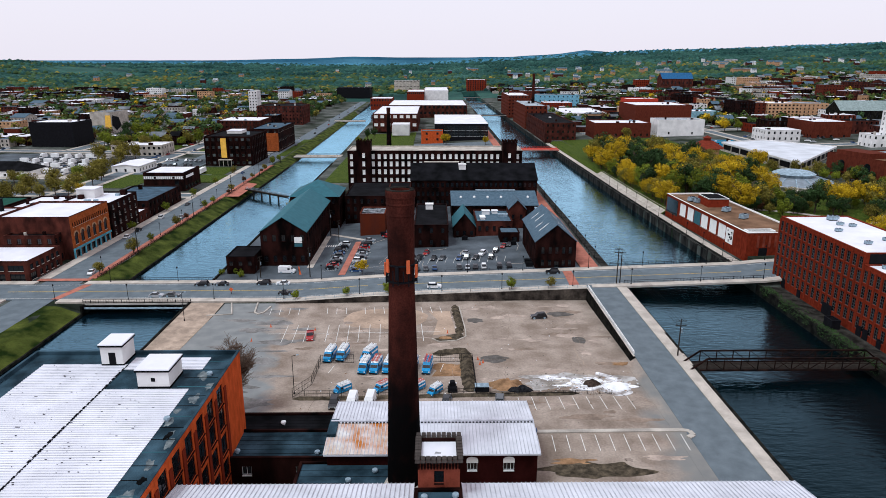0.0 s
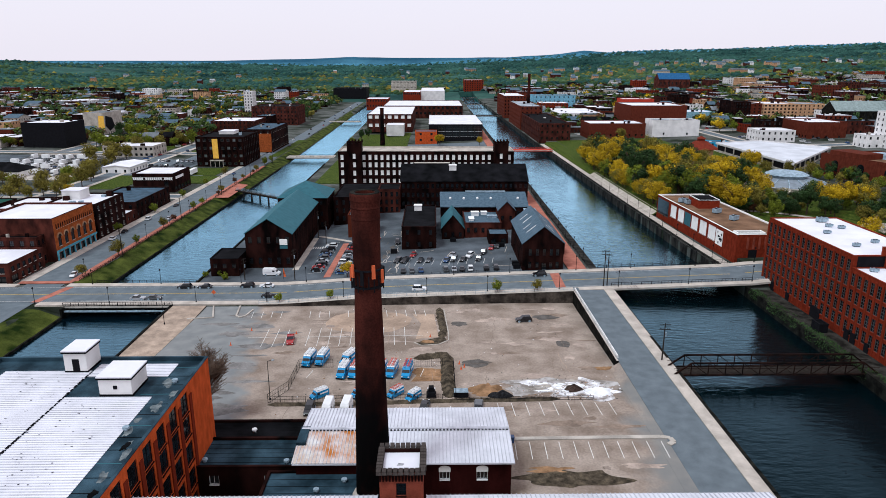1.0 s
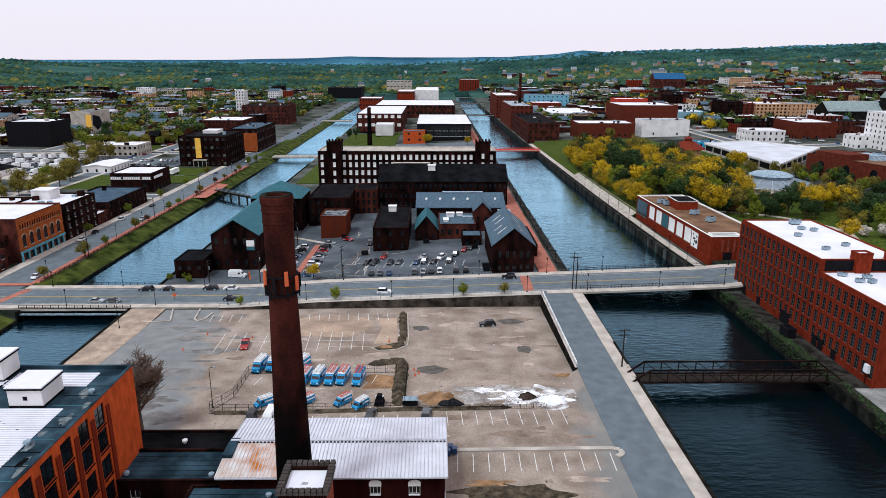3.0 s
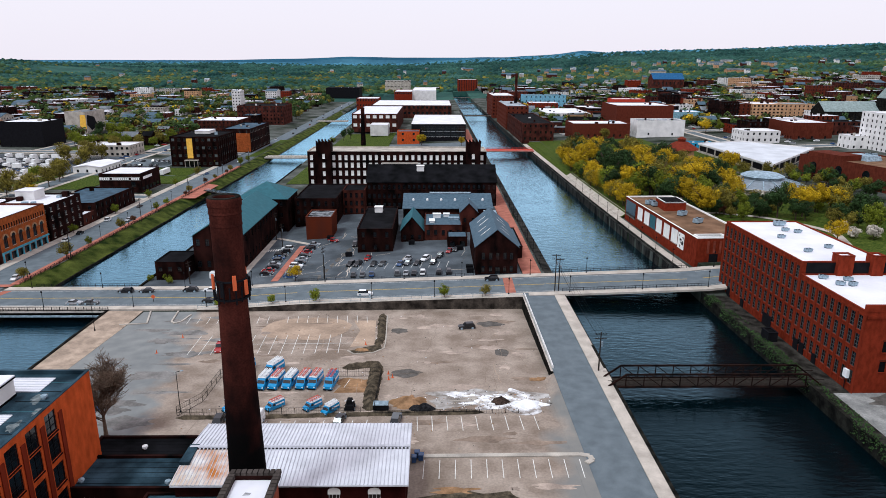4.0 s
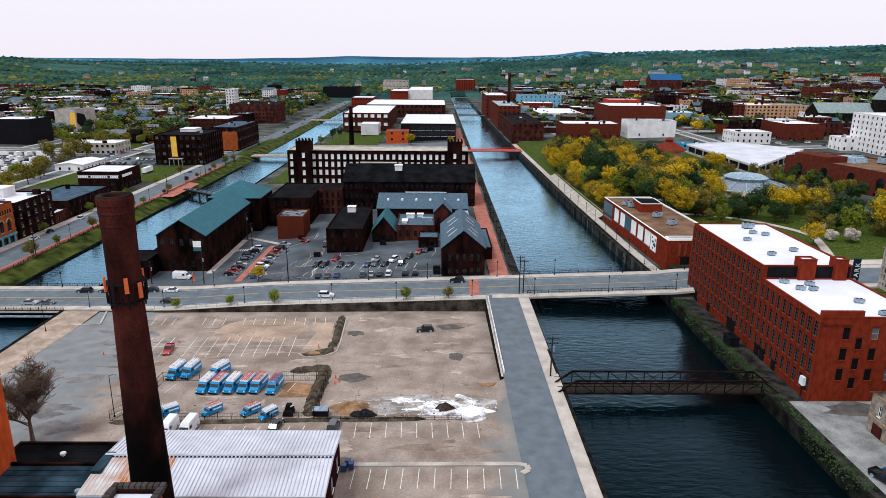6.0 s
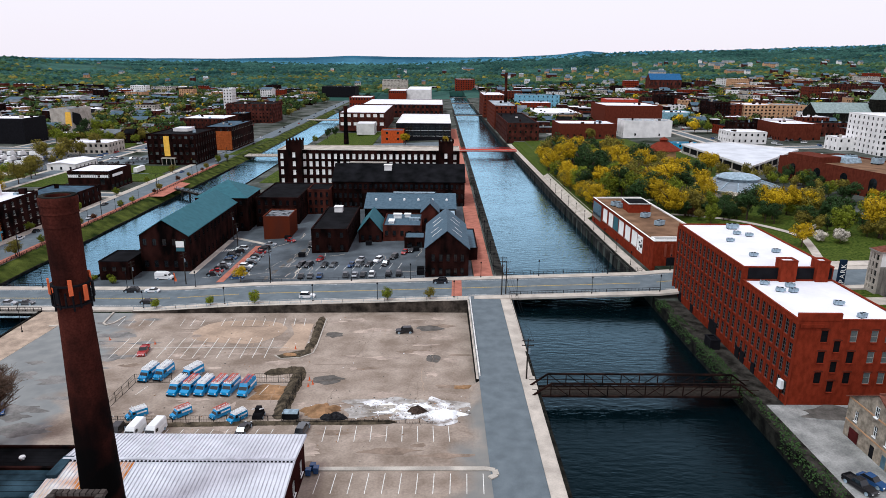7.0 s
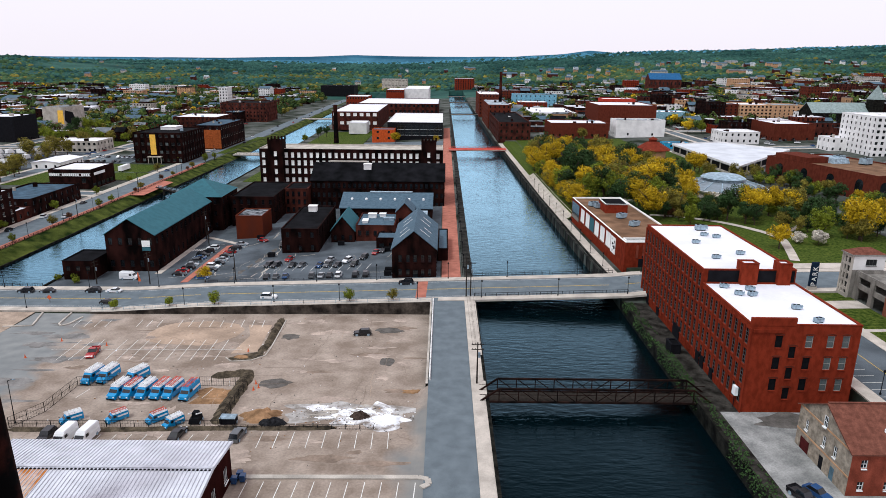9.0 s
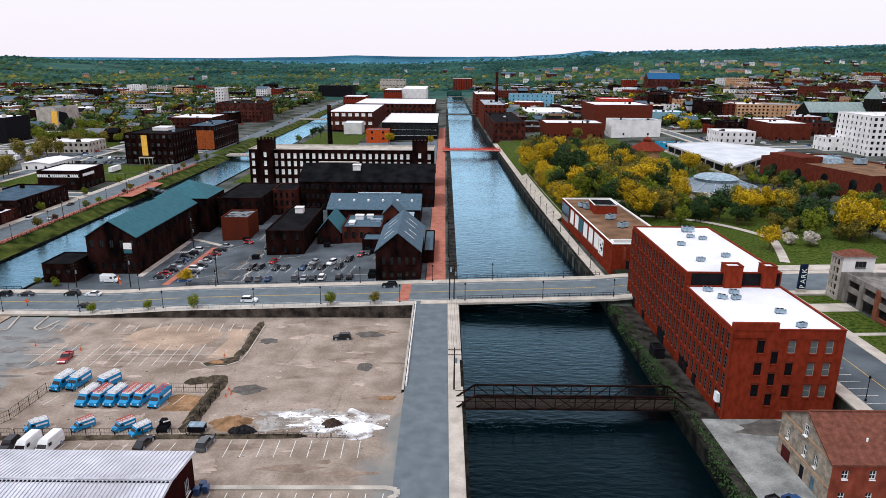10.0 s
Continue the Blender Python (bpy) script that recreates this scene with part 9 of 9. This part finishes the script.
def fence(name, label, pts, zf, h, gap=2.5, mesh=0.5, mat=STEEL_DARK, category="fence"):
    th = thing(name, label, category, (pts[0][0], pts[0][1], zf(*pts[0])))
    o = Vector((pts[0][0], pts[0][1], zf(*pts[0])))
    wires = Geo(mat)
    for a, b in zip(pts[:-1], pts[1:]):
        A, B = Vector((*a, 0)), Vector((*b, 0))
        n = max(1, int((B - A).length / gap))
        m = max(1, int((B - A).length / mesh))
        P = lambda t, z: Vector((A.lerp(B, t).x, A.lerp(B, t).y, zf(A.lerp(B, t).x, A.lerp(B, t).y) + z)) - o
        for k in range(n + 1):
            g = Geo(mat)
            g.beam(P(k / n, -0.1), P(k / n, h), 0.09)
            part("post", g, th)
        for zz in (0.1, h * 0.55, h):
            for k in range(n):
                wires.beam(P(k / n, zz), P((k + 1) / n, zz), 0.05)
        for k in range(m):
            wires.beam(P(k / m, 0.1), P(k / m, h), 0.022)
    part("wire_mesh", wires, th)
    return th


fence("chain_fence", "dark chain-link fence round the van pen", [(-31, 115.2), (-28, 121.5), (-28, 133.6), (-20, 133.8)], lot_z, 2.2)
fence("chain_fence", "dark chain-link fence round the van pen", [(-1.5, 133.6), (8.8, 133.4), (8.8, 116.0)], lot_z, 2.2)
fence("chain_fence", "dark chain-link fence along the bays", [(-31, 115.2), (8.6, 115.2)], lot_z, 1.6)
fence("chain_fence", "low fence along the bays", [(9, 114.6), (38, 114.8)], lot_z, 1.0)
fence("street_railing", "pale railing along the street pavement", [(-50 + 12.2 * k, 181.7) for k in range(9)], on_base, 1.5, 2.6, 1.3, GALV, "railing")
fence("canal_railing", "black iron railing at the canal head", [(60.8, 204.6), (103.6, 204.8)], on_base, 1.4, 2.6, 0.4, STEEL_DARK, "railing")
fence("canal_railing", "black iron railing along the canal walk", [(57.2, 206), (57.2, 330)], on_base, 1.2, 4, 1.0, STEEL_DARK, "railing")
fence("yard_fence", "dark fence between yard and pavement", [(-24, 203.4), (34, 203.4)], on_base, 1.1, 3, 0.6)
fence("bank_railing", "brown timber railing along the canal bank", [(-117.4, 208), (-117.4, 300), (-117, 420)], on_base, 1.1, 4, 2.0, WOOD_POLE, "railing")


def lamp(x, y, z, h, label="black street lamp post", arm=0.0, mat=STEEL_DARK):
    th = thing("street_lamp", label, "lamp post", (x, y, z), "street lamps")
    g = Geo(mat)
    g.tube(0, 0, [(-0.1, 0.2), (0.3, 0.2), (0.4, 0.09), (h, 0.06)], 8)
    part("post", g, th)
    g = Geo(mat)
    if arm:
        g.beam((0, 0, h), (arm, 0, h + 0.3), 0.09)
        part("arm", g, th)
        g = Geo(GALV)
        g.box(arm - 0.1, arm + 0.5, -0.14, 0.14, h + 0.24, h + 0.38, bevel=0.04)
        part("head", g, th)
    else:
        g.tube(0, 0, [(h, 0.1), (h + 0.15, 0.26), (h + 0.5, 0.2), (h + 0.7, 0.03)], 8)
        part("head", g, th)
    return th


for x in (-120, -97, -70, -48, -24, 2, 21, 43.5, 62, 84, 104):
    lamp(x, 183.6, base(x) + 0.5, 4.6)
    lamp(x + 9, 201.6, base(x + 9) + 0.5, 4.6)
lamp(-73, 166, -4.0, 8.5, "tall pole with a small lamp by the canal", 0.9)
lamp(-31, 117, lot_z(-31, 117), 9, "tall dark lamp pole beside the pen", 1.0)
for k in range(10):
    lamp(57.6, 214 + 16 * k, base(57) + 0.2, 4.0)
    lamp(106.2 + narrowing(214 + 16 * k), 214 + 16 * k, 1.2, 4.2)
for k in range(9):
    lamp(-119.8, 214 + 26 * k, base(-119) + 0.3, 5.0)
for k in range(6):
    lamp(137.2, 122 + 12 * k, base(137) + 0.4, 4.6)


def utility_pole(x, y, z, h, arms=2, turn=0.0):
    th = thing("utility_pole", "weathered timber utility pole with crossarms", "utility pole", (x, y, z), "utility poles", radians(turn))
    g = Geo(WOOD_POLE)
    g.tube(0, 0, [(-0.3, 0.19), (h, 0.12)], 8)
    part("pole", g, th)
    for k in range(arms):
        zz = h - 0.5 - 1.1 * k
        g = Geo(WOOD_POLE)
        g.box(-1.3, 1.3, -0.18, -0.06, zz, zz + 0.14)
        part("crossarm", g, th)
        for q in (-1.1, -0.5, 0.5, 1.1):
            g = Geo(STEEL_DARK)
            g.tube(q, -0.12, [(zz + 0.14, 0.05), (zz + 0.34, 0.06)], 6)
            part("insulator", g, th)
    g = Geo(GALV)
    g.tube(0.35, 0, [(h - 3.4, 0.26), (h - 2.3, 0.26)], 8)
    part("transformer", g, th)
    return th


utility_pole(58.2, 131.5, 0.4, 9.4)
utility_pole(57.6, 184.6, 0.5, 12)
utility_pole(58.9, 185.4, 0.5, 10.5, 1)
for x, y, h in ((-45, 262, 12), (-43.8, 206, 11), (-39.8, 250, 10), (-16, 206, 11), (-61, 206, 8)):
    utility_pole(x, y, base(x), h, 2, 70)
for k in range(5):
    utility_pole(-116.5, 236 + 62 * k, -4.4, 11, 1, 90)

# tall park sign with its word
ps = thing("park_sign", "dark blue upright parking sign with white letters", "sign", (156.4, 183.2, base(156) + 0.5))
g = Geo(material("navy_sign", (0.01, 0.02, 0.04), rough=0.5))
g.box(-1.1, 1.1, -0.3, 0.3, 1.0, 8.2, bevel=0.08)
part("panel", g, ps)
g = Geo(CONCRETE)
g.box(-1.2, 1.2, -0.5, 0.5, -0.3, 1.0)
part("base", g, ps)
for k, letter in enumerate("PARK"):
    cu = bpy.data.curves.new("letter", "FONT")
    cu.body, cu.size, cu.extrude, cu.align_x = letter, 2.0, 0.03, "CENTER"
    cu.materials.append(WHITE_PAINT)
    lo = new("letter", cu)
    lo.parent = ps
    lo.location, lo.rotation_euler = (0.75, -0.34, 1.7 + 1.55 * k), (radians(90), radians(-90), 0)

# construction sign and flag in the street
sg = thing("road_sign", "orange diamond roadworks sign", "sign", (-66, 188.5, base(-66) + 0.36))
g = Geo(STEEL_DARK)
g.box(-0.05, 0.05, -0.05, 0.05, 0, 1.4)
part("post", g, sg)
g = Geo(ORANGE_PLASTIC)
g.poly([(-0.75, -0.08, 1.6), (0, -0.08, 0.85), (0.75, -0.08, 1.6), (0, -0.08, 2.35)])
g.poly([(-0.75, -0.03, 1.6), (0, -0.03, 2.35), (0.75, -0.03, 1.6), (0, -0.03, 0.85)])
part("panel", g, sg)
fl = thing("feather_flag", "orange feather flag by the white van", "flag", (-47.8, 206.5, base(-47)))
g = Geo(STEEL_DARK)
g.beam((0, 0, 0), (0, 0, 4.2), 0.06)
part("pole", g, fl)
g = Geo(ORANGE_PLASTIC)
for k in range(6):
    z0, z1 = 1.0 + 0.5 * k, 1.5 + 0.5 * k
    w0, w1 = 0.9 - 0.1 * k, 0.9 - 0.1 * (k + 1)
    g.quad((0.03, 0.1 * math.sin(k), z0), (w0, 0.12 * math.sin(k), z0), (w1, 0.12 * math.sin(k + 1), z1), (0.03, 0.1 * math.sin(k + 1), z1))
part("cloth", g, fl)

sheet("scrub_patch", DARK_EARTH, blob(27.5, 86.2, 8, 2.4, 7, 50, 0.8), lot_z, 0.09, "dark weedy patch at the lot's edge", "ground")
sheet("scrub_patch", EARTH, blob(24, 88.6, 4, 1.0, 17, 40, 0.8), lot_z, 0.094, "dry brown weeds at the lot's edge", "ground")
# thin spills round the white pile
rp = random.Random(8)
for k in range(26):
    cx, cy = 38 - abs(rp.gauss(0, 7)), 120.4 + rp.gauss(0, 1.6)
    sheet("powder_spill", SALT if k % 3 else CONCRETE, blob(cx, cy, rp.uniform(0.4, 2.2), rp.uniform(0.2, 0.7), 40 + k, 18, 0.9), lot_z, 0.1 + 0.004 * k, "thin white powder spill", "spill")
# sluice footbridge on the lower canal
fb = thing("sluice_bridge", "dark timber sluice footbridge with pale rails", "bridge", (-112, 374, -4.2))
for nm, w, zz, m in (("deck", 2.6, 0.2, WOOD_POLE), ("girder", 0.5, -0.6, STEEL_DARK)):
    g = Geo(m)
    g.beam((0, 0, zz), (30, -24, zz), w, h=0.4)
    part(nm, g, fb)
for s in (-1.2, 1.2):
    for zz in (0.8, 1.4):
        g = Geo(GALV)
        g.beam((0, s, zz), (30, -24 + s, zz), 0.1)
        part("rail", g, fb)
    for k in range(11):
        g = Geo(STEEL_DARK)
        g.beam((3 * k, -2.4 * k + s, 0.2), (3 * k, -2.4 * k + s, 1.4), 0.12)
        part("post", g, fb)
for k in range(4):
    g = Geo(WOOD_POLE)
    g.beam((5 + 6 * k, -4 - 4.8 * k, -8), (5 + 6 * k, -4 - 4.8 * k, 0), 0.8)
    part("pile", g, fb)
sheet("plaza", BRICK_PAVING, [(-119, 352), (-110.2, 352), (-110.2, 392), (-119, 398)], on_base, 0.3, "red brick canal plaza", "pavement")

# cracks and seams in the worn lot, too fine to count
g = Geo(STAINS[0], PALE_LOT)
rc = random.Random(71)
for k in range(60):
    x, y = rc.uniform(-34, 46), rc.uniform(100, 178)
    a = rc.choice((0.0, 1.57, 1.5, 0.05, rc.uniform(0, 3.1)))
    w = rc.uniform(0.025, 0.05)
    mi = 0 if rc.random() < 0.6 else 1
    for q in range(rc.randint(3, 12)):
        b = a + rc.uniform(-0.3, 0.3)
        x1, y1 = x + 1.3 * math.cos(b), y + 1.3 * math.sin(b)
        if not (-45 < x1 < 46.5 and 98 < y1 < 179):
            break
        nx, ny = -math.sin(b) * w, math.cos(b) * w
        g.quad(*[(px, py, lot_z(px, py) + 0.1) for px, py in ((x - nx, y - ny), (x1 - nx, y1 - ny), (x1 + nx, y1 + ny), (x + nx, y + ny))], mi)
        x, y = x1, y1
tagged(new("lot_cracks", g.mesh("lot_cracks")), "fine cracks and tar seams in the asphalt", "cracks", kind="stuff")
# rubble flecks strewn over the lot
g = Geo(PATCH, PAVING, SALT, EARTH)
for k in range(900):
    if k % 3:
        x, y = rc.gauss(34, 7), rc.gauss(120, 2.6)
    else:
        x, y = rc.uniform(-30, 46), rc.uniform(100, 178)
    if not (-45 < x < 46 and 99 < y < 179):
        continue
    s = rc.uniform(0.06, 0.22)
    z = lot_z(x, y) + 0.04
    g.box(x, x + s * rc.uniform(0.6, 2), y, y + s, z, z + s * 0.7, rc.choice((0, 0, 1, 2, 3)), bevel=s * 0.15)
tagged(new("lot_rubble", g.mesh("lot_rubble")), "small stones and rubble strewn on the asphalt", "rubble", kind="stuff")

# pale cracks and worn seams in the mill yard
g = Geo(PAVING, PATCH)
for k in range(46):
    x, y = (rc.gauss(-13, 4.5), rc.uniform(206, 262)) if k % 3 else (rc.uniform(-38, 32), rc.uniform(206, 232))
    a = rc.choice((1.5, 1.7, 1.3, 0.1, rc.uniform(0, 3.1)))
    w = rc.uniform(0.05, 0.16)
    mi = 0 if rc.random() < 0.7 else 1
    for q in range(rc.randint(3, 9)):
        b = a + rc.uniform(-0.35, 0.35)
        x1, y1 = x + 1.4 * math.cos(b), y + 1.4 * math.sin(b)
        if not (-45 < x1 < 33 and 204 < y1 < 268):
            break
        nx, ny = -math.sin(b) * w, math.cos(b) * w
        g.quad(*[(px, py, base(px) + 0.135) for px, py in ((x - nx, y - ny), (x1 - nx, y1 - ny), (x1 + nx, y1 + ny), (x + nx, y + ny))], mi)
        x, y = x1, y1
tagged(new("yard_cracks", g.mesh("yard_cracks")), "pale cracks and patched seams in the yard asphalt", "cracks", kind="stuff")

# overhead wires along the canal road
for k, (q, dz) in enumerate(((-1.1, -0.3), (-0.5, -0.3), (0.5, -0.3), (1.1, -0.3), (0.0, -2.2))):
    g = Geo(STEEL_DARK)
    a, b = Vector((58.2 + q, 131.5, 9.8 + dz)), Vector((57.6 + q, 184.6, 12.5 + dz))
    n = 14
    for j in range(n):
        p, r = a.lerp(b, j / n), a.lerp(b, (j + 1) / n)
        p.z -= 3.2 * (j / n) * (1 - j / n)
        r.z -= 3.2 * ((j + 1) / n) * (1 - (j + 1) / n)
        g.beam(p, r, 0.035)
    single("power_line", g, "thin dark overhead wire between timber poles", "overhead wire", group="overhead wires")

# cars parked about the town, far too small and many to count
PAINTS = [CAR_PAINT[c] for c in ("white", "silver", "grey", "black", "red", "blue", "white")]
g = Geo(*PAINTS, CAR_GLASS)
rp = random.Random(88)
made = 0
for k in range(6000):
    y = rp.uniform(350, 1100)
    x = 40 + (rp.random() * 2 - 1) * (y + 60) * 0.74
    if -175 < x < 112 or (104 < x < 220 and y < 580) or made > 900:
        continue
    if any(a + 4 < x < b - 4 and c + 4 < y < d - 4 and (b - a) > 12 for a, b, c, d in KEEP):
        continue
    if noise.noise((x * 0.02, y * 0.02, 4.0)) < 0.0:
        continue
    z = (far_z(x, y) if y > 1000 else base(x)) + 0.3
    m = rp.randrange(len(PAINTS))
    w, l = (0.9, 2.2) if rp.random() < 0.5 else (2.2, 0.9)
    g.box(x - w, x + w, y - l, y + l, z + 0.2, z + 0.85, m, bevel=0.1)
    g.box(x - w * 0.72, x + w * 0.72, y - l * 0.6, y + l * 0.6, z + 0.85, z + 1.35, len(PAINTS), bevel=0.2)
    g.box(x - w * 0.6, x + w * 0.6, y - l * 0.48, y + l * 0.48, z + 1.35, z + 1.45, m, bevel=0.02)
    made += 1
tagged(new("parked_cars_far", g.mesh("parked_cars_far")), "hundreds of small parked cars in the town streets", "cars", kind="stuff")
car("black", "pickup", 107.6, 93.4, 0.47, 20)
car("blue", "sedan", 110.4, 94.6, 0.47, 24)
g = Geo(STEEL_DARK)
g.beam((0, 0, 0), (0, 0, 1.05), 0.12)
RAIL_POST = g.mesh("post")
for ya, yb in ((206, 344), (352, 470)):
    rail = thing("promenade_rail", "dark metal rail along the brick promenade", "railing", (-117.6, ya, base(-117.6) + 0.2))
    n = int((yb - ya) / 3)
    for k in range(n + 1):
        part("post", RAIL_POST, rail, at=(0, 3 * k, 0))
    for z in (0.55, 1.0):
        g = Geo(STEEL_DARK)
        g.beam((0, 0, z), (0, 3 * n, z), 0.09)
        part("rail", g, rail)
